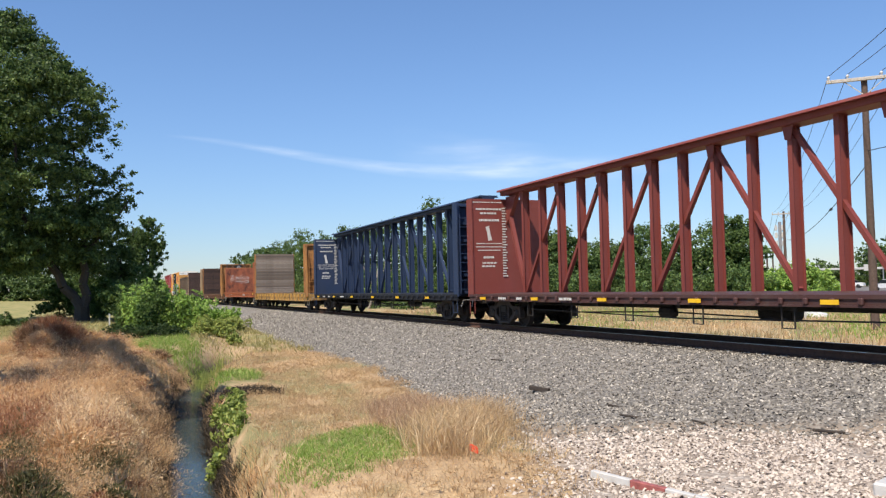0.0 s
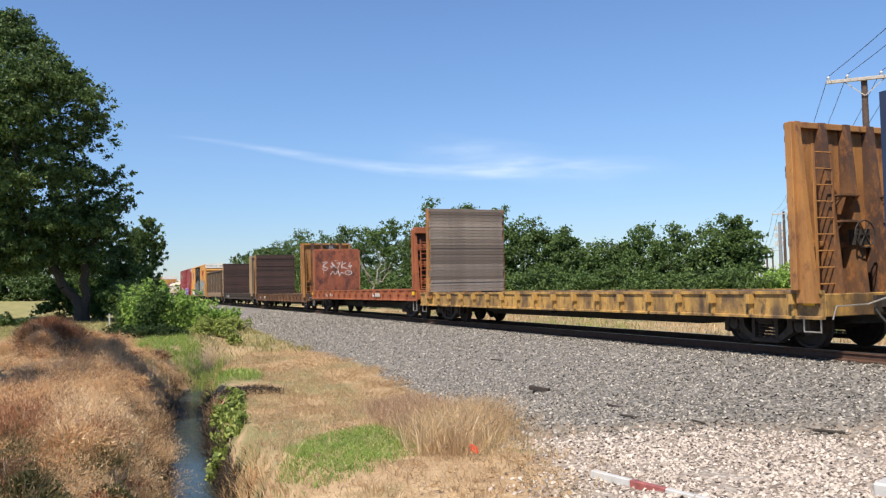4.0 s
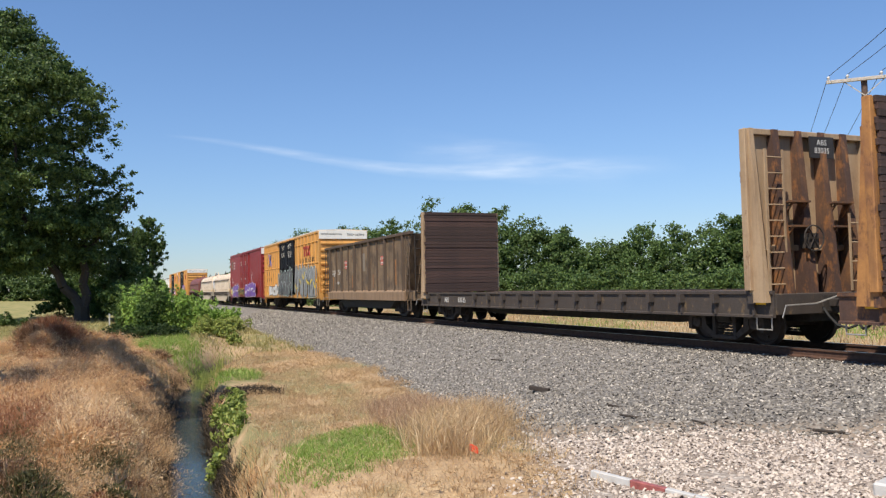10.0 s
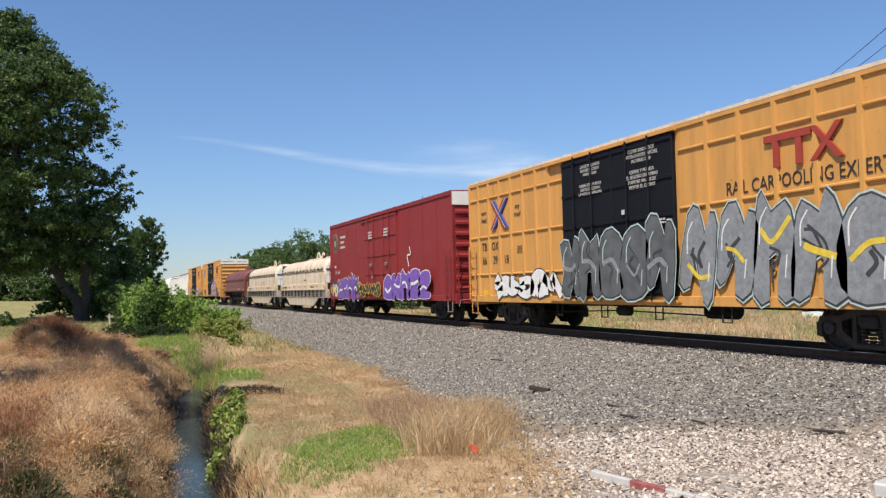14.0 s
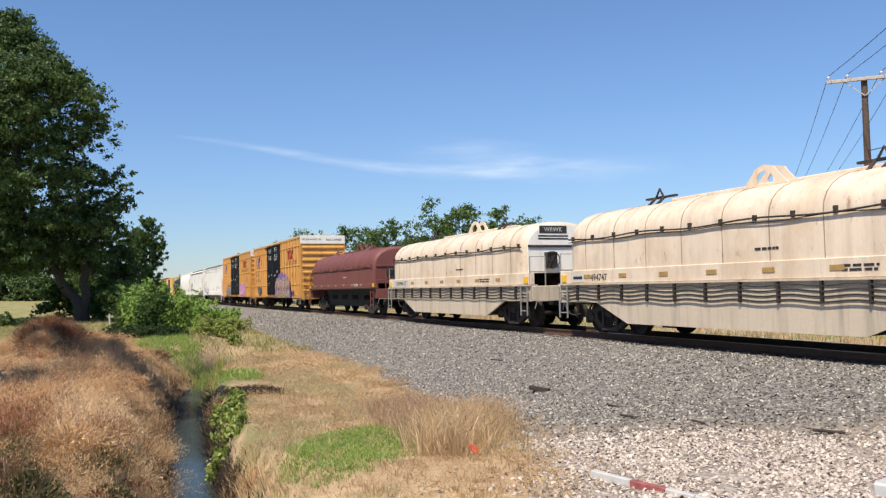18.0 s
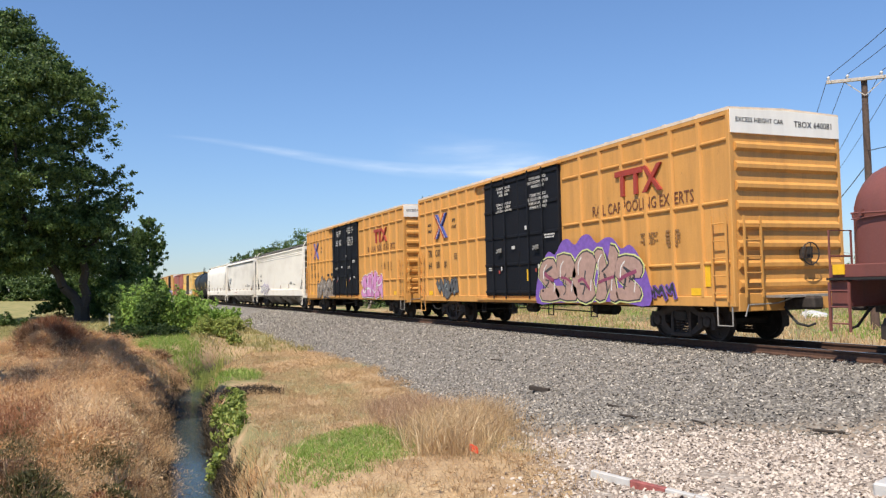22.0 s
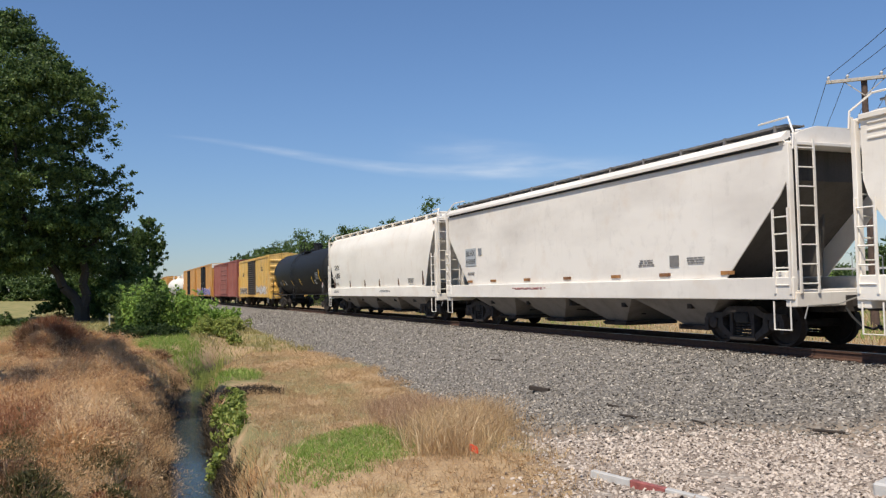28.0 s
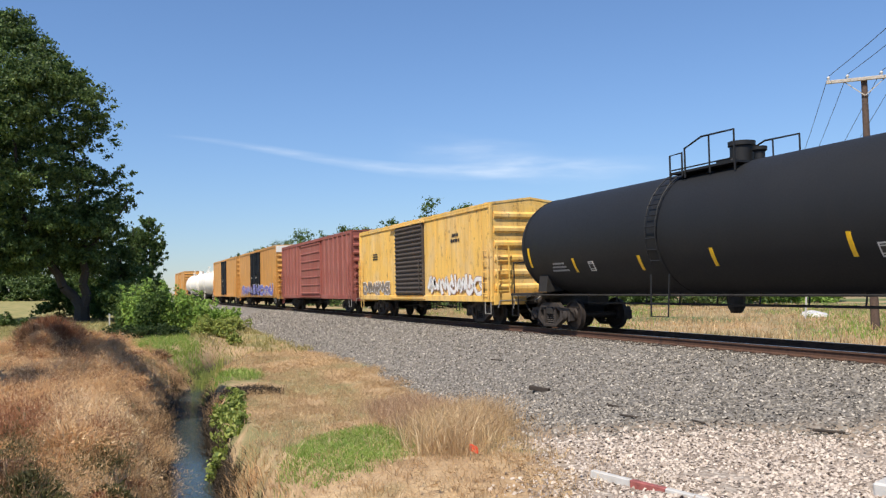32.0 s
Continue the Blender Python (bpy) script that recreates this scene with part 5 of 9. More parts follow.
# ---------------- gondola
def gondola(name, label, u0, u1, mat, top=3.70):
    car = wagon(name, label, u0, u1)
    h = (u1 - u0) / 2
    w = 1.5
    for y in (-1, 1):
        m = Mesh()
        a, b = sorted((y * (w - 0.06), y * (w - 0.02)))
        m.prism([(-h + 0.9, 1.24), (-h, top), (h, top), (h - 0.9, 1.24)], a, b, "y")
        part("side_wall", m, mat, car)
        r = Mesh()
        a, b = sorted((y * (w - 0.1), y * (w + 0.09)))
        r.cbox(-h - 0.03, h + 0.03, a, b, top - 0.04, top + 0.10, 0.02)
        part("top_rail", r, M_gondpost, car)
        l = Mesh()
        l.prism([(y * (w - 0.05), 1.30), (y * (w + 0.10), 1.18), (y * (w + 0.10), 0.80), (y * (w + 0.02), 0.80), (y * (w - 0.05), 0.9)], -h + 0.75, h - 0.75, "x")
        part("side_sill", l, M_gondsill, car)
    n = 10
    me = Mesh().prism([(-0.10, -w + 0.03), (-0.06, -w - 0.10), (0.06, -w - 0.10), (0.10, -w + 0.03)], 1.24, top, "z").data("side_post")
    me2 = Mesh().prism([(-0.05, -w + 0.03), (-0.03, -w - 0.05), (0.03, -w - 0.05), (0.05, -w + 0.03)], 1.24, top, "z").data("side_post")
    me.materials.append(M_gondpost), me2.materials.append(M_gondpost)
    for k in range(n + 1):
        ob = part("side_post", me if k % 2 == 0 else me2, None, car)
        ob.location = (-h + 1.05 + k * (2 * h - 2.1) / n, 0, 0)
    for s in (-1, 1):
        e = Mesh()
        e.loft([[(s * (h - 0.9), y, 1.24), (s * h, y, top), (s * (h - 0.06), y, top), (s * (h - 0.96), y, 1.24)] for y in (-w + 0.05, w - 0.05)])
        for y in (-0.9, 0, 0.9):
            e.bar((s * (h - 0.84), y, 1.24), (s * (h + 0.06), y, top - 0.05), 0.12, 0.12, (1, 0, 0))
        part("end_wall", e, mat, car)
        p = Mesh()
        a0, a1 = sorted((s * (h - 1.0), s * (h - 0.05)))
        p.cbox(a0, a1, -w + 0.1, w - 0.1, 0.8, 1.2, 0.02)
        part("end_sill", p, mat, car)
        coupler(car, s * (h - 0.08), s)
        ladder(car, M_gondpost, s * (h - 0.15), s * (h - 0.55), 1.0, top - 0.1, -w - 0.08, 7)
        ladder(car, M_truck, -w + 0.15, -w + 0.6, 1.0, top - 0.1, s * (h - 0.02), 7, "y")
        stirrup(car, mat, s * (h - 0.1), s * (h - 0.5), 0.4, -w - 0.04, 0.85)
    f = Mesh().box(-h + 0.9, h - 0.9, -w + 0.06, w - 0.06, 1.16, 1.22)
    part("floor_plate", f, mat, car)
    fb = Mesh()
    fb.prism([(-h * 0.66, 0.82), (-h * 0.52, 0.40), (h * 0.52, 0.40), (h * 0.66, 0.82)], -w + 0.12, w - 0.12, "y")
    part("belly", fb, M_under, car)
    underframe(car, h - 0.3, 0.62, 0.9)
    trucks(car, -(h - 2.35), h - 2.35)
    y = -w + 0.004
    lettering("DJJX", 0.40, on_side(-5.57, 2.16, -w + 0.018), M_wlet, "lettering", car)
    lettering("1544", 0.43, on_side(-4.40, 2.16, -w + 0.018), M_wlet, "lettering", car)
    for x in (-3.12, 3.2):
        ob = part("warning_plate", Mesh().box(x - 0.2, x + 0.2, -w + 0.012, -w + 0.03, 2.46, 2.9), M_warn, car)
        lettering("DO NOT", 0.13, on_side(x, 2.74, -w + 0.009), M_wlet, "lettering", car)
        lettering("HUMP", 0.15, on_side(x, 2.51, -w + 0.009), M_wlet, "lettering", car)
    part("faded_panel", Mesh().box(-0.18, 0.42, -w + 0.014, -w + 0.024, 2.25, 3.15), M_fadepan, car, "faded grey stencil panel")
    part("paint_stripe", Mesh().box(h - 2.3, h - 2.1, -w + 0.014, -w + 0.028, 1.5, 2.65), M_ochre, car, "ochre paint stripe")
    for x in (-h + 1.55, -h + 5.45, -h + 9.1):
        part("rust_stripe", Mesh().box(x - 0.07, x + 0.07, -w + 0.014, -w + 0.03, 1.4, 2.05), M_ochre, car)
    bars(car, M_wlet, block_text(-h + 2.6, 1.75, 0.5, 2, 0.05, -w + 0.016, 3))
    return car


# ---------------- coil cars
def coil_car(name, label, u0, u1, mat, end_mat, low_mat, hood0=1.75, seam=2.62, top=3.42, belly=True, sign=None):
    car = wagon(name, label, u0, u1)
    h = (u1 - u0) / 2
    w = 1.42
    def hood(y_scale, z_add):
        pts = []
        for k in range(15):
            t = math.pi * k / 14
            pts.append((-w * y_scale * math.copysign(abs(math.cos(t)) ** 0.78, math.cos(t)), seam + (top - seam + z_add) * math.sin(t) ** 0.95))
        return [(-w * y_scale, hood0)] + pts + [(w * y_scale, hood0)]
    m = Mesh()
    a = hood(1.0, 0)
    # the hood's ends draw in with a soft rounded shoulder
    shrink = lambda q: [(y * (1 - 0.10 * q), z - (z - hood0) * 0.085 * q) for y, z in a]
    rings = [(-h + 0.02, 1.0), (-h + 0.05, 0.62), (-h + 0.14, 0.28), (-h + 0.28, 0.07), (-h + 0.46, 0.0), (h - 0.46, 0.0), (h - 0.28, 0.07), (h - 0.14, 0.28), (h - 0.05, 0.62), (h - 0.02, 1.0)]
    m.loft([[(x, y, z) for y, z in shrink(q)] for x, q in rings])
    part("hood", m, mat, car, smooth=True)
    for s in (-1, 1):
        e = Mesh()
        x0, x1 = sorted((s * (h - 0.02), s * (h + 0.015)))
        e.prism(shrink(0.97), x0, x1, "x")
        end = part("hood_end", e, end_mat, car)
        b = Mesh()
        x0, x1 = sorted((s * (h + 0.01), s * (h + 0.06)))
        b.cbox(x0, x1, -w * 0.9, w * 0.9, seam - 0.06, seam + 0.02, 0.01)
        part("end_band", b, M_truck if mat is M_cream else mat, end)
    for x in np.linspace(-h + 0.9, h - 0.9, 9):
        part("hood_seam", Mesh().prism(hood(1.005, 0.008), x - 0.011, x + 0.011, "x"), M_seam if mat is M_cream else mat, car, smooth=True)
    # rail with clips along the seam
    rl = Mesh()
    rl.pipe([(x, -w - 0.05, seam + 0.03 * math.sin(x * 1.7) - 0.02) for x in np.linspace(-h + 0.1, h - 0.1, 40)], 0.02, 5)
    rl.pipe([(x, -w - 0.045, seam - 0.075 + 0.02 * math.sin(x * 2.3 + 1)) for x in np.linspace(-h + 0.1, h - 0.1, 40)], 0.012, 5)
    for x in np.linspace(-h + 0.3, h - 0.3, 13):
        rl.box(x - 0.03, x + 0.03, -w - 0.07, -w + 0.01, seam - 0.05, seam + 0.07)
    part("hood_rail", rl, M_truck if mat is M_cream else mat, car)
    # lifting beam and eyes on top
    lb = Mesh()
    lb.cbox(-h * 0.52, h * 0.52, -0.14, 0.14, top - 0.03, top + 0.10, 0.02)
    beam = part("lifting_beam", lb, mat, car)
    for dx in (-0.16, 0.16):
        eye = Mesh()
        eye.prism([(-0.66, top + 0.03), (-0.34, top + 0.34), (-0.26, top + 0.44), (0.0, top + 0.50), (0.26, top + 0.44), (0.34, top + 0.34), (0.66, top + 0.03), (0.24, top + 0.03), (0.25, top + 0.22), (0.14, top + 0.34), (0.0, top + 0.37), (-0.14, top + 0.34), (-0.25, top + 0.22), (-0.24, top + 0.03)], dx - 0.02, dx + 0.02, "y")
        part("lifting_eye", eye, mat, beam)
    for s in (-1, 1):
        y = Mesh()
        x = s * h * 0.52
        y.pipe([(x - 0.25, -0.9, top - 0.30), (x - 0.18, -0.5, top + 0.12), (x + 0.18, -0.5, top + 0.12), (x + 0.05, -0.9, top - 0.30)], 0.04, 5)
        y.pipe([(x - 0.15, -0.5, top + 0.12), (x, -0.5, top + 0.34), (x + 0.15, -0.5, top + 0.12)], 0.03, 5)
        y.bar((x - 0.6, -0.45, top + 0.12), (x + 0.6, -0.45, top + 0.12), 0.10, 0.05)
        part("stacking_guide", y, M_truck if mat is M_cream else mat, beam)
    # sill, walkway and trough
    e = h + 0.45
    sl = Mesh()
    for y in (-1, 1):
        a, b = sorted((y * 1.30, y * 1.46))
        sl.cbox(-e, e, a, b, 1.38, hood0, 0.015)
    part("side_sill", sl, mat, car)
    wk = Mesh()
    for y in (-1, 1):
        a, b = sorted((y * 1.2, y * 1.52))
        wk.box(-e, e, a, b, 1.34, 1.385)
    part("walkway", wk, low_mat if belly else M_under, car)
    if belly:
        for z in (0.96, 1.06, 1.16, 1.26):
            wv = Mesh()
            wv.pipe([(x, -1.50, z + 0.022 * math.sin(x * 4.2)) for x in np.linspace(-e + 0.2, e - 0.2, 60)], 0.016, 4)
            part("side_rail", wv, M_truck, car)
        for x in np.linspace(-h * 0.92, h * 0.92, 12):
            part("rail_bracket", Mesh().box(x - 0.02, x + 0.02, -1.52, -1.44, 0.92, 1.34), M_truck, car)
        bl = Mesh()
        for y in (-1, 1):
            a, b = sorted((y * 1.38, y * 1.44))
            bl.prism([(-e, 1.34), (-e, 0.86), (-h * 0.78, 0.86), (-h * 0.56, 0.34), (h * 0.56, 0.34), (h * 0.78, 0.86), (e, 0.86), (e, 1.34)], a, b, "y")
        part("belly_side", bl, low_mat, car)
        bm = Mesh()
        bm.prism([(-h * 0.78, 1.3), (-h * 0.56, 0.36), (h * 0.56, 0.36), (h * 0.78, 1.3)], -1.37, 1.37, "y")
        part("trough", bm, M_under, car)
    else:
        bm = Mesh()
        bm.prism([(-h * 0.72, 1.34), (-h * 0.60, 0.42), (h * 0.60, 0.42), (h * 0.72, 1.34)], -0.95, 0.95, "y")
        part("trough", bm, M_under, car)
    for s in (-1, 1):
        m = Mesh()
        a, b = sorted((s * (h + 0.1), s * (e + 0.02)))
        m.cbox(a, b, -1.4, 1.4, 0.86, 1.34, 0.02)
        part("end_sill", m, low_mat, car)
        coupler(car, s * e, s)
        ladder(car, M_rung if mat is M_cream else mat, s * (e - 0.08), s * (e - 0.5), 0.42, 1.30, -1.54, 3)
        rl = Mesh()
        x = s * (e - 0.03)
        rl.pipe([(x, -1.45, 1.3), (x, -1.45, 2.25), (x, -0.9, 2.25), (x, -0.9, 1.3)], 0.022, 5)
        rl.pipe([(x, 1.45, 1.3), (x, 1.45, 2.25), (x, 0.9, 2.25), (x, 0.9, 1.3)], 0.022, 5)
        rl.pipe([(x, -1.45, 1.78), (x, -0.9, 1.78)], 0.02, 5)
        part("end_railing", rl, M_rung if mat is M_cream else mat, car)
        part("reflector", Mesh().box(s * (h + 0.2) - 0.12, s * (h + 0.2) + 0.12, -1.50, -1.47, 1.44, 1.62), M_ylbl, car)
    m = Mesh()
    x = h + 0.28
    m.pipe([(x, -0.55 + 0.27 * math.cos(q), 2.15 + 0.27 * math.sin(q)) for q in np.linspace(0, 6.283, 17)], 0.016, 5)
    for t in range(3):
        m.rod((x, -0.55 - 0.27 * math.cos(t * 1.05), 2.15 - 0.27 * math.sin(t * 1.05)), (x, -0.55 + 0.27 * math.cos(t * 1.05), 2.15 + 0.27 * math.sin(t * 1.05)), 0.012, 4)
    m.box(x - 0.24, x - 0.03, -0.7, -0.35, 1.9, 2.4)
    part("brake_wheel", m, M_truck, car)
    for x in np.arange(-h + 1.0, h - 0.6, 1.65):
        part("reflector", Mesh().box(x - 0.16, x + 0.16, -1.475, -1.462, 1.52, 1.62), M_dullref, car)
    bars(car, M_dlet if mat is M_cream else M_wlet, block_text(h * 0.55, 1.60, 1.1, 2, 0.045, -1.466, 3) + block_text(h * 0.2, 2.0, 0.7, 1, 0.05, -w - 0.008, 6))
    if sign:
        px = h + 0.016
        part("sign_plate", Mesh().box(px, px + 0.012, -0.85, 0.15, 3.02, 3.26), M_dlet, car)
        lettering("WRWK", 0.20, on_end(-0.35, 3.07, px + 0.014), M_wlet, "lettering", car)
        for z in (2.93, 2.84):
            part("stencil", Mesh().box(px, px + 0.006, -0.9, 0.2, z - 0.025, z + 0.025), M_dlet, car)
    if sign == "plain":
        part("sign_plate", Mesh().box(-6.1, -4.2, -1.47, -1.462, 1.42, 1.70), M_wlet, car)
        lettering("CIGX 804167", 0.25, on_side(-5.15, 1.47, -1.473), M_dlet, "lettering", car)
    elif sign:
        part("sign_plate", Mesh().box(-6.05, -5.45, -1.47, -1.462, 1.42, 1.66), M_wlet, car)
        part("stencil", Mesh().box(-5.98, -5.52, -1.474, -1.471, 1.5, 1.58), M_dlet, car)
        lettering(sign, 0.26, on_side(-4.72, 1.45, -1.466), M_dlet, "lettering", car)
    underframe(car, e - 0.1, 0.7, 1.0)
    trucks(car, -(h - 1.45), h - 1.45)
    return car


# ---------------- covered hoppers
# shadow behind the hopper ends is put into this base colour; grime over it
M_slope = paint("grimy_shaded_slope_sheet", (0.085, 0.075, 0.065), 0.5, 0.1, 0.3, 0.75, (0.04, 0.033, 0.028))
M_baygrey = paint("grey_hopper_bay_paint", (0.22, 0.20, 0.18), 0.4, 0.05, 0.3, 0.65)


def hopper(name, label, u0, u1, mat, eave=4.20, roof=4.55, curved=False, bays=4, cut=1.5, low=None, rail_mat=None, knee=3.25, fascia=False, curl=1.25):
    car = wagon(name, label, u0, u1)
    h = (u1 - u0) / 2
    w = 1.5
    low = low or mat
    bulge = 0.10 if curved else 0.0
    N = 10
    prof = []
    for k in range(N + 1):
        t = k / N
        z = 1.42 + (eave - 1.42) * t
        prof.append((-w + 0.05 - bulge * math.sin(math.pi * t) + (0.16 * max(0, t - 0.82) / 0.18 if curved else 0), z))
    top = [(-w + 0.05 + (0.16 if curved else 0), eave), (-w + 0.45, eave + (roof - eave) * 0.6), (-0.6, roof), (0.6, roof), (w - 0.45, eave + (roof - eave) * 0.6), (w - 0.05 - (0.16 if curved else 0), eave)]
    KNEE = knee

    def xend(z):
        """How far the side wall reaches at a height: cut away below by the slope sheets."""
        if z >= KNEE:
            return h - 0.16
        return h - 0.16 - cut * ((KNEE - z) / (KNEE - 1.42)) ** curl
    for sy in (-1, 1):
        m = Mesh()
        vs, fs = [], []
        for y, z in prof:
            e = xend(z)
            for x in (-e, e):
                vs.append((x, sy * y * -1 if sy > 0 else y, z))
                vs.append((x, (sy * y * -1 if sy > 0 else y) + (0.03 if sy < 0 else -0.03), z))
        for k in range(N):
            a = k * 4
            fs.append((a, a + 2, a + 6, a + 4))
            fs.append((a + 1, a + 5, a + 7, a + 3))
            fs.append((a, a + 4, a + 5, a + 1))
            fs.append((a + 2, a + 3, a + 7, a + 6))
        m.add(vs, fs)
        part("side_wall", m, mat, car, smooth=True)
    r = Mesh()
    r.prism(top, -h + 0.16, h - 0.16, "x")
    part("roof", r, mat, car)
    if not curved:
        if fascia:
            # near-black strip drawn as the shadow line below the roof overhang
            part("eave_shadow", Mesh().box(-h + 0.3, h - 0.3, -w + 0.02, -w + 0.04, eave - 0.07, eave - 0.015), M_under, car)
            part("top_rail", Mesh().prism([(-w - 0.04, eave - 0.012), (-w - 0.04, eave + 0.06), (-w + 0.12, eave + 0.2), (-w + 0.2, eave + 0.2), (-w + 0.2, eave - 0.012)], -h + 0.16, h - 0.16, "x"), mat, car)
        else:
            part("top_rail", Mesh().cbox(-h + 0.16, h - 0.16, -w - 0.01, -w + 0.06, eave - 0.08, eave + 0.02, 0.012), mat, car)
    for s in (-1, 1):
        # slope sheet and end web
        sl = Mesh()
        e0, e1 = s * (xend(1.42) - 0.75), s * (h - 0.5)
        sl.prism([(e0, 1.42), (e1, 3.35), (e1, eave - 0.02), (e1 - s * 0.04, eave - 0.02), (e1 - s * 0.04, 3.35), (e0 - s * 0.04, 1.42)], -w + 0.08, w - 0.08, "y")
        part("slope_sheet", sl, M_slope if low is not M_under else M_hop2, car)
        wb = Mesh()
        wb.prism([(s * (xend(1.42) - 0.1), 1.42), (s * (h - 0.75), 1.42), (s * (h - 0.62), 2.7)], -0.03, 0.03, "y")
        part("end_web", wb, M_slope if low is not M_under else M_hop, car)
        for y in (-w + 0.04, w - 0.04):
            a, b = sorted((s * (h - 0.10), s * (h - 0.02)))
            part("end_post", Mesh().cbox(a, b, y - 0.06, y + 0.06, 1.1, eave - 0.05, 0.01), mat, car)
        tp = Mesh()
        a, b = sorted((s * (h - 0.5), s * h))
        tp.cbox(a, b, -w + 0.04, w - 0.04, eave - 0.10, eave - 0.03, 0.01)
        part("end_cap", tp, mat, car)
        pl = Mesh()
        a, b = sorted((s * (h - 1.9), s * h))
        pl.cbox(a, b, -w + 0.05, w - 0.05, 1.08, 1.16, 0.01)
        part("end_platform", pl, low, car)
        es = Mesh()
        a, b = sorted((s * (h - 0.25), s * (h + 0.03)))
        es.cbox(a, b, -w, w, 0.84, 1.12, 0.015)
        part("end_sill", es, mat, car)
        ladder(car, mat, s * (h - 0.06), s * (h - 0.45), 1.1, 2.75, -w - 0.05, 5)
        ladder(car, mat, -w + 0.1, -w + 0.55, 1.1, eave + 0.02, s * (h + 0.06), 8, "y")
        cg = Mesh()
        cg.pipe([(s * (h + 0.06), -w + 0.02, eave - 0.2), (s * (h + 0.06), -w + 0.05, eave + 0.12), (s * (h - 0.25), -w + 0.25, roof + 0.16), (s * (h - 1.1), -w + 0.32, roof + 0.16)], 0.022, 5)
        part("end_handrail", cg, mat, car)
        stirrup(car, mat, s * (h - 0.10), s * (h - 0.52), 0.40, -w - 0.03, 0.95)
        coupler(car, s * h, s)
        part("air_equipment", Mesh().cbox(s * (h - 1.0) - 0.2, s * (h - 1.0) + 0.2, -0.9, -0.5, 1.16, 1.55, 0.03), low, car)
    for y in (-w, w):
        m = Mesh()
        m.cbox(-h, h, y - 0.04, y + 0.05, 0.98, 1.42, 0.015)
        part("side_sill", m, mat, car)
    # roof walk: grating on brackets, with edge strips, and hatches
    rm = rail_mat or M_rung
    for y in (-0.95, 0.95):
        g = Mesh()
        g.box(-h + 0.35, h - 0.35, y - 0.22, y + 0.22, roof + 0.02, roof + 0.035)
        for q in (-0.22, 0.22):
            g.box(-h + 0.35, h - 0.35, y + q - 0.012, y + q + 0.012, roof + 0.005, roof + 0.05)
        part("roof_walk", g, rm, car)
        b = Mesh().box(-0.025, 0.025, y - 0.26, y + 0.26, roof - 0.12, roof + 0.06).data("walk_bracket")
        b.materials.append(rm)
        for x in np.arange(-h + 0.5, h - 0.3, 1.45):
            part("walk_bracket", b, None, car).location = (x, 0, 0)
    ht = Mesh()
    ht.cbox(-h + 1.0, h - 1.0, -0.36, 0.36, roof, roof + 0.12, 0.03)
    for x in np.arange(-h + 1.4, h - 1.0, 1.2):
        ht.box(x - 0.04, x + 0.04, -0.42, 0.42, roof + 0.1, roof + 0.16)
    part("hatch", ht, mat, car)
    # hopper bays
    span = 2 * xend(1.42) - 0.6
    step = span / bays
    for k in range(bays):
        x = -span / 2 + step * (k + 0.5)
        b = Mesh()
        q0, q1 = step * 0.5, 0.42
        b.loft([[(x - q0, -w + 0.1, 1.0), (x + q0, -w + 0.1, 1.0), (x + q0, w - 0.1, 1.0), (x - q0, w - 0.1, 1.0)],
                [(x - q1, -0.75, 0.36), (x + q1, -0.75, 0.36), (x + q1, 0.75, 0.36), (x - q1, 0.75, 0.36)]])
        bay = part("hopper_bay", b, M_baygrey, car)
        g = Mesh()
        g.cbox(x - 0.5, x + 0.5, -0.85, 0.85, 0.24, 0.36, 0.02)
        g.rod((x, -1.2, 0.33), (x, 1.2, 0.33), 0.03, 6)
        part("outlet_gate", g, M_truck, bay)
    underframe(car, h - 0.2, 0.7, 0.95)
    trucks(car, -(h - 1.9), h - 1.9)
    return car


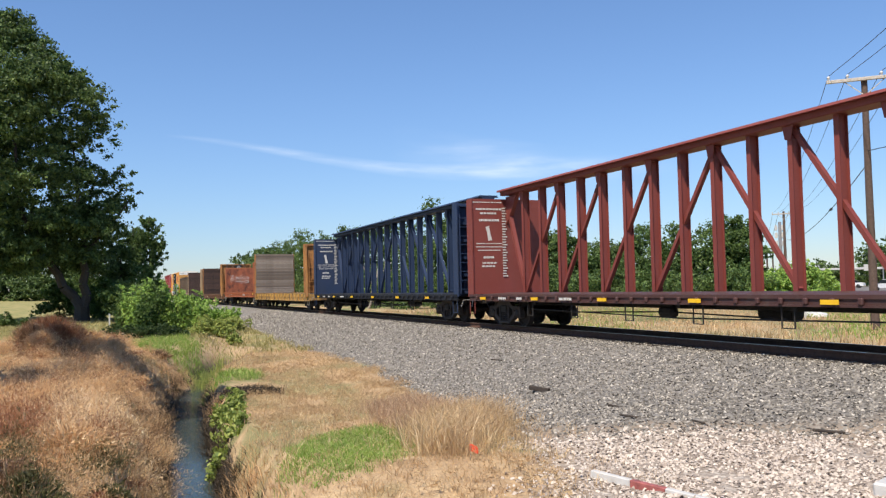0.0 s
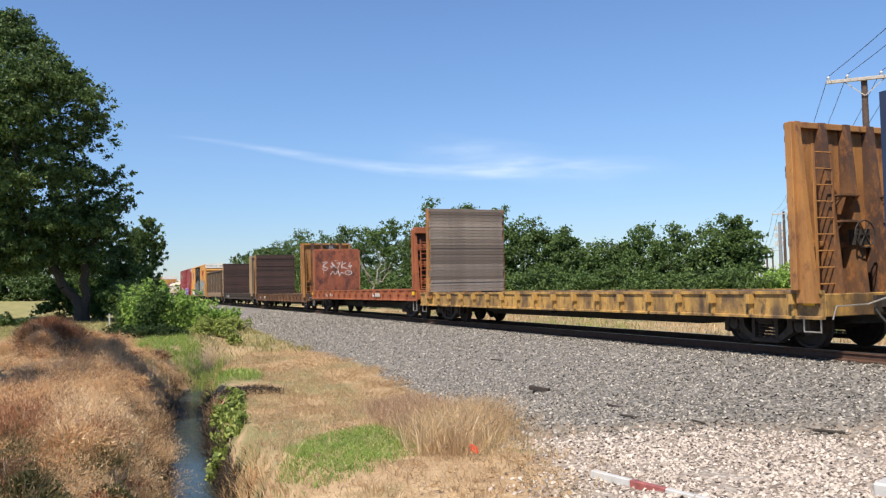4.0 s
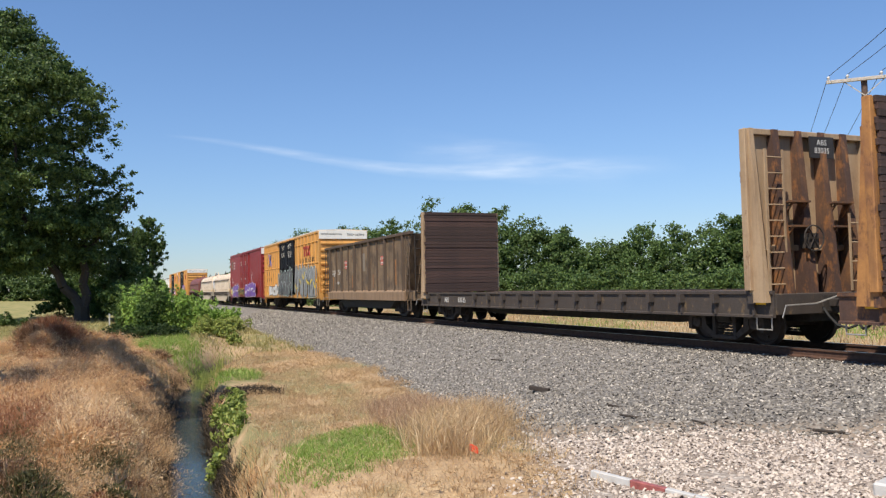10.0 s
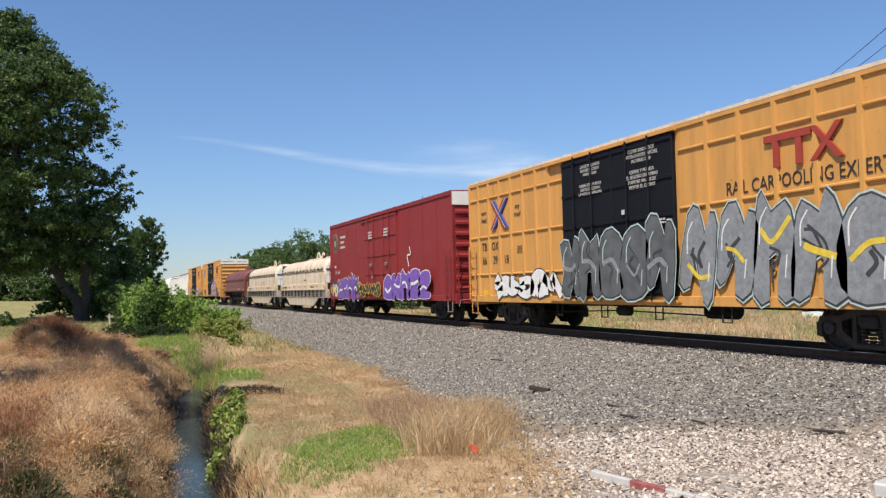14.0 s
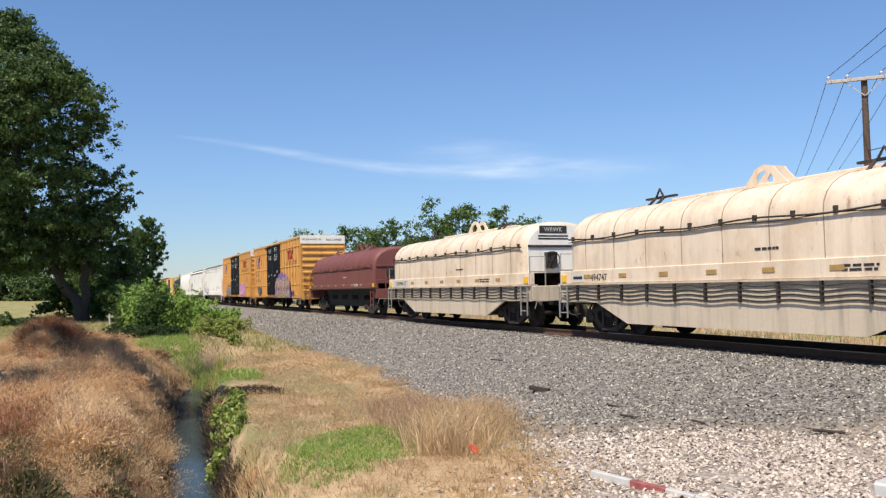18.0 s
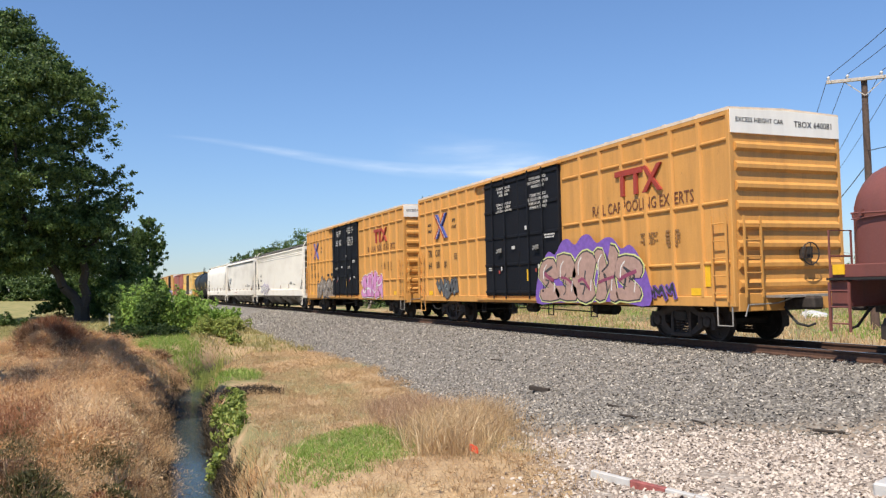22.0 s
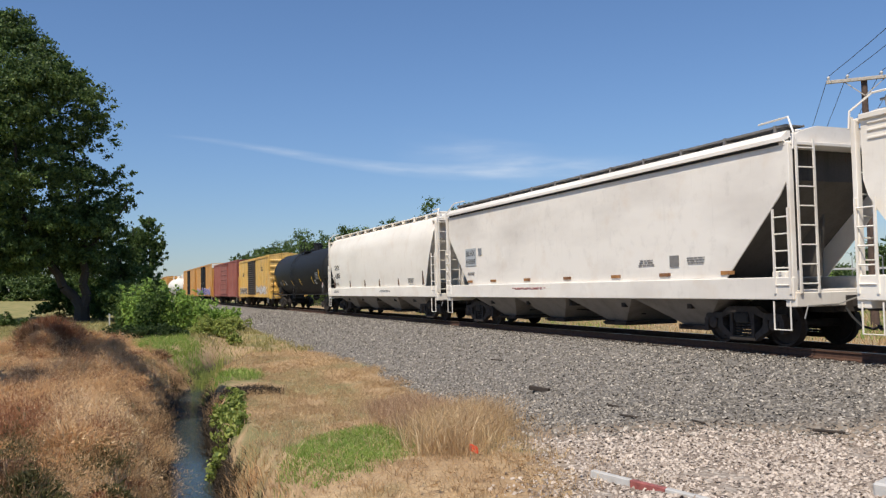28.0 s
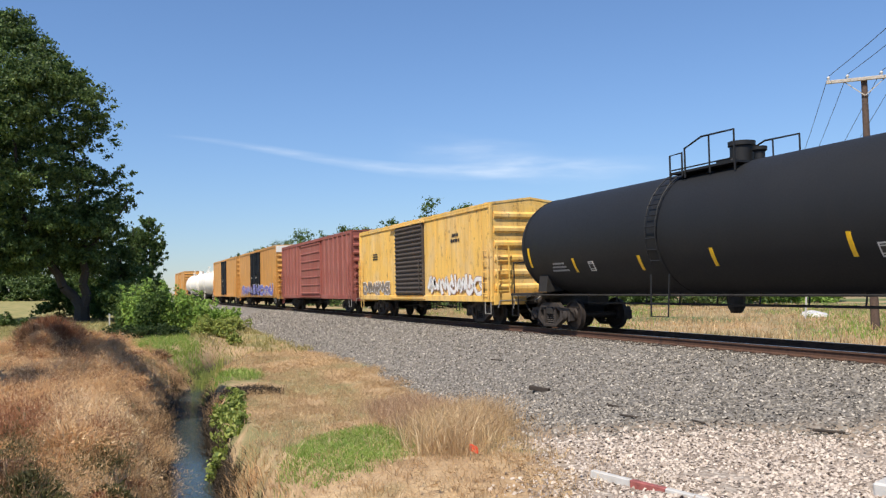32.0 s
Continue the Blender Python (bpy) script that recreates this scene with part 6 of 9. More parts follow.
# ---------------- tank cars
def tank_car(name, label, u0, u1, mat, radius=1.52, zc=2.56, white=False):
    car = wagon(name, label, u0, u1)
    h = (u1 - u0) / 2
    t = Mesh()
    prof = [(-h + 0.75 - 0.75 * math.cos(math.pi / 2 * k / 8), max(0.01, radius * math.sin(math.pi / 2 * k / 8))) for k in range(9)]
    full = prof + [(-0.02, radius), (0.02, radius)] + [(-x, r) for x, r in prof[::-1]]
    t.lathe(full, (0, 0, zc), "x", 40)
    part("tank_shell", t, mat, car, smooth=True)
    for x in (-0.85, -h + 0.8, h - 0.8):
        b = Mesh()
        b.lathe([(x - 0.03, radius - 0.01), (x - 0.03, radius + 0.012), (x + 0.03, radius + 0.012), (x + 0.03, radius - 0.01)], (0, 0, zc), "x", 40)
        part("weld_band", b, mat, car, smooth=True)
    lad = Mesh()
    for x in (-1.15, -0.75):
        pts = [(x, -(radius + 0.10) * math.sin(a), zc + (radius + 0.10) * math.cos(a)) for a in np.linspace(0.35, 2.05, 9)]
        lad.pipe(pts, 0.014, 5)
    for a in np.linspace(0.45, 2.0, 10):
        lad.rod((-1.15, -(radius + 0.10) * math.sin(a), zc + (radius + 0.10) * math.cos(a)), (-0.75, -(radius + 0.10) * math.sin(a), zc + (radius + 0.10) * math.cos(a)), 0.016, 5)
    part("side_ladder", lad, mat, car)
    lw = Mesh()
    lw.pipe([(-1.3, -1.35, zc - 1.0), (-1.25, -1.42, 0.55), (-0.6, -1.42, 0.55), (-0.6, -1.35, zc - 1.0)], 0.022, 5)
    lw.rod((-1.27, -1.42, 0.85), (-0.6, -1.42, 0.85), 0.016, 5)
    part("lower_step", lw, mat, car)
    # top platform with railing, manway and valves
    z = zc + radius
    pf = Mesh()
    pf.box(-0.95, 1.25, -0.95, 0.95, z - 0.12, z - 0.07)
    plat = part("platform", pf, mat, car)
    for sy in (-1, 1):
        r = Mesh()
        y = sy * 0.95
        r.pipe([(-0.95, y, z - 0.35), (-0.95, y, z + 0.34), (-0.5, y, z + 0.36), (-0.5, y, z - 0.2)], 0.025, 5)
        r.pipe([(-0.4, y, z - 0.25), (-0.4, y, z + 0.44), (0.2, y, z + 0.62), (1.25, y, z + 0.60), (1.25, y, z - 0.3)], 0.025, 5)
        r.rod((0.45, y, z + 0.61), (0.45, y, z - 0.25), 0.022, 5)
        r.rod((-0.95, y, z - 0.02), (1.25, y, z - 0.02), 0.018, 5)
        part("platform_rail", r, mat, plat)
    mw = Mesh()
    mw.lathe([(z - 0.1, 0.27), (z + 0.38, 0.27), (z + 0.40, 0.31), (z + 0.50, 0.31), (z + 0.52, 0.2)], (0.45, 0, 0), "z", 18)
    part("manway", mw, mat, plat, smooth=True)
    vv = Mesh()
    vv.lathe([(z - 0.1, 0.12), (z + 0.2, 0.12), (z + 0.24, 0.17), (z + 0.32, 0.17)], (0.90, 0.1, 0), "z", 12)
    vv.cbox(0.0, 0.55, -0.4, 0.4, z - 0.05, z + 0.12, 0.03)
    vv.rod((0.3, 0, z), (0.3, 0, z + 0.2), 0.16, 10)
    part("valve", vv, mat, plat, smooth=True)
    # running gear: stub sills, saddles, walkway
    for s in (-1, 1):
        m = Mesh()
        a, b = sorted((s * (h - 2.6), s * (h + 0.25)))
        m.cbox(a, b, -0.36, 0.36, 0.72, 1.12, 0.02)
        part("stub_sill", m, M_under, car)
        sd = Mesh()
        a, b = sorted((s * (h - 1.75), s * (h - 1.25)))
        arc = [(-1.3, 1.15), (1.3, 1.15)] + [(radius * 0.985 * math.sin(q), zc - radius * 0.985 * math.cos(q)) for q in np.linspace(0.95, -0.95, 9)]
        sd.prism(arc, a, b, "x")
        part("saddle", sd, M_under, car)
        pl = Mesh()
        a, b = sorted((s * (h - 1.1), s * (h + 0.3)))
        pl.cbox(a, b, -1.45, 1.45, 1.04, 1.12, 0.012)
        part("end_platform", pl, M_under, car)
        rl = Mesh()
        x = s * (h + 0.1)
        rl.pipe([(x, -1.42, 1.1), (x, -1.42, 2.1), (x - s * 0.9, -1.42, 2.1)], 0.022, 5)
        rl.pipe([(x, 1.42, 1.1), (x, 1.42, 2.1), (x, -1.42, 2.1)], 0.022, 5)
        part("end_railing", rl, mat, car)
        coupler(car, s * (h + 0.25), s)
        stirrup(car, mat, s * (h + 0.2), s * (h - 0.2), 0.4, -1.45, 1.05)
    wk = Mesh()
    wk.rod((-h + 1.2, -1.3, zc - radius + 0.02), (h - 1.2, -1.3, zc - radius + 0.02), 0.025, 6)
    wk.rod((-h + 1.2, -0.5, 0.82), (h - 1.2, -0.5, 0.82), 0.03, 6)
    for x in np.linspace(-h + 2.9, h - 2.9, 9):
        wk.rod((x, -0.5, 0.82), (x, -0.45, 1.1), 0.02, 5)
    part("brake_rigging", wk, M_under, car)
    ov = Mesh()
    ov.lathe([(0.62, 0.12), (0.75, 0.2), (1.1, 0.22)], (0.2, -0.1, 0), "z", 12)
    part("outlet", ov, M_under, car)
    def strip(x, z0, z1, wd, mt, nm):
        ring = []
        for q in np.linspace(z0, z1, 5):
            dy = -math.sqrt(max(0.01, (radius + 0.008) ** 2 - (q - zc) ** 2))
            ring.append([(x - wd / 2, dy, q), (x + wd / 2, dy, q), (x + wd / 2, dy + 0.02, q), (x - wd / 2, dy + 0.02, q)])
        part(nm, Mesh().loft(ring), mt, car)
    if not white:
        for x, a, b in ((-7.2, 1.9, 2.5), (-4.75, 1.7, 2.1), (-1.7, 1.68, 2.05), (0.95, 1.7, 2.1), (4.55, 1.75, 2.2), (6.6, 1.9, 2.6)):
            strip(x, a, b, 0.10, M_ylbl, "reflector")
        pc = Mesh()
        pc.prism([(h - 0.75, 1.45), (h - 0.58, 1.62), (h - 0.75, 1.79), (h - 0.92, 1.62)], -1.50, -1.49, "y")
        part("placard", pc, M_wlet, car)
        part("placard_mark", Mesh().prism([(h - 0.75, 1.62), (h - 0.66, 1.62), (h - 0.75, 1.75), (h - 0.84, 1.62)], -1.506, -1.501, "y"), M_redlogo, car)
        for k in range(5):
            strip(5.95, 2.02 + k * 0.09, 2.07 + k * 0.09, 0.75 - 0.1 * (k % 2), M_g_grey, "stencil")
        for x in (5.2, -3.9):
            strip(x, 1.72, 1.98, 0.24, M_wlet, "stencil")
            strip(x, 1.75, 1.95, 0.18, M_dlet, "stencil")
        for k in range(3):
            strip(-5.6, 1.75 + k * 0.1, 1.80 + k * 0.1, 0.9 - 0.15 * k, M_g_grey, "stencil")
    trucks(car, -(h - 1.55), h - 1.55)
    return car


# ---------------- the consist, front to rear
C6A, C6B = -6.97, -5.53
M_g_slate = plain("slate_spray_paint", (0.115, 0.12, 0.125), 0.6, 0, 0.35, 3)
M_g_aqua = plain("pale_aqua_spray_paint", (0.45, 0.58, 0.55), 0.6, 0, 0.2)
M_g_lime = plain("pale_lime_spray_paint", (0.62, 0.66, 0.25), 0.6, 0, 0.15)
M_g_pinkdk = plain("dark_rose_spray_paint", (0.28, 0.06, 0.12), 0.6, 0, 0.2)
M_g_taupe = plain("taupe_spray_paint", (0.27, 0.22, 0.18), 0.6, 0, 0.3, 3)


def consist():
    red = centre_beam("centre_beam_car", "oxide red centre-beam lumber car, empty, with lettered end bulkhead", -26.7, -4.4, M_redcb, M_redcb_dk)
    blue = centre_beam("centre_beam_car", "dark blue centre-beam lumber car, empty, dark dusty deck", -50.32, -28.2, M_blue, M_blue_sill)
    for car, mt in ((red, M_wlet), (blue, M_wlet)):
        bars(car, mt, block_text(-8.6, 0.95, 0.6, 1, 0.075, -1.556, 95) + block_text(-7.4, 0.95, 0.45, 1, 0.075, -1.556, 96) + block_text(-6.4, 0.95, 0.5, 1, 0.075, -1.556, 97) + block_text(-4.6, 0.95, 0.9, 1, 0.075, -1.556, 98))
    c3 = bulkhead_flat("bulkhead_flat_car", "worn yellow bulkhead flat car lined with grey planks", -72.55, -51.95, M_flatyel, M_ochre, M_ochre, M_wood_gy, M_wood_dk, 4.52, 4.35, inset_l=1.40)
    c4 = bulkhead_flat("bulkhead_flat_car", "rusty orange-red bulkhead flat car with sprayed steel bulkhead", -91.85, -73.05, M_orange, M_orange, M_orange, None, None, 3.84, 3.86, left_plate=M_orange_bk, deck=1.28, sill=0.80, rails=4, bw=1.43)
    # a thin white tag of loose strokes across the bulkhead plate
    fx = -(91.85 - 73.05) / 2 + 0.55 + 0.006
    tag = [[(0.02, 0.86), (0.22, 0.92), (0.06, 0.66), (0.22, 0.52), (0.12, 0.38), (0.05, 0.5), (0.14, 0.62)], [(0.36, 0.92), (0.40, 0.70), (0.31, 0.50)], [(0.30, 0.62), (0.48, 0.74)], [(0.33, 0.84), (0.48, 0.56)],
           [(0.50, 0.80), (0.62, 0.90), (0.56, 0.60), (0.53, 0.45)], [(0.70, 0.94), (0.66, 0.48)], [(0.82, 0.86), (0.66, 0.66), (0.88, 0.46)], [(0.96, 0.90), (0.90, 0.62), (1.0, 0.68), (0.93, 0.50)],
           [(0.30, 0.10), (0.38, 0.32), (0.46, 0.14), (0.54, 0.34), (0.60, 0.08), (0.66, 0.26), (0.74, 0.16)], [(0.55, 0.42), (0.60, 0.0)], [(0.88, 0.18), (0.94, 0.28), (0.86, 0.36), (0.78, 0.24), (0.86, 0.08), (1.0, 0.18), (0.96, 0.38)]]
    tag += [[(u, v), (u + 0.012, v + 0.012)] for u, v in ((0.42, 1.04), (0.47, 1.01), (0.52, 0.99), (0.08, 0.30), (0.07, 0.23), (0.06, 0.17))]
    for line in tag:
        st = Mesh()
        pts = smooth_line([(-1.05 + 2.0 * u, 2.18 + 1.0 * v) for u, v in line])
        st.pipe([(fx, y, z) for y, z in pts], 0.016, 4)
        part("spray_stroke", st, M_g_white, c4)
    lettering("KCS", 0.30, on_side(-5.70, 0.95, -1.514), M_wlet, "lettering", c4)
    lettering("06405", 0.30, on_side(-4.58, 0.95, -1.514), M_wlet, "lettering", c4)
    bars(c4, M_wlet, block_text(4.0, 1.05, 1.6, 1, 0.18, -1.565, 73))
    c5 = bulkhead_flat("bulkhead_flat_car", "rusty brown bulkhead flat car with dark plank bulkheads", -112.8, -93.6, M_flatbrn, M_ochre, M_ochre, M_wood_dk, M_wood_dk, 4.46, 4.43, deck=1.08, sill=0.56, plate_text="ABS\n83009", inset_l=0.97, bare=(-7.2, -5.3))
    part("paint_patch", Mesh().box(8.98, 9.14, -1.512, -1.494, 1.55, 2.4), paint("green_patch_paint", (0.03, 0.09, 0.045), 0.4, 0.2), c5)
    c6 = bulkhead_flat("bulkhead_flat_car", "dark grimy bulkhead flat car with dark plank bulkheads", -133.65, -114.35, M_flatdk, M_tanpost, M_tanpost, M_wood_dk, M_wood_dk, 4.43, 4.45, deck=1.12, sill=0.62, plate_text="ABS\n83035", inset_l=0.75, bare=(C6A, C6B))
    lettering("ABS", 0.27, on_side(C6A, 0.78, -1.514), M_wlet, "lettering", c6)
    lettering("83035", 0.27, on_side(C6B, 0.78, -1.514), M_wlet, "lettering", c6)
    lettering("ABS", 0.27, on_side(-7.2, 0.74, -1.514), M_wlet, "lettering", c5)
    lettering("83009", 0.27, on_side(-5.3, 0.74, -1.514), M_wlet, "lettering", c5)
    gondola("gondola_car", "brown weathered high-sided gondola car with steel posts", -149.4, -134.75, M_gond)
    a = big_yellow("box_car", "yellow high-cube box car with black doors and grey graffiti", -169.4, -151.0, 1, "66  39  18")
    graffiti(a, -7.2, -2.9, 0.98, 1.75, SIDE - 0.055, M_g_white, M_g_dkgrey, None, 5, 5, None, thick=0.34)
    throw_up(a, -2.6, 2.3, 0.98, 2.80, SIDE - 0.21, M_g_slate, M_g_aqua, M_g_dkgrey, M_g_grey, 5, 6, shine=M_g_aqua, dome=0.05)
    throw_up(a, 2.45, 8.95, 0.95, 2.95, SIDE - 0.062, M_g_grey, M_g_aqua, M_g_dkgrey, M_g_yel, 6, 7, shine=M_g_white, dome=0.05)
    cp = box_car("box_car", "dark red smooth-sided box car with purple graffiti", -188.98, -171.0, M_cp, 5.02, [(-2.0, 0.35), (0.35, 2.7)], [-7.4, -5.6, -3.8, 4.2, 5.8, 7.4], M_cp, style="smooth", end_top=M_white, corr=8)
    graffiti(cp, -9.0, -7.5, 0.9, 1.75, SIDE - 0.03, M_g_yel, M_g_white, M_g_teal, 3, 10, M_g_white, thick=0.2)
    throw_up(cp, -7.3, -3.4, 0.84, 2.08, SIDE - 0.03, M_g_purple, M_g_white, M_g_dkgrey, M_g_white, 4, 8)
    graffiti(cp, -3.2, 0.6, 0.95, 1.65, SIDE - 0.17, M_g_dkgrey, M_g_yel, None, 5, 9, M_g_yel, thick=0.22)
    throw_up(cp, 1.2, 6.9, 0.88, 2.1, SIDE - 0.17, M_g_purple, M_g_white, M_g_purple, M_g_white, 5, 18)
    part("spray_stroke", ribbon([(4.2, 2.3), (4.0, 2.75), (4.4, 2.8), (4.3, 3.1)], 0.07, SIDE - 0.03), M_g_white, cp)
    for rad, dy, mt in ((0.54, 0.0, M_tanpost), (0.49, 0.006, M_g_dkgrey), (0.40, 0.012, M_tanpost), (0.37, 0.018, M_g_dkgrey)):
        part("emblem", Mesh().lathe([(SIDE - 0.006 - dy, 0.0), (SIDE - 0.006 - dy, rad), (SIDE - dy, rad), (SIDE - dy, 0.0)], (-7.9, 0, 3.95), "y", 28), mt, cp)
    part("emblem", Mesh().prism([(-8.1, 4.1), (-7.7, 4.1), (-7.7, 3.85), (-7.9, 3.7), (-8.1, 3.85)], SIDE - 0.031, SIDE - 0.025, "y"), M_tanpost, cp)
    bars(cp, M_wlet, block_text(-6.4, 4.22, 1.3, 1, 0.13, SIDE - 0.004, 81) + block_text(-6.5, 3.94, 1.0, 1, 0.13, SIDE - 0.004, 82) + block_text(-6.45, 3.66, 1.1, 1, 0.13, SIDE - 0.004, 83) + [(-8.0, 2.62, 0.35, 0.14, SIDE - 0.004)])
    lettering("218  204", 0.26, on_side(-7.55, 2.2, SIDE - 0.004), M_wlet, "lettering", cp)
    bars(cp, M_wlet, block_text(-1.0, 4.1, 0.9, 3, 0.08, SIDE - 0.14, 31) + block_text(1.5, 4.1, 0.9, 3, 0.08, SIDE - 0.14, 32))
    coil_car("coil_car", "cream covered coil car with white hood ends", -203.7, -191.15, M_cream, M_creamend, M_cream_low, sign="494747")
    coil_car("coil_car", "cream covered coil car with rusty hood rail", -219.1, -206.4, M_cream, M_creamend, M_cream_low, sign="plain")
    coil_car("coil_car", "oxide brown covered coil car with dark underframe", -235.0, -222.15, M_brown, M_brown, M_brown, hood0=1.62, seam=2.5, top=3.47, belly=False)
    b = big_yellow("box_car", "yellow high-cube box car with mauve and purple graffiti", -256.1, -237.75, 2, "64  00  81")
    throw_up(b, 1.3, 6.1, 0.93, 2.30, SIDE - 0.17, M_g_mauve, M_g_lime, M_g_dkgrey, M_g_pinkdk, 5, 11, M_g_purple, M_g_white, 0.3)
    graffiti(b, 6.2, 7.3, 0.95, 1.35, SIDE - 0.06, M_g_dkgrey, M_g_purple, None, 3, 33, None, thick=0.16)
    graffiti(b, -7.2, -5.2, 0.95, 1.75, SIDE - 0.055, M_g_slate, M_g_dkgrey, None, 3, 12, M_g_aqua)
    c = big_yellow("box_car", "yellow high-cube box car with pink and grey graffiti", -276.5, -258.0, 3, "63  82  83")
    throw_up(c, 3.0, 6.3, 0.95, 2.15, SIDE - 0.06, M_g_pink, M_g_white, M_g_pinkdk, M_g_white, 4, 13, None, M_g_white)
    throw_up(c, -6.4, -2.3, 0.93, 2.0, SIDE - 0.06, M_g_taupe, M_g_dkgrey, M_g_dkgrey, None, 5, 14, None, M_g_white)
    bars(c, M_dlet, [(-3.95, 2.2, 0.5, 0.13, SIDE - 0.01), (-3.1, 2.22, 0.55, 0.14, SIDE - 0.01), (-6.4, 1.86, 0.4, 0.1, SIDE - 0.01)])
    h1 = hopper("covered_hopper", "white flat-sided covered hopper car with small graffiti", -296.0, -278.0, M_hop, 4.20, 4.44, low=M_hop2, rail_mat=M_under2, knee=3.0, cut=1.2)
    graffiti(h1, -6.4, -3.2, 1.0, 1.95, -1.56, M_g_white, M_g_purple, None, 5, 15, M_g_dkgrey, thick=0.24)
    yh = -1.5 + 0.044
    lettering("RLPE", 0.30, on_side(-7.0, 2.5, yh - 0.012), M_dlet, "lettering", h1)
    lettering("108230", 0.26, on_side(-7.0, 2.12, yh - 0.012), M_dlet, "lettering", h1)
    bars(h1, M_greylet, block_text(4.9, 1.95, 0.9, 3, 0.039, yh - 0.01, 41) + block_text(6.1, 1.8, 0.7, 2, 0.033, yh - 0.01, 42) + block_text(-7.0, 1.75, 0.8, 2, 0.033, yh - 0.01, 43))
    for z in (3.78, 3.92, 4.05):
        part("side_bead", Mesh().cbox(-8.7, 8.7, -1.475, -1.44, z - 0.02, z + 0.02, 0.008), M_hop, h1)
    for x in (1.2, 4.2):
        part("reflector", Mesh().box(x - 0.03, x + 0.03, yh - 0.02, yh, 1.5, 1.8), M_ochre, h1)
    h2 = hopper("covered_hopper", "grey-white smooth covered hopper car with grey streaks", -314.5, -297.4, M_hop2, 4.07, 4.40, curved=False, low=M_hop2, fascia=True, knee=3.2, cut=1.75, rail_mat=M_under2, curl=1.0)
    part("label_plate", Mesh().box(-6.85, -5.95, yh - 0.016, yh - 0.002, 2.1, 2.72), M_g_pale, h2)
    lettering("BLHX", 0.30, on_side(-6.4, 2.45, yh - 0.02), M_dlet, "lettering", h2)
    lettering("450009", 0.27, on_side(-6.4, 2.16, yh - 0.02), M_dlet, "lettering", h2)
    part("label_plate", Mesh().box(-5.75, -5.5, yh - 0.016, yh - 0.002, 2.45, 2.7), M_g_grey, h2)
    part("label_plate", Mesh().box(4.80, 5.12, yh - 0.016, yh - 0.002, 1.72, 1.98), M_greylet, h2)
    bars(h2, M_greylet, block_text(3.9, 1.9, 0.7, 3, 0.033, yh - 0.01, 51) + block_text(5.7, 1.9, 0.6, 3, 0.033, yh - 0.01, 52) + block_text(-6.4, 1.85, 0.7, 2, 0.033, yh - 0.01, 53))
    bars(h2, M_redlogo, block_text(-2.0, 1.28, 2.2, 2, 0.02, -1.545, 54))
    for x in (-6.5, -4.6, -2.2, 0.2, 2.6, 4.6, 6.7):
        part("reflector", Mesh().box(x - 0.2, x + 0.2, yh - 0.02, yh, 1.50, 1.58), M_ochre, h2)
    h3 = hopper("covered_hopper", "cream-white round-sided covered hopper car", -332.4, -315.55, M_hop, 4.12, 4.36, curved=True, low=M_under, rail_mat=M_hop, knee=3.9, cut=1.2)
    lettering("SHPX", 0.40, on_side(-6.42, 2.42, -1.555), M_dlet, "lettering", h3)
    lettering("42808", 0.40, on_side(-6.38, 1.98, -1.53), M_dlet, "lettering", h3)
    bars(h3, M_greylet, block_text(-6.7, 1.70, 0.9, 2, 0.039, -1.50, 61) + block_text(5.4, 1.75, 0.8, 4, 0.033, -1.50, 62) + block_text(-6.7, 1.26, 1.1, 2, 0.039, -1.545, 63) + block_text(2.0, 1.26, 1.6, 2, 0.033, -1.545, 64))
    for x in (-7.05, -4.0, -1.3, 1.05, 3.8, 6.9):
        part("reflector", Mesh().box(x - 0.035, x + 0.035, -1.51 if abs(x) < 6.8 else -1.53, -1.44, 1.48, 1.80 if abs(x) < 6.8 else 2.05), M_flatbrn, h3)
    tank_car("tank_car", "black tank car with yellow reflector stripes", -349.8, -333.25, M_tank)
    e1 = box_car("box_car", "golden yellow older box car with grey corrugated door", -366.7, -351.3, M_yel2, 4.22, [(-2.0, 1.4)], [-6.6, -5.5, -4.4, -3.3, 2.6, 3.7, 4.8, 5.9, 6.9], M_flatdk, style="smooth", corr=6, door_style="corrugated", PEAK=0.2)
    graffiti(e1, -7.2, -3.0, 1.0, 1.75, SIDE - 0.02, M_g_taupe, M_g_white, None, 6, 21, M_g_dkgrey, thick=0.22)
    graffiti(e1, 1.8, 7.0, 1.0, 1.85, SIDE - 0.02, M_g_white, M_g_mauve, None, 7, 22, M_g_taupe, thick=0.22)
    bars(e1, M_dlet, block_text(4.6, 3.3, 0.9, 2, 0.12, SIDE - 0.006, 91) + block_text(-5.2, 3.0, 0.8, 3, 0.07, SIDE - 0.006, 92))
    box_car("box_car", "faded red ribbed box car with plain door", -386.6, -368.3, M_redbox, 4.5, [(-2.6, 2.6)], [-8.2, -7.2, -6.2, -5.2, -4.2, -3.2, 3.4, 4.4, 5.4, 6.4, 7.4, 8.3], M_redbox, style="vee", corr=8, door_style="panel")
    d = box_car("box_car", "yellow box car with black door and coloured graffiti", -407.4, -389.0, M_yel, 4.85, [(-2.4, 0.0), (0.0, 2.2)], [-8, -6.8, -5.6, -4.4, -3.2, 3.2, 4.4, 5.6, 6.8, 8], M_black_door, style="smooth", end_top=M_white)
    graffiti(d, -7, 8.5, 0.95, 1.9, SIDE - 0.13, M_g_blue, M_g_white, None, 8, 16, M_g_pink)
    box_car("box_car", "yellow box car with black door", -427.8, -409.6, M_yel, 4.85, [(-1.8, 1.8)], [-8, -6.8, -5.6, -4.4, -3.2, 3.2, 4.4, 5.6, 6.8, 8], M_black_door, style="smooth")
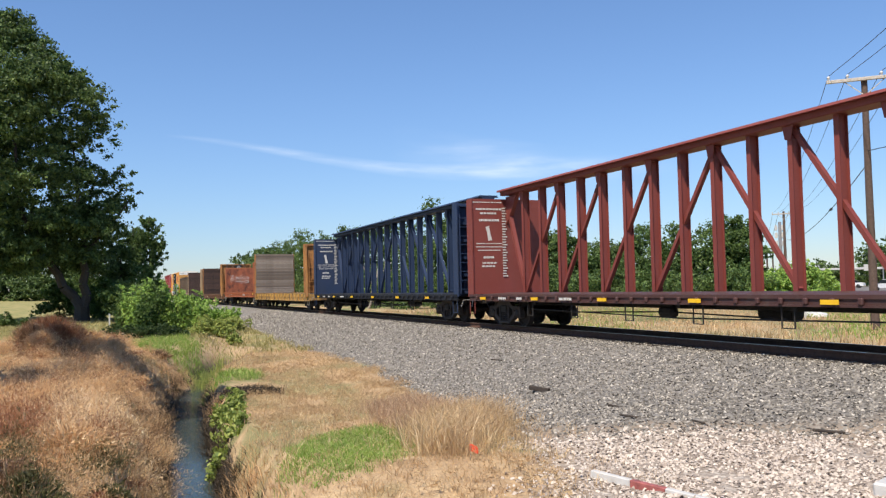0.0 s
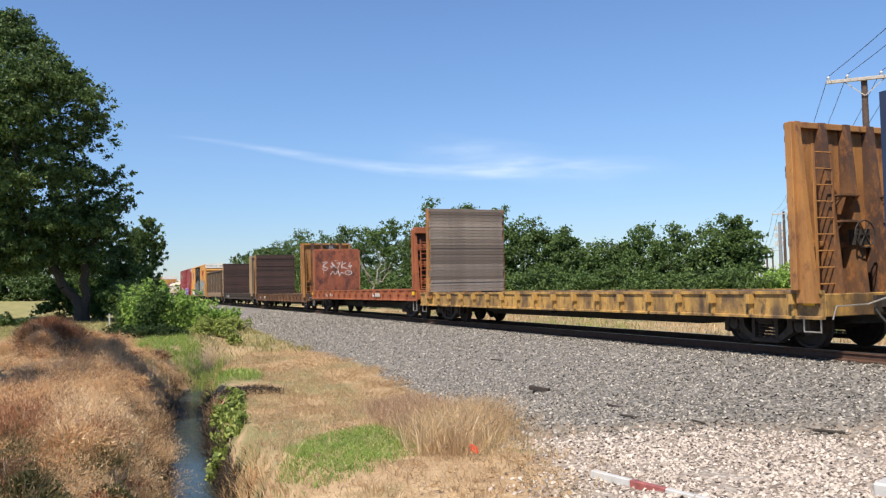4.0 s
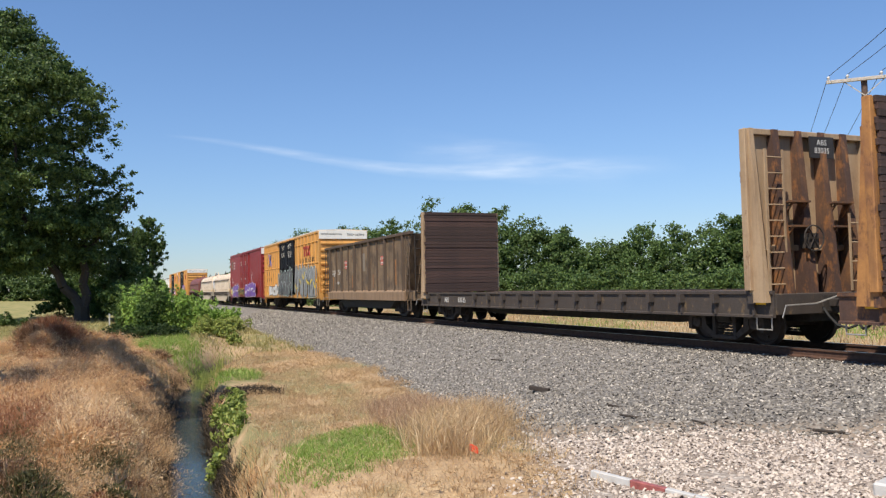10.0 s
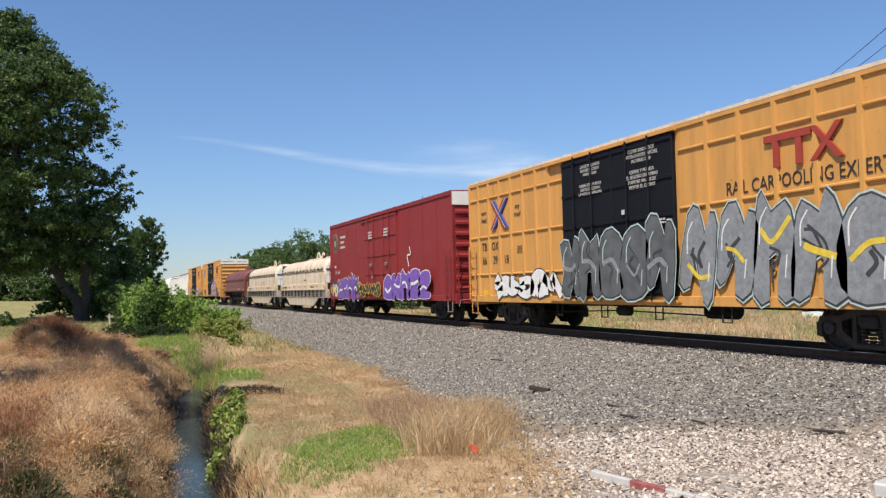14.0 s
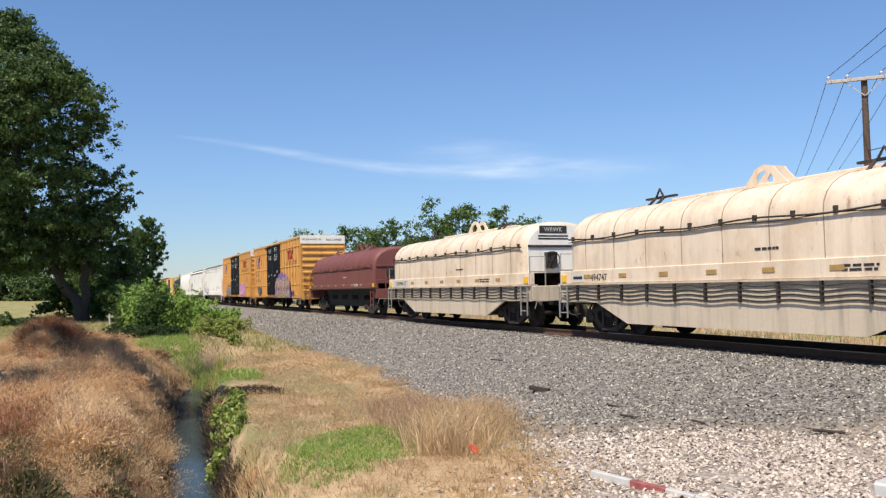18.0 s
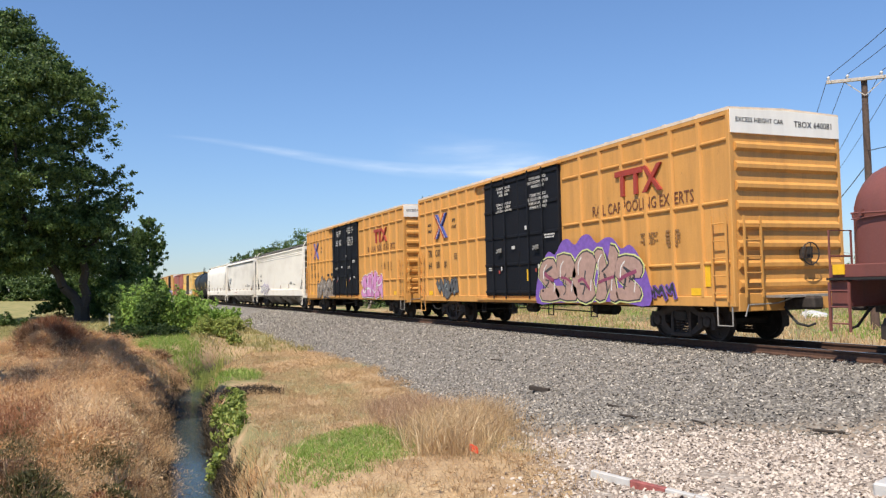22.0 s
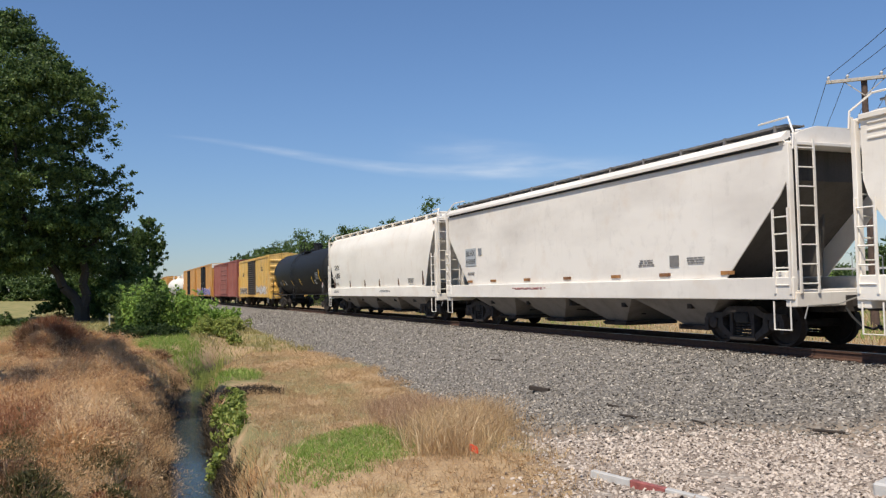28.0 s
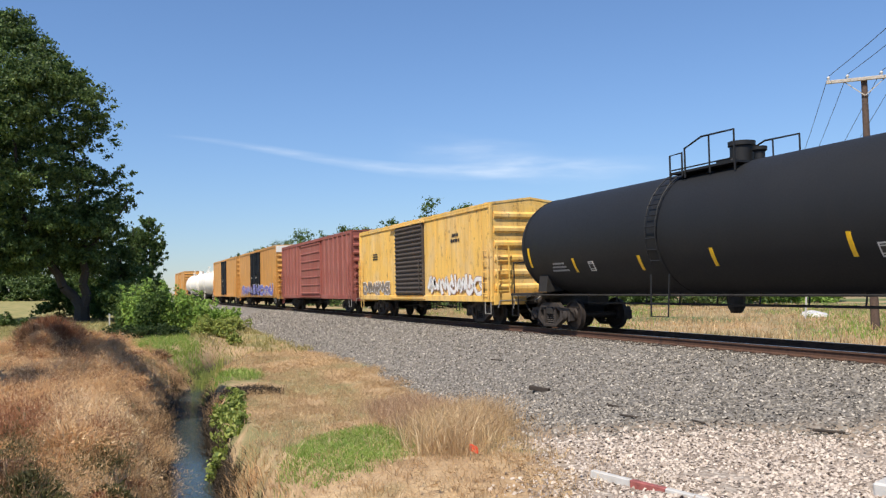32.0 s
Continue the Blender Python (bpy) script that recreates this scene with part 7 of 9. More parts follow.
    tank_car("tank_car", "dusty white tank car with top railing", -446.5, -429.6, M_hop, white=True)
    tank_car("tank_car", "dusty white tank car with top railing", -465.5, -448.4, M_hop, white=True)
    box_car("box_car", "plain yellow box car with yellow door", -486.0, -467.6, M_yel, 4.85, [(-1.8, 1.8)], [-8, -6.8, -5.6, -4.4, -3.2, 3.2, 4.4, 5.6, 6.8, 8], M_yel, style="smooth")


consist()


# ---------------------------------------------------------------- plants
def np_mesh(name, V, F):
    """A mesh from arrays: vertices n x 3 and faces m x k."""
    V, F = np.asarray(V, dtype=np.float32), np.asarray(F, dtype=np.int32)
    me = bpy.data.meshes.new(name)
    me.vertices.add(len(V))
    me.vertices.foreach_set("co", V.ravel())
    me.loops.add(F.size)
    me.loops.foreach_set("vertex_index", F.ravel())
    me.polygons.add(len(F))
    me.polygons.foreach_set("loop_start", np.arange(0, F.size, F.shape[1], dtype=np.int32))
    me.update(calc_edges=True)
    return me


def leaf_material(name, dark, light, tip=None, patchy=0.5, alt=None):
    k = Nodes(name)
    r = k.island()
    c = k.mix(r, dark, light)
    if tip:
        c = k.mix(k.ramp(r, 0.86, 0.97), c, tip)
    big = k.noise(0.45, 3)
    c = k.mix(k.ramp(big, 0.35, 0.7, 0, patchy), c, tuple(x * 0.6 for x in dark))
    if alt:
        c = k.mix(k.ramp(k.noise(0.9, 5), 0.42, 0.62, 0, 0.75), c, alt)
    out = k.n["Material Output"]
    tr = k.n.new("ShaderNodeBsdfTranslucent")
    k.l.new(c, tr.inputs["Color"])
    mx = k.n.new("ShaderNodeMixShader")
    mx.inputs[0].default_value = 0.34
    mat = k.done(c, 0.6)
    k.l.new(k.b.outputs[0], mx.inputs[1])
    k.l.new(tr.outputs[0], mx.inputs[2])
    k.l.new(mx.outputs[0], out.inputs[0])
    return mat


M_leaf = leaf_material("tree_leaves", (0.04, 0.085, 0.022), (0.19, 0.29, 0.075), None, 0.4)
M_leaf_dk = leaf_material("dark_tree_leaves", (0.03, 0.066, 0.018), (0.155, 0.24, 0.062), (0.23, 0.31, 0.085), 0.4)
M_leaf_lt = leaf_material("light_green_leaves", (0.15, 0.28, 0.05), (0.44, 0.60, 0.14), None, 0.2)
M_leaf_mid = leaf_material("mid_green_leaves", (0.05, 0.11, 0.022), (0.16, 0.25, 0.05))
M_lawn = leaf_material("yellow_olive_lawn", (0.26, 0.24, 0.085), (0.52, 0.45, 0.20), None, 0.3)
M_vine = leaf_material("vine_leaves", (0.10, 0.17, 0.03), (0.42, 0.47, 0.11), None, 0.3)
M_straw = leaf_material("straw_grass", (0.42, 0.285, 0.15), (0.80, 0.59, 0.335), (0.87, 0.72, 0.48), 0.25, (0.46, 0.30, 0.165))
M_tan = leaf_material("tan_dry_grass", (0.54, 0.31, 0.15), (0.87, 0.60, 0.325), (0.86, 0.70, 0.47), 0.25, (0.58, 0.365, 0.185))
M_pale = leaf_material("pale_dry_weeds", (0.64, 0.43, 0.23), (0.92, 0.69, 0.42), (0.93, 0.79, 0.57), 0.1)
M_brownbr = leaf_material("brown_brush", (0.17, 0.09, 0.046), (0.46, 0.275, 0.15), (0.6, 0.42, 0.26))
M_rust = leaf_material("rust_red_weeds", (0.19, 0.07, 0.032), (0.52, 0.24, 0.115), (0.5, 0.33, 0.2))
M_redbr = leaf_material("reddish_grass", (0.30, 0.18, 0.105), (0.66, 0.45, 0.29), (0.80, 0.63, 0.42), 0.3)
M_green = leaf_material("green_grass_blades", (0.15, 0.25, 0.035), (0.36, 0.49, 0.11), (0.65, 0.54, 0.27), 0.25)
M_bark = plain("grey_brown_bark", (0.06, 0.048, 0.038), 0.95, 0, 0.5, 22, 0.5)
M_dead = plain("bleached_dead_wood", (0.30, 0.26, 0.21), 0.9, 0, 0.3, 18, 0.3)


def leaves(rng, centres, radii, per, size, flat=0.75, hang=0.15, broad=0.36):
    """Folded leaf sprays round clump centres: two triangles each."""
    n = int(sum(per))
    idx = np.repeat(np.arange(len(centres)), per)
    d = rng.normal(size=(n, 3))
    d /= np.linalg.norm(d, axis=1)[:, None]
    r = np.clip(np.abs(rng.normal(0, 0.55, n)) + 0.12, 0, 1.35)
    p = centres[idx] + d * (r * radii[idx])[:, None] * np.array([1, 1, flat])
    a = rng.normal(size=(n, 3))
    a[:, 2] -= hang * 2
    a /= np.linalg.norm(a, axis=1)[:, None]
    b = np.cross(a, rng.normal(size=(n, 3)))
    b /= np.linalg.norm(b, axis=1)[:, None] + 1e-9
    c = np.cross(a, b)
    s = size * rng.uniform(0.55, 1.35, n)[:, None]
    v0, v2 = p - a * s * 0.6, p + a * s * 0.6
    v1 = p + b * s * broad + c * s * 0.12
    v3 = p - b * s * broad + c * s * 0.12
    V = np.stack([v0, v1, v2, v3], 1).reshape(-1, 3)
    k = np.arange(n) * 4
    F = np.concatenate([np.stack([k, k + 1, k + 2], 1), np.stack([k, k + 2, k + 3], 1)])
    return V, F


def limb(m, p, q, r0, r1, rng, bends=4, wob=0.12):
    p, q = Vector(p), Vector(q)
    pts = [p.lerp(q, t) + Vector(rng.normal(size=3)) * wob * (q - p).length * (0.4 if 0 < t < 1 else 0) for t in np.linspace(0, 1, bends + 1)]
    for k in range(bends):
        m.rod(pts[k], pts[k + 1], r0 + (r1 - r0) * k / bends, 7, r0 + (r1 - r0) * (k + 1) / bends)
    return pts


def sprays(rng, cen, rad, count, flat=0.6):
    """Splits each clump into smaller flattened sprays, with gaps between them."""
    c, r = np.repeat(cen, count, axis=0), np.repeat(rad, count)
    d = rng.normal(size=(len(c), 3))
    d /= np.linalg.norm(d, axis=1)[:, None]
    c = c + d * (r * rng.uniform(0.45, 1.0, len(c)))[:, None] * np.array([1, 1, flat])
    return c, r * rng.uniform(0.36, 0.68, len(c))


def tree(label, x, y, h, r, seed, mat, leaf=0.4, n=5000, trunk=None, base=0.22, shape=1.0, offset=(0, 0), clumps=60, name="tree"):
    """A tapered trunk with limbs and a crown of leaf clumps with gaps; base: where the crown begins, as a share of h."""
    rng = np.random.default_rng(seed)
    z0 = height(x, y)
    t = thing(name, label, "tree", pose(x, y, z0 - 0.1))
    zc, hv = h * (1 + base) / 2, h * (1 - base) / 2
    cen = []
    while len(cen) < clumps:
        d = rng.normal(size=3)
        d /= np.linalg.norm(d)
        k = rng.uniform(0.25, 1.0) ** 0.45
        w = 1.0 - 0.35 * max(0, d[2]) * shape
        c = np.array([offset[0] + d[0] * r * k * w, offset[1] + d[1] * r * k * w, zc + d[2] * hv * k * 0.93])
        cen.append(c + rng.normal(size=3) * r * 0.08)
    cen = np.array(cen)
    rad = r * rng.uniform(0.20, 0.42, clumps) * (1.2 if clumps < 40 else 1.0)
    spray, size = sprays(rng, cen, rad, 6)
    per = np.maximum(3, (n * 1.3 * size ** 2 / np.sum(size ** 2))).astype(int)
    V, F = leaves(rng, spray, size, per, leaf * 0.82, 0.7)
    crown = part("crown", np_mesh("crown", V, F), mat, t)
    tr = trunk or max(0.10, h * 0.018)
    m = Mesh()
    fork = Vector((offset[0] * 0.12, offset[1] * 0.12, h * base * 1.15))
    limb(m, (0, 0, -0.1), fork, tr * 1.15, tr * 0.8, rng, 4, 0.03)
    m.rod((0, 0, -0.2), (0, 0, 0.35), tr * 1.5, 9, tr * 1.12)
    part("trunk", m, M_bark, t)
    for k in range(7 if h > 8 else 4):
        c = cen[rng.integers(0, clumps)]
        b = Mesh()
        limb(b, fork - Vector((0, 0, rng.uniform(0, 0.3) * h * base)), Vector(c), tr * 0.55, tr * 0.10, rng, 5, 0.07)
        part("limb", b, M_bark, t)
    return t


def bush(label, x, y, h, r, seed, mat, leaf=0.2, n=1800, clumps=22, name="bush", lump=0.30):
    rng = np.random.default_rng(seed)
    z0 = height(x, y)
    t = thing(name, label, "bush", pose(x, y, z0 - 0.03))
    cen = np.stack([rng.normal(0, 0.45, clumps) * r, rng.normal(0, 0.45, clumps) * r, rng.uniform(0.12, 0.8, clumps) * h], 1)
    cen[:, 2] *= 1.0 - 0.35 * np.clip(np.hypot(cen[:, 0], cen[:, 1]) / r, 0, 1)
    rad = np.full(clumps, min(r, h) * lump) * rng.uniform(0.7, 1.35, clumps)
    spray, size = sprays(rng, cen, rad, 4, 0.9)
    V, F = leaves(rng, spray, size, np.full(len(spray), n // len(spray)), leaf)
    part("foliage", np_mesh("foliage", V, F), mat, t)
    m = Mesh()
    for k in range(6):
        limb(m, (rng.normal() * 0.08, rng.normal() * 0.08, -0.05), cen[k], 0.035, 0.012, rng, 3, 0.08)
    part("stems", m, M_bark, t)
    return t


M_olive = leaf_material("olive_dead_weeds", (0.05, 0.052, 0.018), (0.16, 0.15, 0.05), (0.36, 0.27, 0.14))
M_leaf_deep = leaf_material("deep_green_leaves", (0.022, 0.05, 0.014), (0.08, 0.135, 0.03))
M_weed = leaf_material("yellow_green_weeds", (0.18, 0.25, 0.05), (0.48, 0.52, 0.15), None, 0.2)


def sapling(label, x, y, h, r, seed, mat):
    """Upright stems that fan out, with arching leafy shoots up their length."""
    rng = np.random.default_rng(seed)
    t = thing("bush", label, "bush", pose(x, y, height(x, y) - 0.05))
    cen, rad = [], []
    m = Mesh()
    for k in range(9):
        a = rng.uniform(0, 6.283)
        top = Vector((math.cos(a) * r * rng.uniform(0.1, 1.0), math.sin(a) * r * rng.uniform(0.1, 1.0), h * rng.uniform(0.6, 1.0)))
        pts = limb(m, (rng.normal() * 0.12, rng.normal() * 0.12, -0.05), top, 0.022, 0.006, rng, 5, 0.05)
        for q in np.linspace(0.16, 1.0, 12):
            p = pts[0].lerp(top, q)
            for _ in range(3):
                b = rng.uniform(0, 6.283)
                out = rng.uniform(0.08, 0.42) * (1.15 - 0.75 * q)
                cen.append((p.x + math.cos(b) * out, p.y + math.sin(b) * out, p.z + rng.uniform(-0.05, 0.16)))
                rad.append(rng.uniform(0.07, 0.15))
    cen, rad = np.array(cen), np.array(rad)
    V, F = leaves(rng, cen, rad, np.full(len(cen), 15), 0.10, 0.7, 0.25, 0.28)
    part("foliage", np_mesh("foliage", V, F), mat, t)
    part("stems", m, M_bark, t)


def upright_tree(label, x, y, h, r, seed):
    """A narrow tree: boughs sweep up from a straight stem and end in pointed shoots."""
    rng = np.random.default_rng(seed)
    t = thing("tree", label, "tree", pose(x, y, height(x, y) - 0.1))
    m = Mesh()
    limb(m, (0, 0, -0.2), (0, 0, h * 0.92), 0.14, 0.03, rng, 6, 0.01)
    part("trunk", m, M_bark, t)
    cen, rad = [], []
    b = Mesh()
    for k in range(64):
        z = h * rng.uniform(0.08, 0.86)
        a = rng.uniform(0, 6.283)
        w = r * math.sin(math.pi * min(1.0, 0.28 + 0.72 * z / h)) ** 0.7 * rng.uniform(0.6, 1.1)
        tip = Vector((math.cos(a) * w, math.sin(a) * w, min(h, z + w * rng.uniform(0.5, 1.1))))
        limb(b, (0, 0, z), tip, 0.03, 0.008, rng, 3, 0.04)
        for q in np.linspace(0.3, 1.08, 8):
            cen.append(np.array((0, 0, z)) * (1 - q) + np.array(tip) * q + rng.normal(size=3) * 0.12)
            rad.append(rng.uniform(0.2, 0.42) * (1.25 - 0.7 * q))
    part("limb", b, M_bark, t)
    cen, rad = np.array(cen), np.array(rad)
    V, F = leaves(rng, cen, rad, np.full(len(cen), 32), 0.17, 0.85, -0.2, 0.26)
    part("crown", np_mesh("crown", V, F), M_leaf, t)


def big_tree():
    """Forked leaning trunk, layered crown that slopes down towards the track."""
    rng = np.random.default_rng(3)
    x, y = -66.0, -1.6
    t = thing("tree", "large old shade tree with dense dark green crown", "tree", pose(x, y, height(x, y) - 0.1))
    # right and left outline of the crown by height, across the view
    hz = [4.2, 5.8, 7.5, 9.5, 10.8, 12.0, 13.2, 14.6, 16.0, 17.3, 18.4, 20.0, 21.4, 22.4]
    right = [1.2, 2.4, 3.2, 4.1, 3.5, 1.5, 0.7, 1.8, 2.9, 1.4, -0.3, -2.1, -3.5, -4.2]
    left = [-8.5, -10.5, -11.5, -12.0, -12.5, -12.5, -12.0, -11.5, -11.0, -10.0, -9.0, -7.5, -6.0, -4.4]
    cen, rad = [], []
    for k in range(330):
        z = 4.4 + 17.8 * rng.uniform(0, 1) ** 1.15
        yr, yl = np.interp(z, hz, right), np.interp(z, hz, left)
        a = rng.uniform(0, 6.283)
        q = rng.uniform(0.35, 1.0) ** 0.4
        big = rng.uniform(0.8, 1.55) * (0.75 if z > 19.5 else 1.0)
        mid, half = (yr + yl) / 2, max(0.25, (yr - yl) / 2 - big * 0.45)
        depth = max(0.5, min(6.5, half * 1.05))
        bough = np.array((np.interp(z, [4, 8, 12, 20], [-3.4, -2.2, 1.0, 1.0]) + math.cos(a) * depth * q, mid + math.sin(a) * half * q, z))
        out = np.array((math.cos(a), math.sin(a), -0.25))
        # each bough is a tilted shelf of sprays that thins out to its tip
        for _ in range(15):
            d = rng.normal(size=3) * np.array((0.62, 0.62, 0.26)) * big
            tip = max(0.0, d @ out)
            cen.append(bough + d - np.array((0, 0, 0.16 * tip)))
            rad.append(big * rng.uniform(0.26, 0.52))
    for _ in range(150):
        z = rng.uniform(5.0, 18.0)
        a = rng.uniform(0, 6.283)
        q = rng.uniform(0.0, 0.75)
        cen.append((-0.6 + math.cos(a) * 4.2 * q, -4.6 + math.sin(a) * 5.5 * q, z))
        rad.append(rng.uniform(0.9, 1.5))
    for _ in range(90):
        cen.append((rng.uniform(-4.5, 2.5), rng.uniform(-10.5, 1.6), rng.uniform(4.6, 7.6)))
        rad.append(rng.uniform(0.7, 1.3))
    cen, rad = np.array(cen), np.array(rad)
    per = np.maximum(6, 235000 * rad ** 1.7 / np.sum(rad ** 1.7)).astype(int)
    V, F = leaves(rng, cen, rad, per, 0.185, 0.6)
    part("crown", np_mesh("crown", V, F), M_leaf_dk, t)
    m = Mesh()
    limb(m, (0, 0, -0.3), (0.1, 0.0, 1.3), 0.62, 0.50, rng, 3, 0.01)
    part("trunk", m, M_bark, t, smooth=True)
    for k, (p, q, r0, r1) in enumerate([((0.1, 0.02, 1.1), (0.2, -2.6, 5.2), 0.40, 0.24), ((0.1, 0.05, 1.1), (0.0, 0.25, 5.6), 0.36, 0.22), ((0.2, -2.6, 5.1), (0.6, -5.6, 12), 0.24, 0.08),
                                       ((0.0, 0.25, 5.4), (-0.6, -0.6, 13), 0.22, 0.07), ((0.2, -2.6, 5.1), (-1.5, -7.5, 9), 0.18, 0.05), ((0.0, 0.25, 5.3), (1.2, 3.2, 9), 0.15, 0.04), ((0.3, -3.2, 6.5), (0.5, -4.8, 19), 0.18, 0.04)]):
        b = Mesh()
        limb(b, p, q, r0, r1, rng, 5, 0.05)
        part("limb", b, M_bark, t, smooth=True)


def dry_bush(x, y, h, r, n, seed, mat, label, name="dry_bush"):
    """A rounded heap of fine twigs and stalks."""
    rng = np.random.default_rng(seed)
    z = height(x, y)
    a = rng.uniform(0, 6.283, n)
    e = rng.uniform(0.0, 1.0, n) ** 0.7
    d = np.column_stack([np.cos(a) * e, np.sin(a) * e, np.sqrt(np.maximum(0, 1 - e * e)) * 0.9 + 0.1])
    k = rng.uniform(0.55, 1.05, n)[:, None]
    tip = d * np.array([r, r, h]) * k
    base = tip * rng.uniform(0.25, 0.75, n)[:, None] + rng.normal(0, 0.03, (n, 3))
    tip = tip + rng.normal(0, 0.06, (n, 3)) * np.array([1, 1, 0.6])
    s = np.cross(tip - base, rng.normal(size=(n, 3)))
    s /= np.linalg.norm(s, axis=1)[:, None] + 1e-9
    s *= rng.uniform(0.003, 0.008, n)[:, None]
    mid = (base + tip) / 2 + rng.normal(0, 0.03, (n, 3))
    V = np.stack([base - s, base + s, mid + s, mid - s, tip], 1).reshape(-1, 3)
    q = np.arange(n) * 5
    F = np.concatenate([np.stack([q, q + 1, q + 2], 1), np.stack([q, q + 2, q + 3], 1), np.stack([q + 3, q + 2, q + 4], 1)])
    # small dry leaves and seed heads over the twigs
    lumps = 26
    c = rng.normal(size=(lumps, 3))
    c /= np.linalg.norm(c, axis=1)[:, None]
    c[:, 2] = np.abs(c[:, 2])
    c *= np.array([r, r, h]) * rng.uniform(0.35, 0.95, (lumps, 1))
    LV, LF = leaves(rng, c, rng.uniform(0.16, 0.32, lumps) * r * 1.25, np.full(lumps, int(n / 15)), 0.042, 0.85, -0.1, 0.17)
    V, F = np.concatenate([V, LV]), np.concatenate([F, LF + len(V)])
    ob = part(name, np_mesh(name, V, F), mat)
    ob.matrix_basis = pose(x, y, z - 0.03)
    return tagged(ob, label, "bush", "dry bushes on the bank")


M_dark_stalk = leaf_material("dark_stalks", (0.025, 0.02, 0.014), (0.12, 0.085, 0.05))
TAN_B = (M_tan, "tan dry twiggy bush on the creek bank")
STRAW_B = (M_straw, "pale straw-coloured bush on the creek bank")
BROWN_B = (M_brownbr, "brown dead bush on the creek bank")
RUST_B = (M_rust, "reddish brown dead bush on the creek bank")
GREEN_B = (M_olive, "olive half-dead weedy bush among dry brush")


def dry_bushes():
    rng = random.Random(77)
    # the tall brush on the mound
    for k, (x, y, h, r, kind) in enumerate([(-28.5, -2.0, 0.95, 0.7, RUST_B), (-27.4, -1.5, 1.0, 0.75, RUST_B), (-26.6, -2.0, 0.8, 0.65, BROWN_B), (-26.0, -1.2, 0.8, 0.7, RUST_B), (-27.8, -0.9, 0.8, 0.65, BROWN_B), (-29.2, -1.2, 0.8, 0.7, TAN_B),
                                            (-25.0, -1.6, 0.7, 0.6, TAN_B), (-28.6, -0.3, 0.55, 0.6, TAN_B), (-26.2, -0.4, 0.5, 0.55, TAN_B), (-30.5, -0.6, 0.6, 0.6, RUST_B), (-24.2, -0.9, 0.5, 0.5, BROWN_B), (-31.2, 0.2, 0.5, 0.5, RUST_B),
                                            (-8.0, -0.62, 0.5, 0.35, GREEN_B), (-8.3, -0.78, 0.55, 0.4, BROWN_B), (-7.6, -0.5, 0.4, 0.3, GREEN_B), (-8.2, 0.03, 0.45, 0.3, GREEN_B), (-8.6, 0.12, 0.45, 0.3, BROWN_B), (-7.8, -0.08, 0.4, 0.22, RUST_B)]):
        dry_bush(x, y, h, r, int(1500 * r / 0.5), 500 + k, *kind)
    done = 0
    while done < 16:
        x = -9.0 - 23 * rng.random() ** 1.3
        y = rng.uniform(-0.13 * abs(x) - 1.4, creek_y(x) - 0.85)
        if y > creek_y(x) - 0.85:
            continue
        kind = rng.choice([TAN_B, TAN_B, TAN_B, TAN_B, STRAW_B, STRAW_B, BROWN_B])
        if x > -11.8:
            kind = rng.choice([BROWN_B, TAN_B, TAN_B, TAN_B, TAN_B])
        r = rng.uniform(0.35, 0.7)
        dry_bush(x, y, r * rng.uniform(0.6, 0.9), r, int(1100 * r / 0.5), 300 + done, *kind)
        done += 1


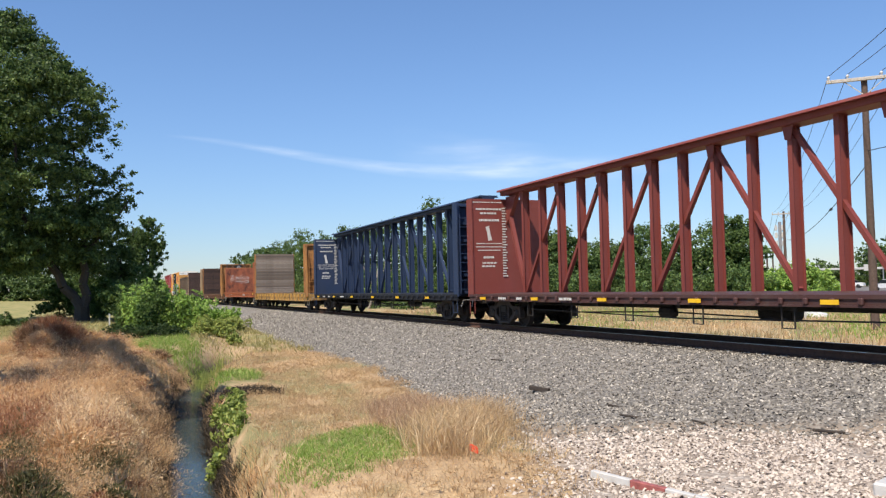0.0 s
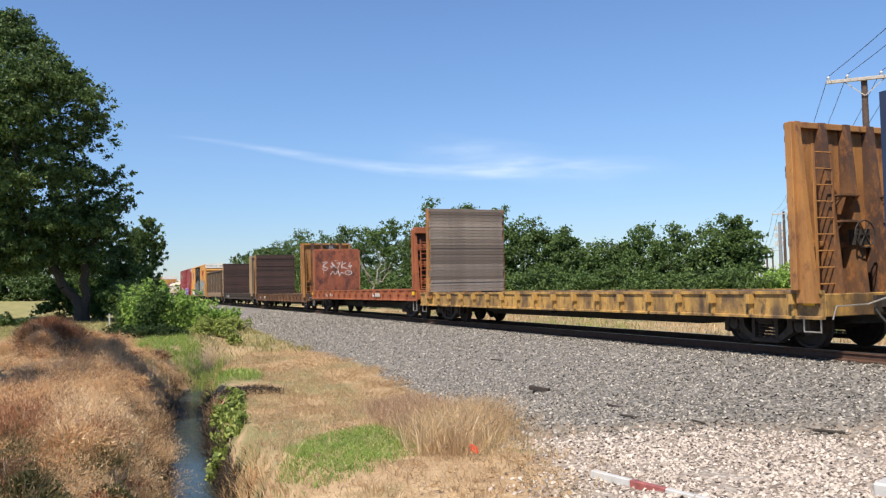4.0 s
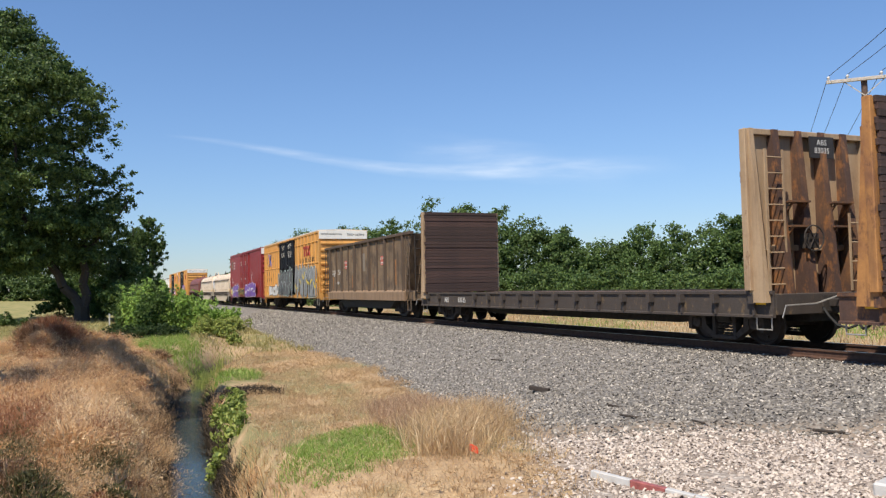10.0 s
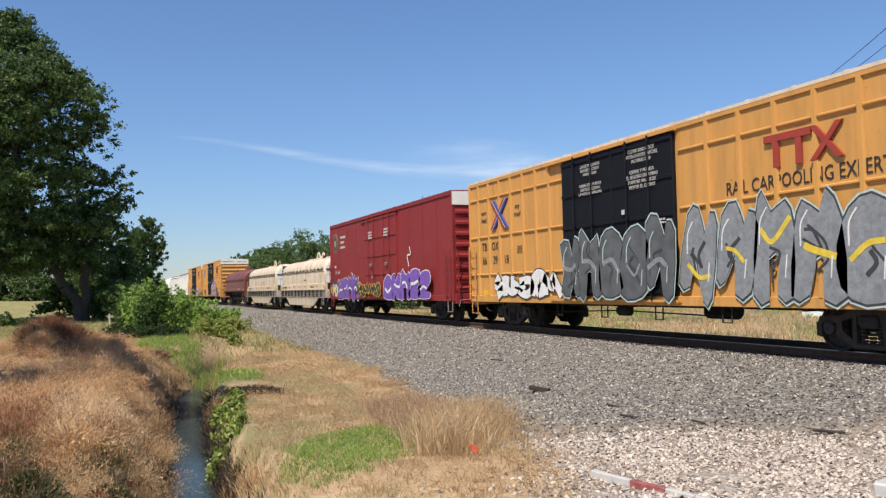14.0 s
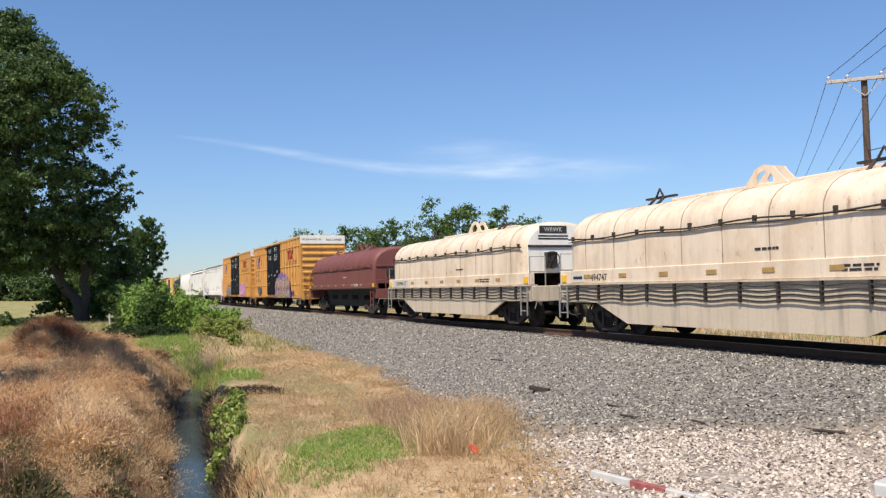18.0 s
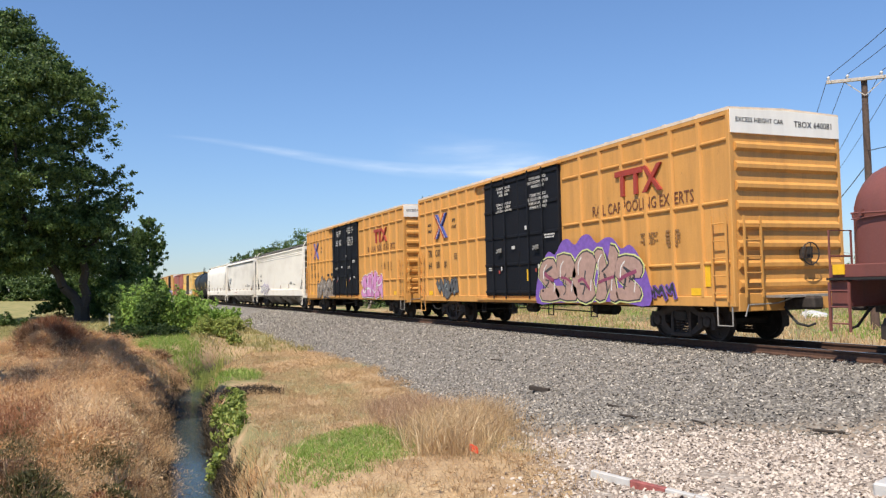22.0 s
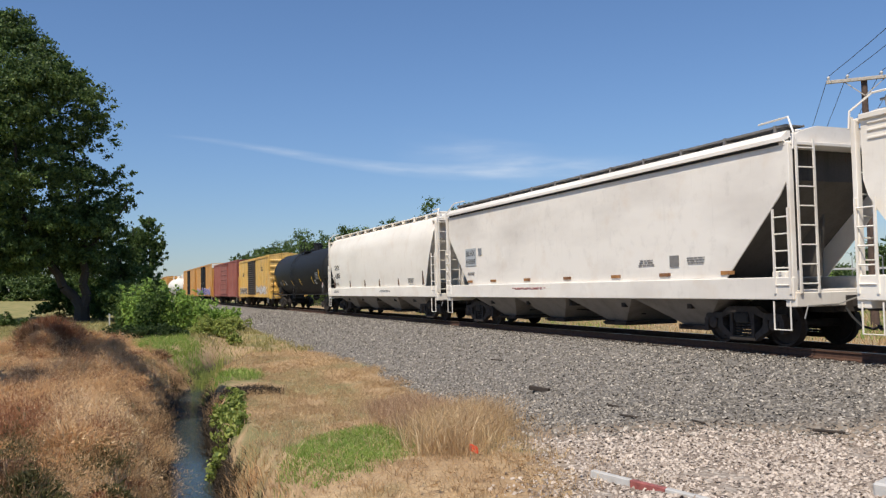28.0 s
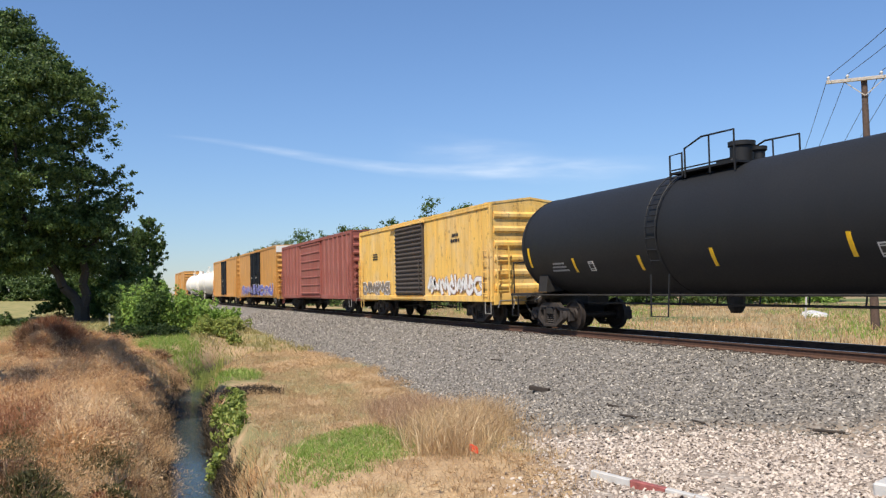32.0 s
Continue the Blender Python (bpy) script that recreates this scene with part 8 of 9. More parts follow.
def plants():
    # the large tree over the left bank, with a forked leaning trunk
    big_tree()
    for x, y, h, r, k in ((-78.0, 3.7, 9.9, 1.7, 4), (-77.0, 2.3, 8.7, 1.7, 5), (-74.5, 1.2, 7.0, 1.6, 6)):
        upright_tree("upright young tree with dark green leaves", x, y, h, r, k)
    for k, (x, y, h, r) in enumerate([(-114.5, -11.8, 7.2, 3.6), (-113, -8.0, 7.0, 3.4), (-110.0, -4.6, 7.2, 3.4), (-100.5, -1.8, 7.0, 3.0), (-88.5, -0.6, 6.0, 2.3), (-112, -15, 7.5, 3.8), (-122, -24, 9, 5)]):
        tree("dense dark green tree in a distant hedge", x, y, h, r, 20 + k, M_leaf_dk, 0.32, 5500, None, 0.06, 0.6, clumps=40)
    for k, (x, y) in enumerate([(-106, -13.5), (-107, -11.2), (-105.5, -9.0), (-106, -6.6), (-104, -4.4), (-101, -2.6)]):
        bush("dark green hedge bush across the lawn", x, y, 3.4, 1.9, 240 + k, M_leaf_dk, 0.22, 5000, 40)
    for k, (x, y, h, r, mt) in enumerate([(-69, -0.2, 4.4, 1.5, M_leaf_mid), (-64.0, 1.5, 4.2, 1.7, M_leaf), (-60, 2.6, 3.6, 1.6, M_leaf), (-66, 2.8, 5.2, 1.7, M_leaf), (-76, -3.6, 4.2, 1.6, M_leaf_mid)]):
        bush("dark green bush below the large tree", x, y, h, r, 40 + k, mt, 0.15, 9000, 60)
    for k, (x, y, h, r) in enumerate([(-62.5, -6.2, 1.15, 1.1), (-61.0, -7.6, 1.1, 1.1), (-60.5, -4.9, 0.8, 0.6)]):
        bush("low clipped dark green shrub on dry lawn", x, y, h, r, 50 + k, M_leaf_dk, 0.12, 3500, 34)
    for k, (x, y, h, r, mt) in enumerate([(-41.5, 0.75, 2.0, 0.55, M_leaf_mid), (-40.6, 1.25, 2.5, 0.6, M_leaf_lt), (-42.0, 1.9, 3.0, 0.7, M_leaf_lt), (-40.4, 2.1, 2.2, 0.6, M_leaf_mid), (-41.8, 2.7, 2.7, 0.65, M_leaf_lt),
                                          (-43.0, 3.3, 2.5, 0.7, M_leaf_lt), (-41.2, 3.3, 1.9, 0.6, M_leaf_lt), (-44.0, 4.2, 2.1, 0.7, M_leaf_lt), (-42.8, 4.4, 1.5, 0.6, M_leaf_lt), (-46.0, 5.2, 1.7, 0.7, M_leaf_lt), (-45.0, 5.9, 1.2, 0.7, M_leaf_lt), (-43.6, 5.2, 1.1, 0.7, M_leaf_lt), (-47.5, 6.6, 1.1, 0.8, M_leaf_lt), (-39.4, 1.6, 1.5, 0.5, M_leaf_mid)]):
        sapling("bright green leafy sapling shrub beside the creek", x, y, h, r, 60 + k, mt)
    # deep green bushes added to draw the shade at the saplings' foot
    for k, (x, y, h, r) in enumerate([(-37.6, 0.9, 0.75, 0.5), (-37.2, 1.6, 0.8, 0.55), (-37.0, 2.3, 0.75, 0.55), (-37.4, 2.9, 0.6, 0.45), (-38.6, 0.4, 0.8, 0.5)]):
        bush("low dark green bush standing in for shade under saplings", x, y, h, r, 75 + k, M_leaf_deep, 0.06, 4500, 40)
    for k, (x, y, h, r) in enumerate([(-8.5, -0.85, 0.42, 0.26), (-8.1, -0.70, 0.40, 0.24), (-7.8, -0.86, 0.45, 0.28), (-8.9, 0.06, 0.40, 0.20), (-8.4, -0.02, 0.34, 0.18)]):
        bush("small dark green weed among dry brush", x, y, h, r, 90 + k, M_leaf_deep if k < 3 else M_olive, 0.035, 1600, 20)
    for k, (x, y, h, r) in enumerate([(-41.0, 4.5, 1.2, 0.5), (-40.2, 5.1, 1.0, 0.55), (-42.4, 5.6, 1.1, 0.6), (-39.6, 4.1, 0.9, 0.45), (-38.8, 5.5, 0.6, 0.45), (-44.5, 6.4, 1.0, 0.6)]):
        bush("yellowing green weeds beside the creek", x, y, h, r, 80 + k, M_weed, 0.07, 4000, 44)
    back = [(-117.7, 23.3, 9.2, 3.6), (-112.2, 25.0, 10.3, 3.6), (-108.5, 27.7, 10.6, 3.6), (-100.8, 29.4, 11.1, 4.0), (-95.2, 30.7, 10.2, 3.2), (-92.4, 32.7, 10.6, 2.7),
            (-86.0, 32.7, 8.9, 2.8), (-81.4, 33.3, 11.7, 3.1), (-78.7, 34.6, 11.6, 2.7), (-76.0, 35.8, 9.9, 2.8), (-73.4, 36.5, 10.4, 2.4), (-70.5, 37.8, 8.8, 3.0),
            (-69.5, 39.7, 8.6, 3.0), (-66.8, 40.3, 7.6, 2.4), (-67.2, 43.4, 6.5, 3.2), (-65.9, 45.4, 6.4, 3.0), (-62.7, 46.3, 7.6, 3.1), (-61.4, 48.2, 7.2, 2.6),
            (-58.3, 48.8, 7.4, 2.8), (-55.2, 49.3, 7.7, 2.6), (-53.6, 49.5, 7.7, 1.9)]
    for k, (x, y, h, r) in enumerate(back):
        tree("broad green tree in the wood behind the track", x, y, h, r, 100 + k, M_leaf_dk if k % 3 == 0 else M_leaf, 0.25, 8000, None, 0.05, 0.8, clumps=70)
    under = [(-72.0, 27.0, 4.7, 3.2), (-68.5, 29.5, 4.8, 3.2), (-64.5, 32.0, 4.0, 2.8), (-64.5, 36.6, 4.8, 3.2), (-61.0, 38.0, 3.9, 2.6), (-61.0, 41.8, 4.6, 3.0), (-58.0, 43.0, 3.9, 2.8), (-54.5, 45.0, 3.8, 3.0), (-51.5, 46.5, 4.2, 2.8), (-82.0, 26.5, 5.3, 3.4), (-92.0, 24.5, 6.0, 3.6), (-103, 24.5, 6, 3.6)]
    for k, (x, y, h, r) in enumerate(under):
        bush("leafy undergrowth at the edge of the wood", x, y, h, r, 140 + k, M_leaf_dk if k % 2 else M_leaf, 0.20, 6500, 64)
    for k, (x, y, h, r) in enumerate([(-50.4, 48.8, 3.5, 1.5), (-50.8, 51.0, 4.0, 2.0), (-51.1, 53.5, 4.7, 2.0), (-51.7, 55.7, 4.0, 1.6), (-52.5, 57.6, 2.6, 1.5)]):
        bush("light green willow-like bush by the road", x, y, h, r, 160 + k, M_leaf_lt, 0.17, 8000, 50)
    for k, (x, y, h, r) in enumerate([(-141.4, 155.2, 6.0, 4.0), (-150, 168, 5.5, 4.5), (-120.5, 146.9, 9.0, 5.0), (-113.0, 142, 9.5, 5.0), (-133, 158, 5.5, 4), (-105, 142, 9, 5),
                                      (-207.6, 31.9, 11, 5.0), (-185, 31, 11, 5.0), (-167.4, 30.5, 10.8, 5), (-150, 28, 10, 4.5), (-135, 26.5, 9.6, 4.0)]):
        tree("hazy dark green tree far off", x, y, h, r, 180 + k, M_leaf_dk, 0.7, 1800, None, 0.05, 0.6, clumps=30)
    # slender trees on the left bank, beside the view: their shade falls over the bank
    for k, (x, y) in enumerate([(-22.2, -5.4), (-20.6, -4.6), (-18.9, -3.6), (-16.7, -6.9)]):
        tree("slender tree beside the creek bank", x, y, 11.0, 1.15, 15 + k, M_leaf, 0.18, 6000, 0.10, 0.74, 0.5, clumps=40)
    # bleached dead tree before the wood
    rng = np.random.default_rng(9)
    t = thing("dead_tree", "bleached bare dead tree before the wood", "tree", pose(-72.6, 22.5, height(-72.6, 22.5) - 0.05))
    m = Mesh()
    limb(m, (0, 0, 0), (0.3, 0.6, 2.2), 0.14, 0.09, rng, 4, 0.06)
    part("trunk", m, M_dead, t)
    for q in ((-0.8, 2.6, 4.4), (0.9, -1.4, 5.2), (0.2, 1.2, 5.6), (-0.4, -0.6, 4.6), (1.0, 2.0, 3.6)):
        b = Mesh()
        p = limb(b, (0.3, 0.6, 2.1), q, 0.08, 0.02, rng, 5, 0.10)
        limb(b, p[3], Vector(q) + Vector((0.3, -0.7, 0.3)), 0.03, 0.01, rng, 3, 0.1)
        part("limb", b, M_dead, t)
    # leafy vine on the creek's right bank
    rng = np.random.default_rng(12)
    n = 150
    cx = rng.uniform(-19.8, -14.4, n)
    cy = np.array([creek_y(a) for a in cx]) + 0.22 + rng.uniform(0.0, 0.62, n) + (cx + 13.5) * -0.07
    lump = 0.5 + 0.5 * vnoise(cx, cy, 2.6, 1.3)
    cen = np.stack([cx, cy, heights(cx, cy) + rng.uniform(0.0, 0.40, n) * np.clip(lump, 0.15, 1.0)], 1)
    V, F = leaves(rng, cen, rng.uniform(0.05, 0.14, n), np.full(n, 26), 0.075, 0.8, 0.3, 0.40)
    tagged(part("vine", np_mesh("vine", V, F), M_vine), "bright green leafy vine on the creek bank", "vine", kind="stuff")


def blades(name, label, xy, hgt, wid, mat, seed, curl=0.5, sink=0.02):
    """Bent grass blades: one quad and a tip each, split into triangles."""
    rng = np.random.default_rng(seed)
    n = len(xy)
    z = heights(xy[:, 0], xy[:, 1]) - sink
    base = np.column_stack([xy, z])
    a = rng.uniform(0, 2 * np.pi, n)
    side = np.column_stack([np.cos(a), np.sin(a), np.zeros(n)])
    b = rng.uniform(0, 2 * np.pi, n)
    lean = np.column_stack([np.cos(b), np.sin(b), np.zeros(n)]) * (rng.uniform(0.05, curl, n))[:, None]
    H = np.asarray(hgt)[:, None] * np.ones((n, 1))
    W = (np.asarray(wid) * np.ones(n))[:, None]
    up = np.array([0, 0, 1.0])
    mid = base + (up * 0.55 + lean * 0.45) * H
    tip = base + (up * (1 - 0.25 * np.linalg.norm(lean, axis=1))[:, None] + lean * 1.5) * H
    V = np.stack([base - side * W, base + side * W, mid + side * W * 0.8, mid - side * W * 0.8, tip], 1).reshape(-1, 3)
    k = np.arange(n) * 5
    F = np.concatenate([np.stack([k, k + 1, k + 2], 1), np.stack([k, k + 2, k + 3], 1), np.stack([k + 3, k + 2, k + 4], 1)])
    return tagged(part(name, np_mesh(name, V, F), mat), label, "grass", kind="stuff")


def heaps(name, label, mat, rng, x, y, r, h):
    """Low rounded heaps of short stalks and flecks."""
    per = np.clip(330 * (r / 0.3) ** 2 * np.interp(x, [-30, -8], [0.5, 1.2]), 60, 900).astype(int)
    i = np.repeat(np.arange(len(x)), per)
    n = len(i)
    a, e = rng.uniform(0, 6.283, n), rng.uniform(0, 1, n) ** 0.6
    k = rng.uniform(0.45, 1.08, n) * (1 + 0.25 * np.sin(3 * a + i))
    d = np.column_stack([np.cos(a) * e, np.sin(a) * e, np.sqrt(1 - e * e)])
    base = np.column_stack([x, y, heights(x, y)])[i]
    p = base + d * np.column_stack([r[i], r[i], h[i]]) * k[:, None]
    way = d * np.array([0.8, 0.8, 1.0]) + rng.normal(0, 0.55, (n, 3))
    way /= np.linalg.norm(way, axis=1)[:, None]
    side = np.cross(way, rng.normal(size=(n, 3)))
    side /= np.linalg.norm(side, axis=1)[:, None] + 1e-9
    L = rng.uniform(0.025, 0.085, n)[:, None]
    W = rng.uniform(0.0012, 0.0036, n)[:, None] * np.interp(x[i], [-30, -8], [2.2, 1.0])[:, None]
    V = np.stack([p - way * L * 0.5, p + side * W, p + way * L * 0.5, p - side * W], 1).reshape(-1, 3)
    q = np.arange(n) * 4
    F = np.concatenate([np.stack([q, q + 1, q + 2], 1), np.stack([q, q + 2, q + 3], 1)])
    return tagged(part(name, np_mesh(name, V, F), mat), label, "brush", kind="stuff")


def scatter(rng, n, x0, x1, y0, y1, keep):
    x, y = rng.uniform(x0, x1, n), rng.uniform(y0, y1, n)
    k = keep(x, y)
    return np.column_stack([x[k], y[k]])


def tufts(rng, xy, per, spread):
    return np.repeat(xy, per, axis=0) + rng.normal(0, spread, (len(xy) * per, 2))


def vnoise(x, y, s, o):
    """Smooth value noise for patches."""
    a = np.sin(x * s * 1.3 + o) * np.cos(y * s * 1.7 - o * 2.1) + 0.6 * np.sin((x + y) * s * 2.3 + 3 * o) + 0.4 * np.cos((x - 1.7 * y) * s * 3.7 + o)
    return a / 2.0


def in_patch(x, y, cx, cy, rx, ry, turn=0.0):
    c, s = math.cos(turn), math.sin(turn)
    u, v = (x - cx) * c + (y - cy) * s, -(x - cx) * s + (y - cy) * c
    return (u / rx) ** 2 + (v / ry) ** 2


def grasses():
    rng = np.random.default_rng(21)
    cyv = lambda x: np.interp(x, [-60, -46, -38, -33, -29, -25.8, -19, -13.7, -8, 0, 30], [13, 8.4, 5.9, 4.2, 2.9, 2.34, 1.65, 1.27, 0.9, 0.3, -3])
    green1 = lambda x, y: (in_patch(x, y, -9.8, 2.8, 2.2, 0.8, -0.35) + 0.35 * vnoise(x, y, 2.2, 1.0) + 0.3 * np.abs(rng.normal(0, 1, len(x))) < 1.15)
    green2 = lambda x, y: (in_patch(x, y, -33.6, 2.3, 4.2, 1.3, -0.1) < 1) | (in_patch(x, y, -23.9, 3.15, 2.6, 1.0, -0.25) < 1)
    edge_y = lambda x: np.interp(x, [-26, -19, -14.2, -10.5, -8.8, -7.2], [8.1, 7.1, 5.9, 5.1, 4.7, 4.4]) + 0.2 * np.sin(x * 1.7) + 0.12 * np.sin(x * 4.1)
    gravel = lambda x, y: (y + 0.4 * x > 1.35) & (x > -12.5)
    clear = lambda x, y: np.abs(y - cyv(x)) > np.where(x > -36, 0.42, 0)
    # left bank: tan, finely branched dry growth
    f = lambda x, y: (y < cyv(x) - 0.35) & clear(x, y) & ~green2(x, y)
    xy = tufts(rng, scatter(rng, 8000, -36, -5.5, -9, 3.2, f), 12, 0.12)
    blades("dry_grass", "tan dry grass on the creek bank", xy, rng.uniform(0.07, 0.22, len(xy)), rng.uniform(0.002, 0.005, len(xy)), M_tan, 1, 1.2)
    xy = tufts(rng, scatter(rng, 1100, -34, -5.5, -9, 3.2, lambda x, y: f(x, y) & (vnoise(x, y, 0.55, 1.0) > 0.05)), 12, 0.12)
    blades("brown_brush", "brown dead brush among dry grass", xy, rng.uniform(0.2, 0.45, len(xy)), rng.uniform(0.003, 0.008, len(xy)), M_brownbr, 2, 1.2)
    xy = tufts(rng, scatter(rng, 700, -32, -6, -8, 0.5, lambda x, y: f(x, y) & ((in_patch(x, y, -26.8, -1.5, 2.6, 0.9) < 1) | (in_patch(x, y, -9.2, -0.05, 0.6, 0.25) < 1) | (vnoise(x, y, 0.8, 4.0) > 0.55))), 16, 0.16)
    blades("reddish_brush", "reddish brown dead weeds on the bank", xy, rng.uniform(0.25, 0.6, len(xy)), rng.uniform(0.004, 0.008, len(xy)), M_rust, 3, 1.1)
    xy = tufts(rng, scatter(rng, 240, -14, -7.5, -3.2, 0.6, lambda x, y: f(x, y) & ((in_patch(x, y, -8.0, -0.62, 0.6, 0.3) < 1) | (vnoise(x, y, 1.1, 2.0) > 0.8))), 16, 0.10)
    blades("green_weeds", "dark green weeds among dry brush", xy, rng.uniform(0.18, 0.42, len(xy)), rng.uniform(0.008, 0.018, len(xy)), M_olive, 4, 0.9)
    # low fluffy heaps of weeds, with hollows between them
    hx = -7.4 - 26 * rng.uniform(0, 1, 1300) ** 1.25
    hy = rng.uniform(-0.16 * np.abs(hx) - 0.6, 3.0)
    keep = (hy < cyv(hx) - 0.42) & ~green2(hx, hy) & (vnoise(hx, hy, 2.1, 4.0) > -0.25)
    hx, hy = hx[keep], hy[keep]
    inside = lambda cx, cy, rx, ry: in_patch(hx, hy, cx, cy, rx, ry) + rng.normal(0, 0.25, len(hx)) < 1
    olive = inside(-9.3, 0.02, 1.3, 0.32) | inside(-9.2, -0.88, 1.5, 0.42)
    tone = vnoise(hx, hy, 1.3, 2.0) + rng.normal(0, 0.35, len(hx))
    rust = ~olive & (inside(-12.0, -1.15, 2.4, 0.4) | inside(-10.6, 0.05, 0.8, 0.3) | inside(-27.0, -1.5, 3.0, 1.0) | (tone > 0.85))
    pale = ~olive & ~rust & (inside(-13.8, 0.0, 3.2, 0.9) & (tone < 0.3) | (tone < -0.6))
    brown = ~olive & ~rust & ~pale & (tone > 0.30)
    tan = ~(olive | rust | pale | brown)
    for name, label, mat, pick in (("dry_brush", "tan fluffy dry weeds on the creek bank", M_tan, tan), ("dry_brush", "pale straw weeds on the creek bank", M_pale, pale),
                                   ("dry_brush", "brown dead weeds on the creek bank", M_brownbr, brown), ("dry_brush", "reddish dead weeds on the creek bank", M_rust, rust),
                                   ("green_weeds", "olive half-dead weeds low on the bank", M_olive, olive)):
        heaps(name, label, mat, rng, hx[pick], hy[pick], rng.uniform(0.20, 0.55, pick.sum()), rng.uniform(0.12, 0.55, pick.sum()))
    # right of the creek: straw, with reddish feathery grass below the ballast
    viny = lambda x, y: (x > -20.2) & (x < -12.6) & (y < cyv(x) + 0.95 - 0.05 * (x + 13.5))
    g = lambda x, y: (y > cyv(x) + 0.45) & clear(x, y) & (y < edge_y(x)) & ~gravel(x, y) & ~viny(x, y)
    xy = tufts(rng, scatter(rng, 9500, -36, -5.6, 0.5, 8.3, lambda x, y: g(x, y) & (~green1(x, y) | (vnoise(x * 3, y * 3, 1.1, 5.0) > 0.45)) & ~green2(x, y)), 11, 0.09)
    blades("dry_grass", "straw-coloured dry grass between creek and track", xy, rng.uniform(0.05, 0.17, len(xy)), rng.uniform(0.002, 0.005, len(xy)), M_straw, 5, 1.2)
    xy = tufts(rng, scatter(rng, 3400, -24, -10.5, 3.0, 8.0, lambda x, y: g(x, y) & (in_patch(x, y, -12.9, 5.0, 3.4, 0.95, -0.3) + 0.5 * vnoise(x, y, 0.7, 5.0) + rng.normal(0, 0.22, len(x)) < 1)), 12, 0.09)
    blades("reddish_grass", "reddish feathery dry grass below the ballast", xy, rng.uniform(0.16, 0.38, len(xy)), rng.uniform(0.002, 0.005, len(xy)), M_redbr, 6, 0.8)
    xy = tufts(rng, scatter(rng, 900, -13, -8, 3.0, 6.6, lambda x, y: (in_patch(x, y, -10.2, 4.45, 2.3, 0.62, -0.50) + 0.5 * vnoise(x, y, 0.7, 5.0) + rng.normal(0, 0.22, len(x)) < 1)), 16, 0.09)
    blades("tall_grass", "tall pale straw grass beside the gravel", xy, rng.uniform(0.22, 0.55, len(xy)), rng.uniform(0.002, 0.005, len(xy)), M_straw, 7, 0.9)
    xy = tufts(rng, scatter(rng, 520, -12.5, -6.5, 3.6, 7.0, lambda x, y: (y > edge_y(x) - 0.4) & (y < edge_y(x) + 0.25 + 1.1 * np.abs(vnoise(x, y, 1.5, 0.7)) * rng.uniform(0, 1, len(x)))), 12, 0.07)
    blades("dry_grass", "thin dry grass tufts straying onto the gravel", xy, rng.uniform(0.05, 0.22, len(xy)), rng.uniform(0.002, 0.004, len(xy)), M_straw, 17, 1.2)
    xy = tufts(rng, scatter(rng, 4600, -13, -7, 1, 5, green1), 14, 0.07)
    blades("green_grass", "short green grass patch in dry grass", xy, rng.uniform(0.04, 0.11, len(xy)), rng.uniform(0.002, 0.005, len(xy)), M_green, 8, 1.2)
    xy = tufts(rng, scatter(rng, 4200, -42, -24, 0, 7, green2), 12, 0.10)
    blades("green_grass", "green grass at the creek's bend", xy, rng.uniform(0.10, 0.28, len(xy)), rng.uniform(0.005, 0.010, len(xy)), M_green, 9, 0.9)
    xy = scatter(rng, 5200, -32, -6, 0.6, 8.2, lambda x, y: g(x, y) & ~green1(x, y) & ~green2(x, y) & (vnoise(x, y, 1.1, 2.0) > -0.1))
    c = np.column_stack([xy, heights(xy[:, 0], xy[:, 1]) + rng.uniform(0.03, 0.14, len(xy))])
    V, F = leaves(rng, c, rng.uniform(0.06, 0.18, len(xy)), np.full(len(xy), 34), 0.034, 0.6, -0.1, 0.12)
    tagged(part("seed_heads", np_mesh("seed_heads", V, F), M_straw), "fine straw seed heads in the dry grass", "grass", kind="stuff")
    # reeds at the water
    x = rng.uniform(-31, -8, 700)
    sgn = np.where((rng.uniform(size=700) < 0.5) | ((x > -20.2) & (x < -13)), -1, 1)
    xy = tufts(rng, np.column_stack([x, cyv(x) + sgn * rng.uniform(0.40, 0.75, 700)]), 8, 0.06)
    blades("reeds", "pale dry reeds at the water's edge", xy, rng.uniform(0.1, 0.36, len(xy)), rng.uniform(0.003, 0.006, len(xy)), M_tan, 10, 1.0)
    # tall yellowing reeds at the bend, dark growth under the cut bank
    xy = tufts(rng, scatter(rng, 150, -32, -25.5, 2.4, 4.0, lambda x, y: in_patch(x, y, -30.0, 3.55, 2.6, 0.5, -0.25) < 1), 12, 0.12)
    blades("reeds", "tall yellow-green reeds at the creek's bend", xy, rng.uniform(0.45, 1.0, len(xy)), rng.uniform(0.004, 0.010, len(xy)), M_weed, 14, 0.35)
    # very dark blades draw the dark face of the cut bank
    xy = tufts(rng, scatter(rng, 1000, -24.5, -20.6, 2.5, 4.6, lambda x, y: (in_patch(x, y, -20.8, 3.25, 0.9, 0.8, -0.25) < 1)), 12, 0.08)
    blades("dark_growth", "dark matted growth under the cut bank", xy, rng.uniform(0.10, 0.30, len(xy)), rng.uniform(0.005, 0.010, len(xy)), M_dark_stalk, 15, 1.2)
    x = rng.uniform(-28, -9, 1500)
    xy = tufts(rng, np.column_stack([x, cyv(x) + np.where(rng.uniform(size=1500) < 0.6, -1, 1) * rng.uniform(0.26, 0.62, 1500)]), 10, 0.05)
    blades("dark_growth", "dark roots and stalks along the creek", xy, rng.uniform(0.08, 0.30, len(xy)), rng.uniform(0.004, 0.009, len(xy)), M_dark_stalk, 16, 1.2)
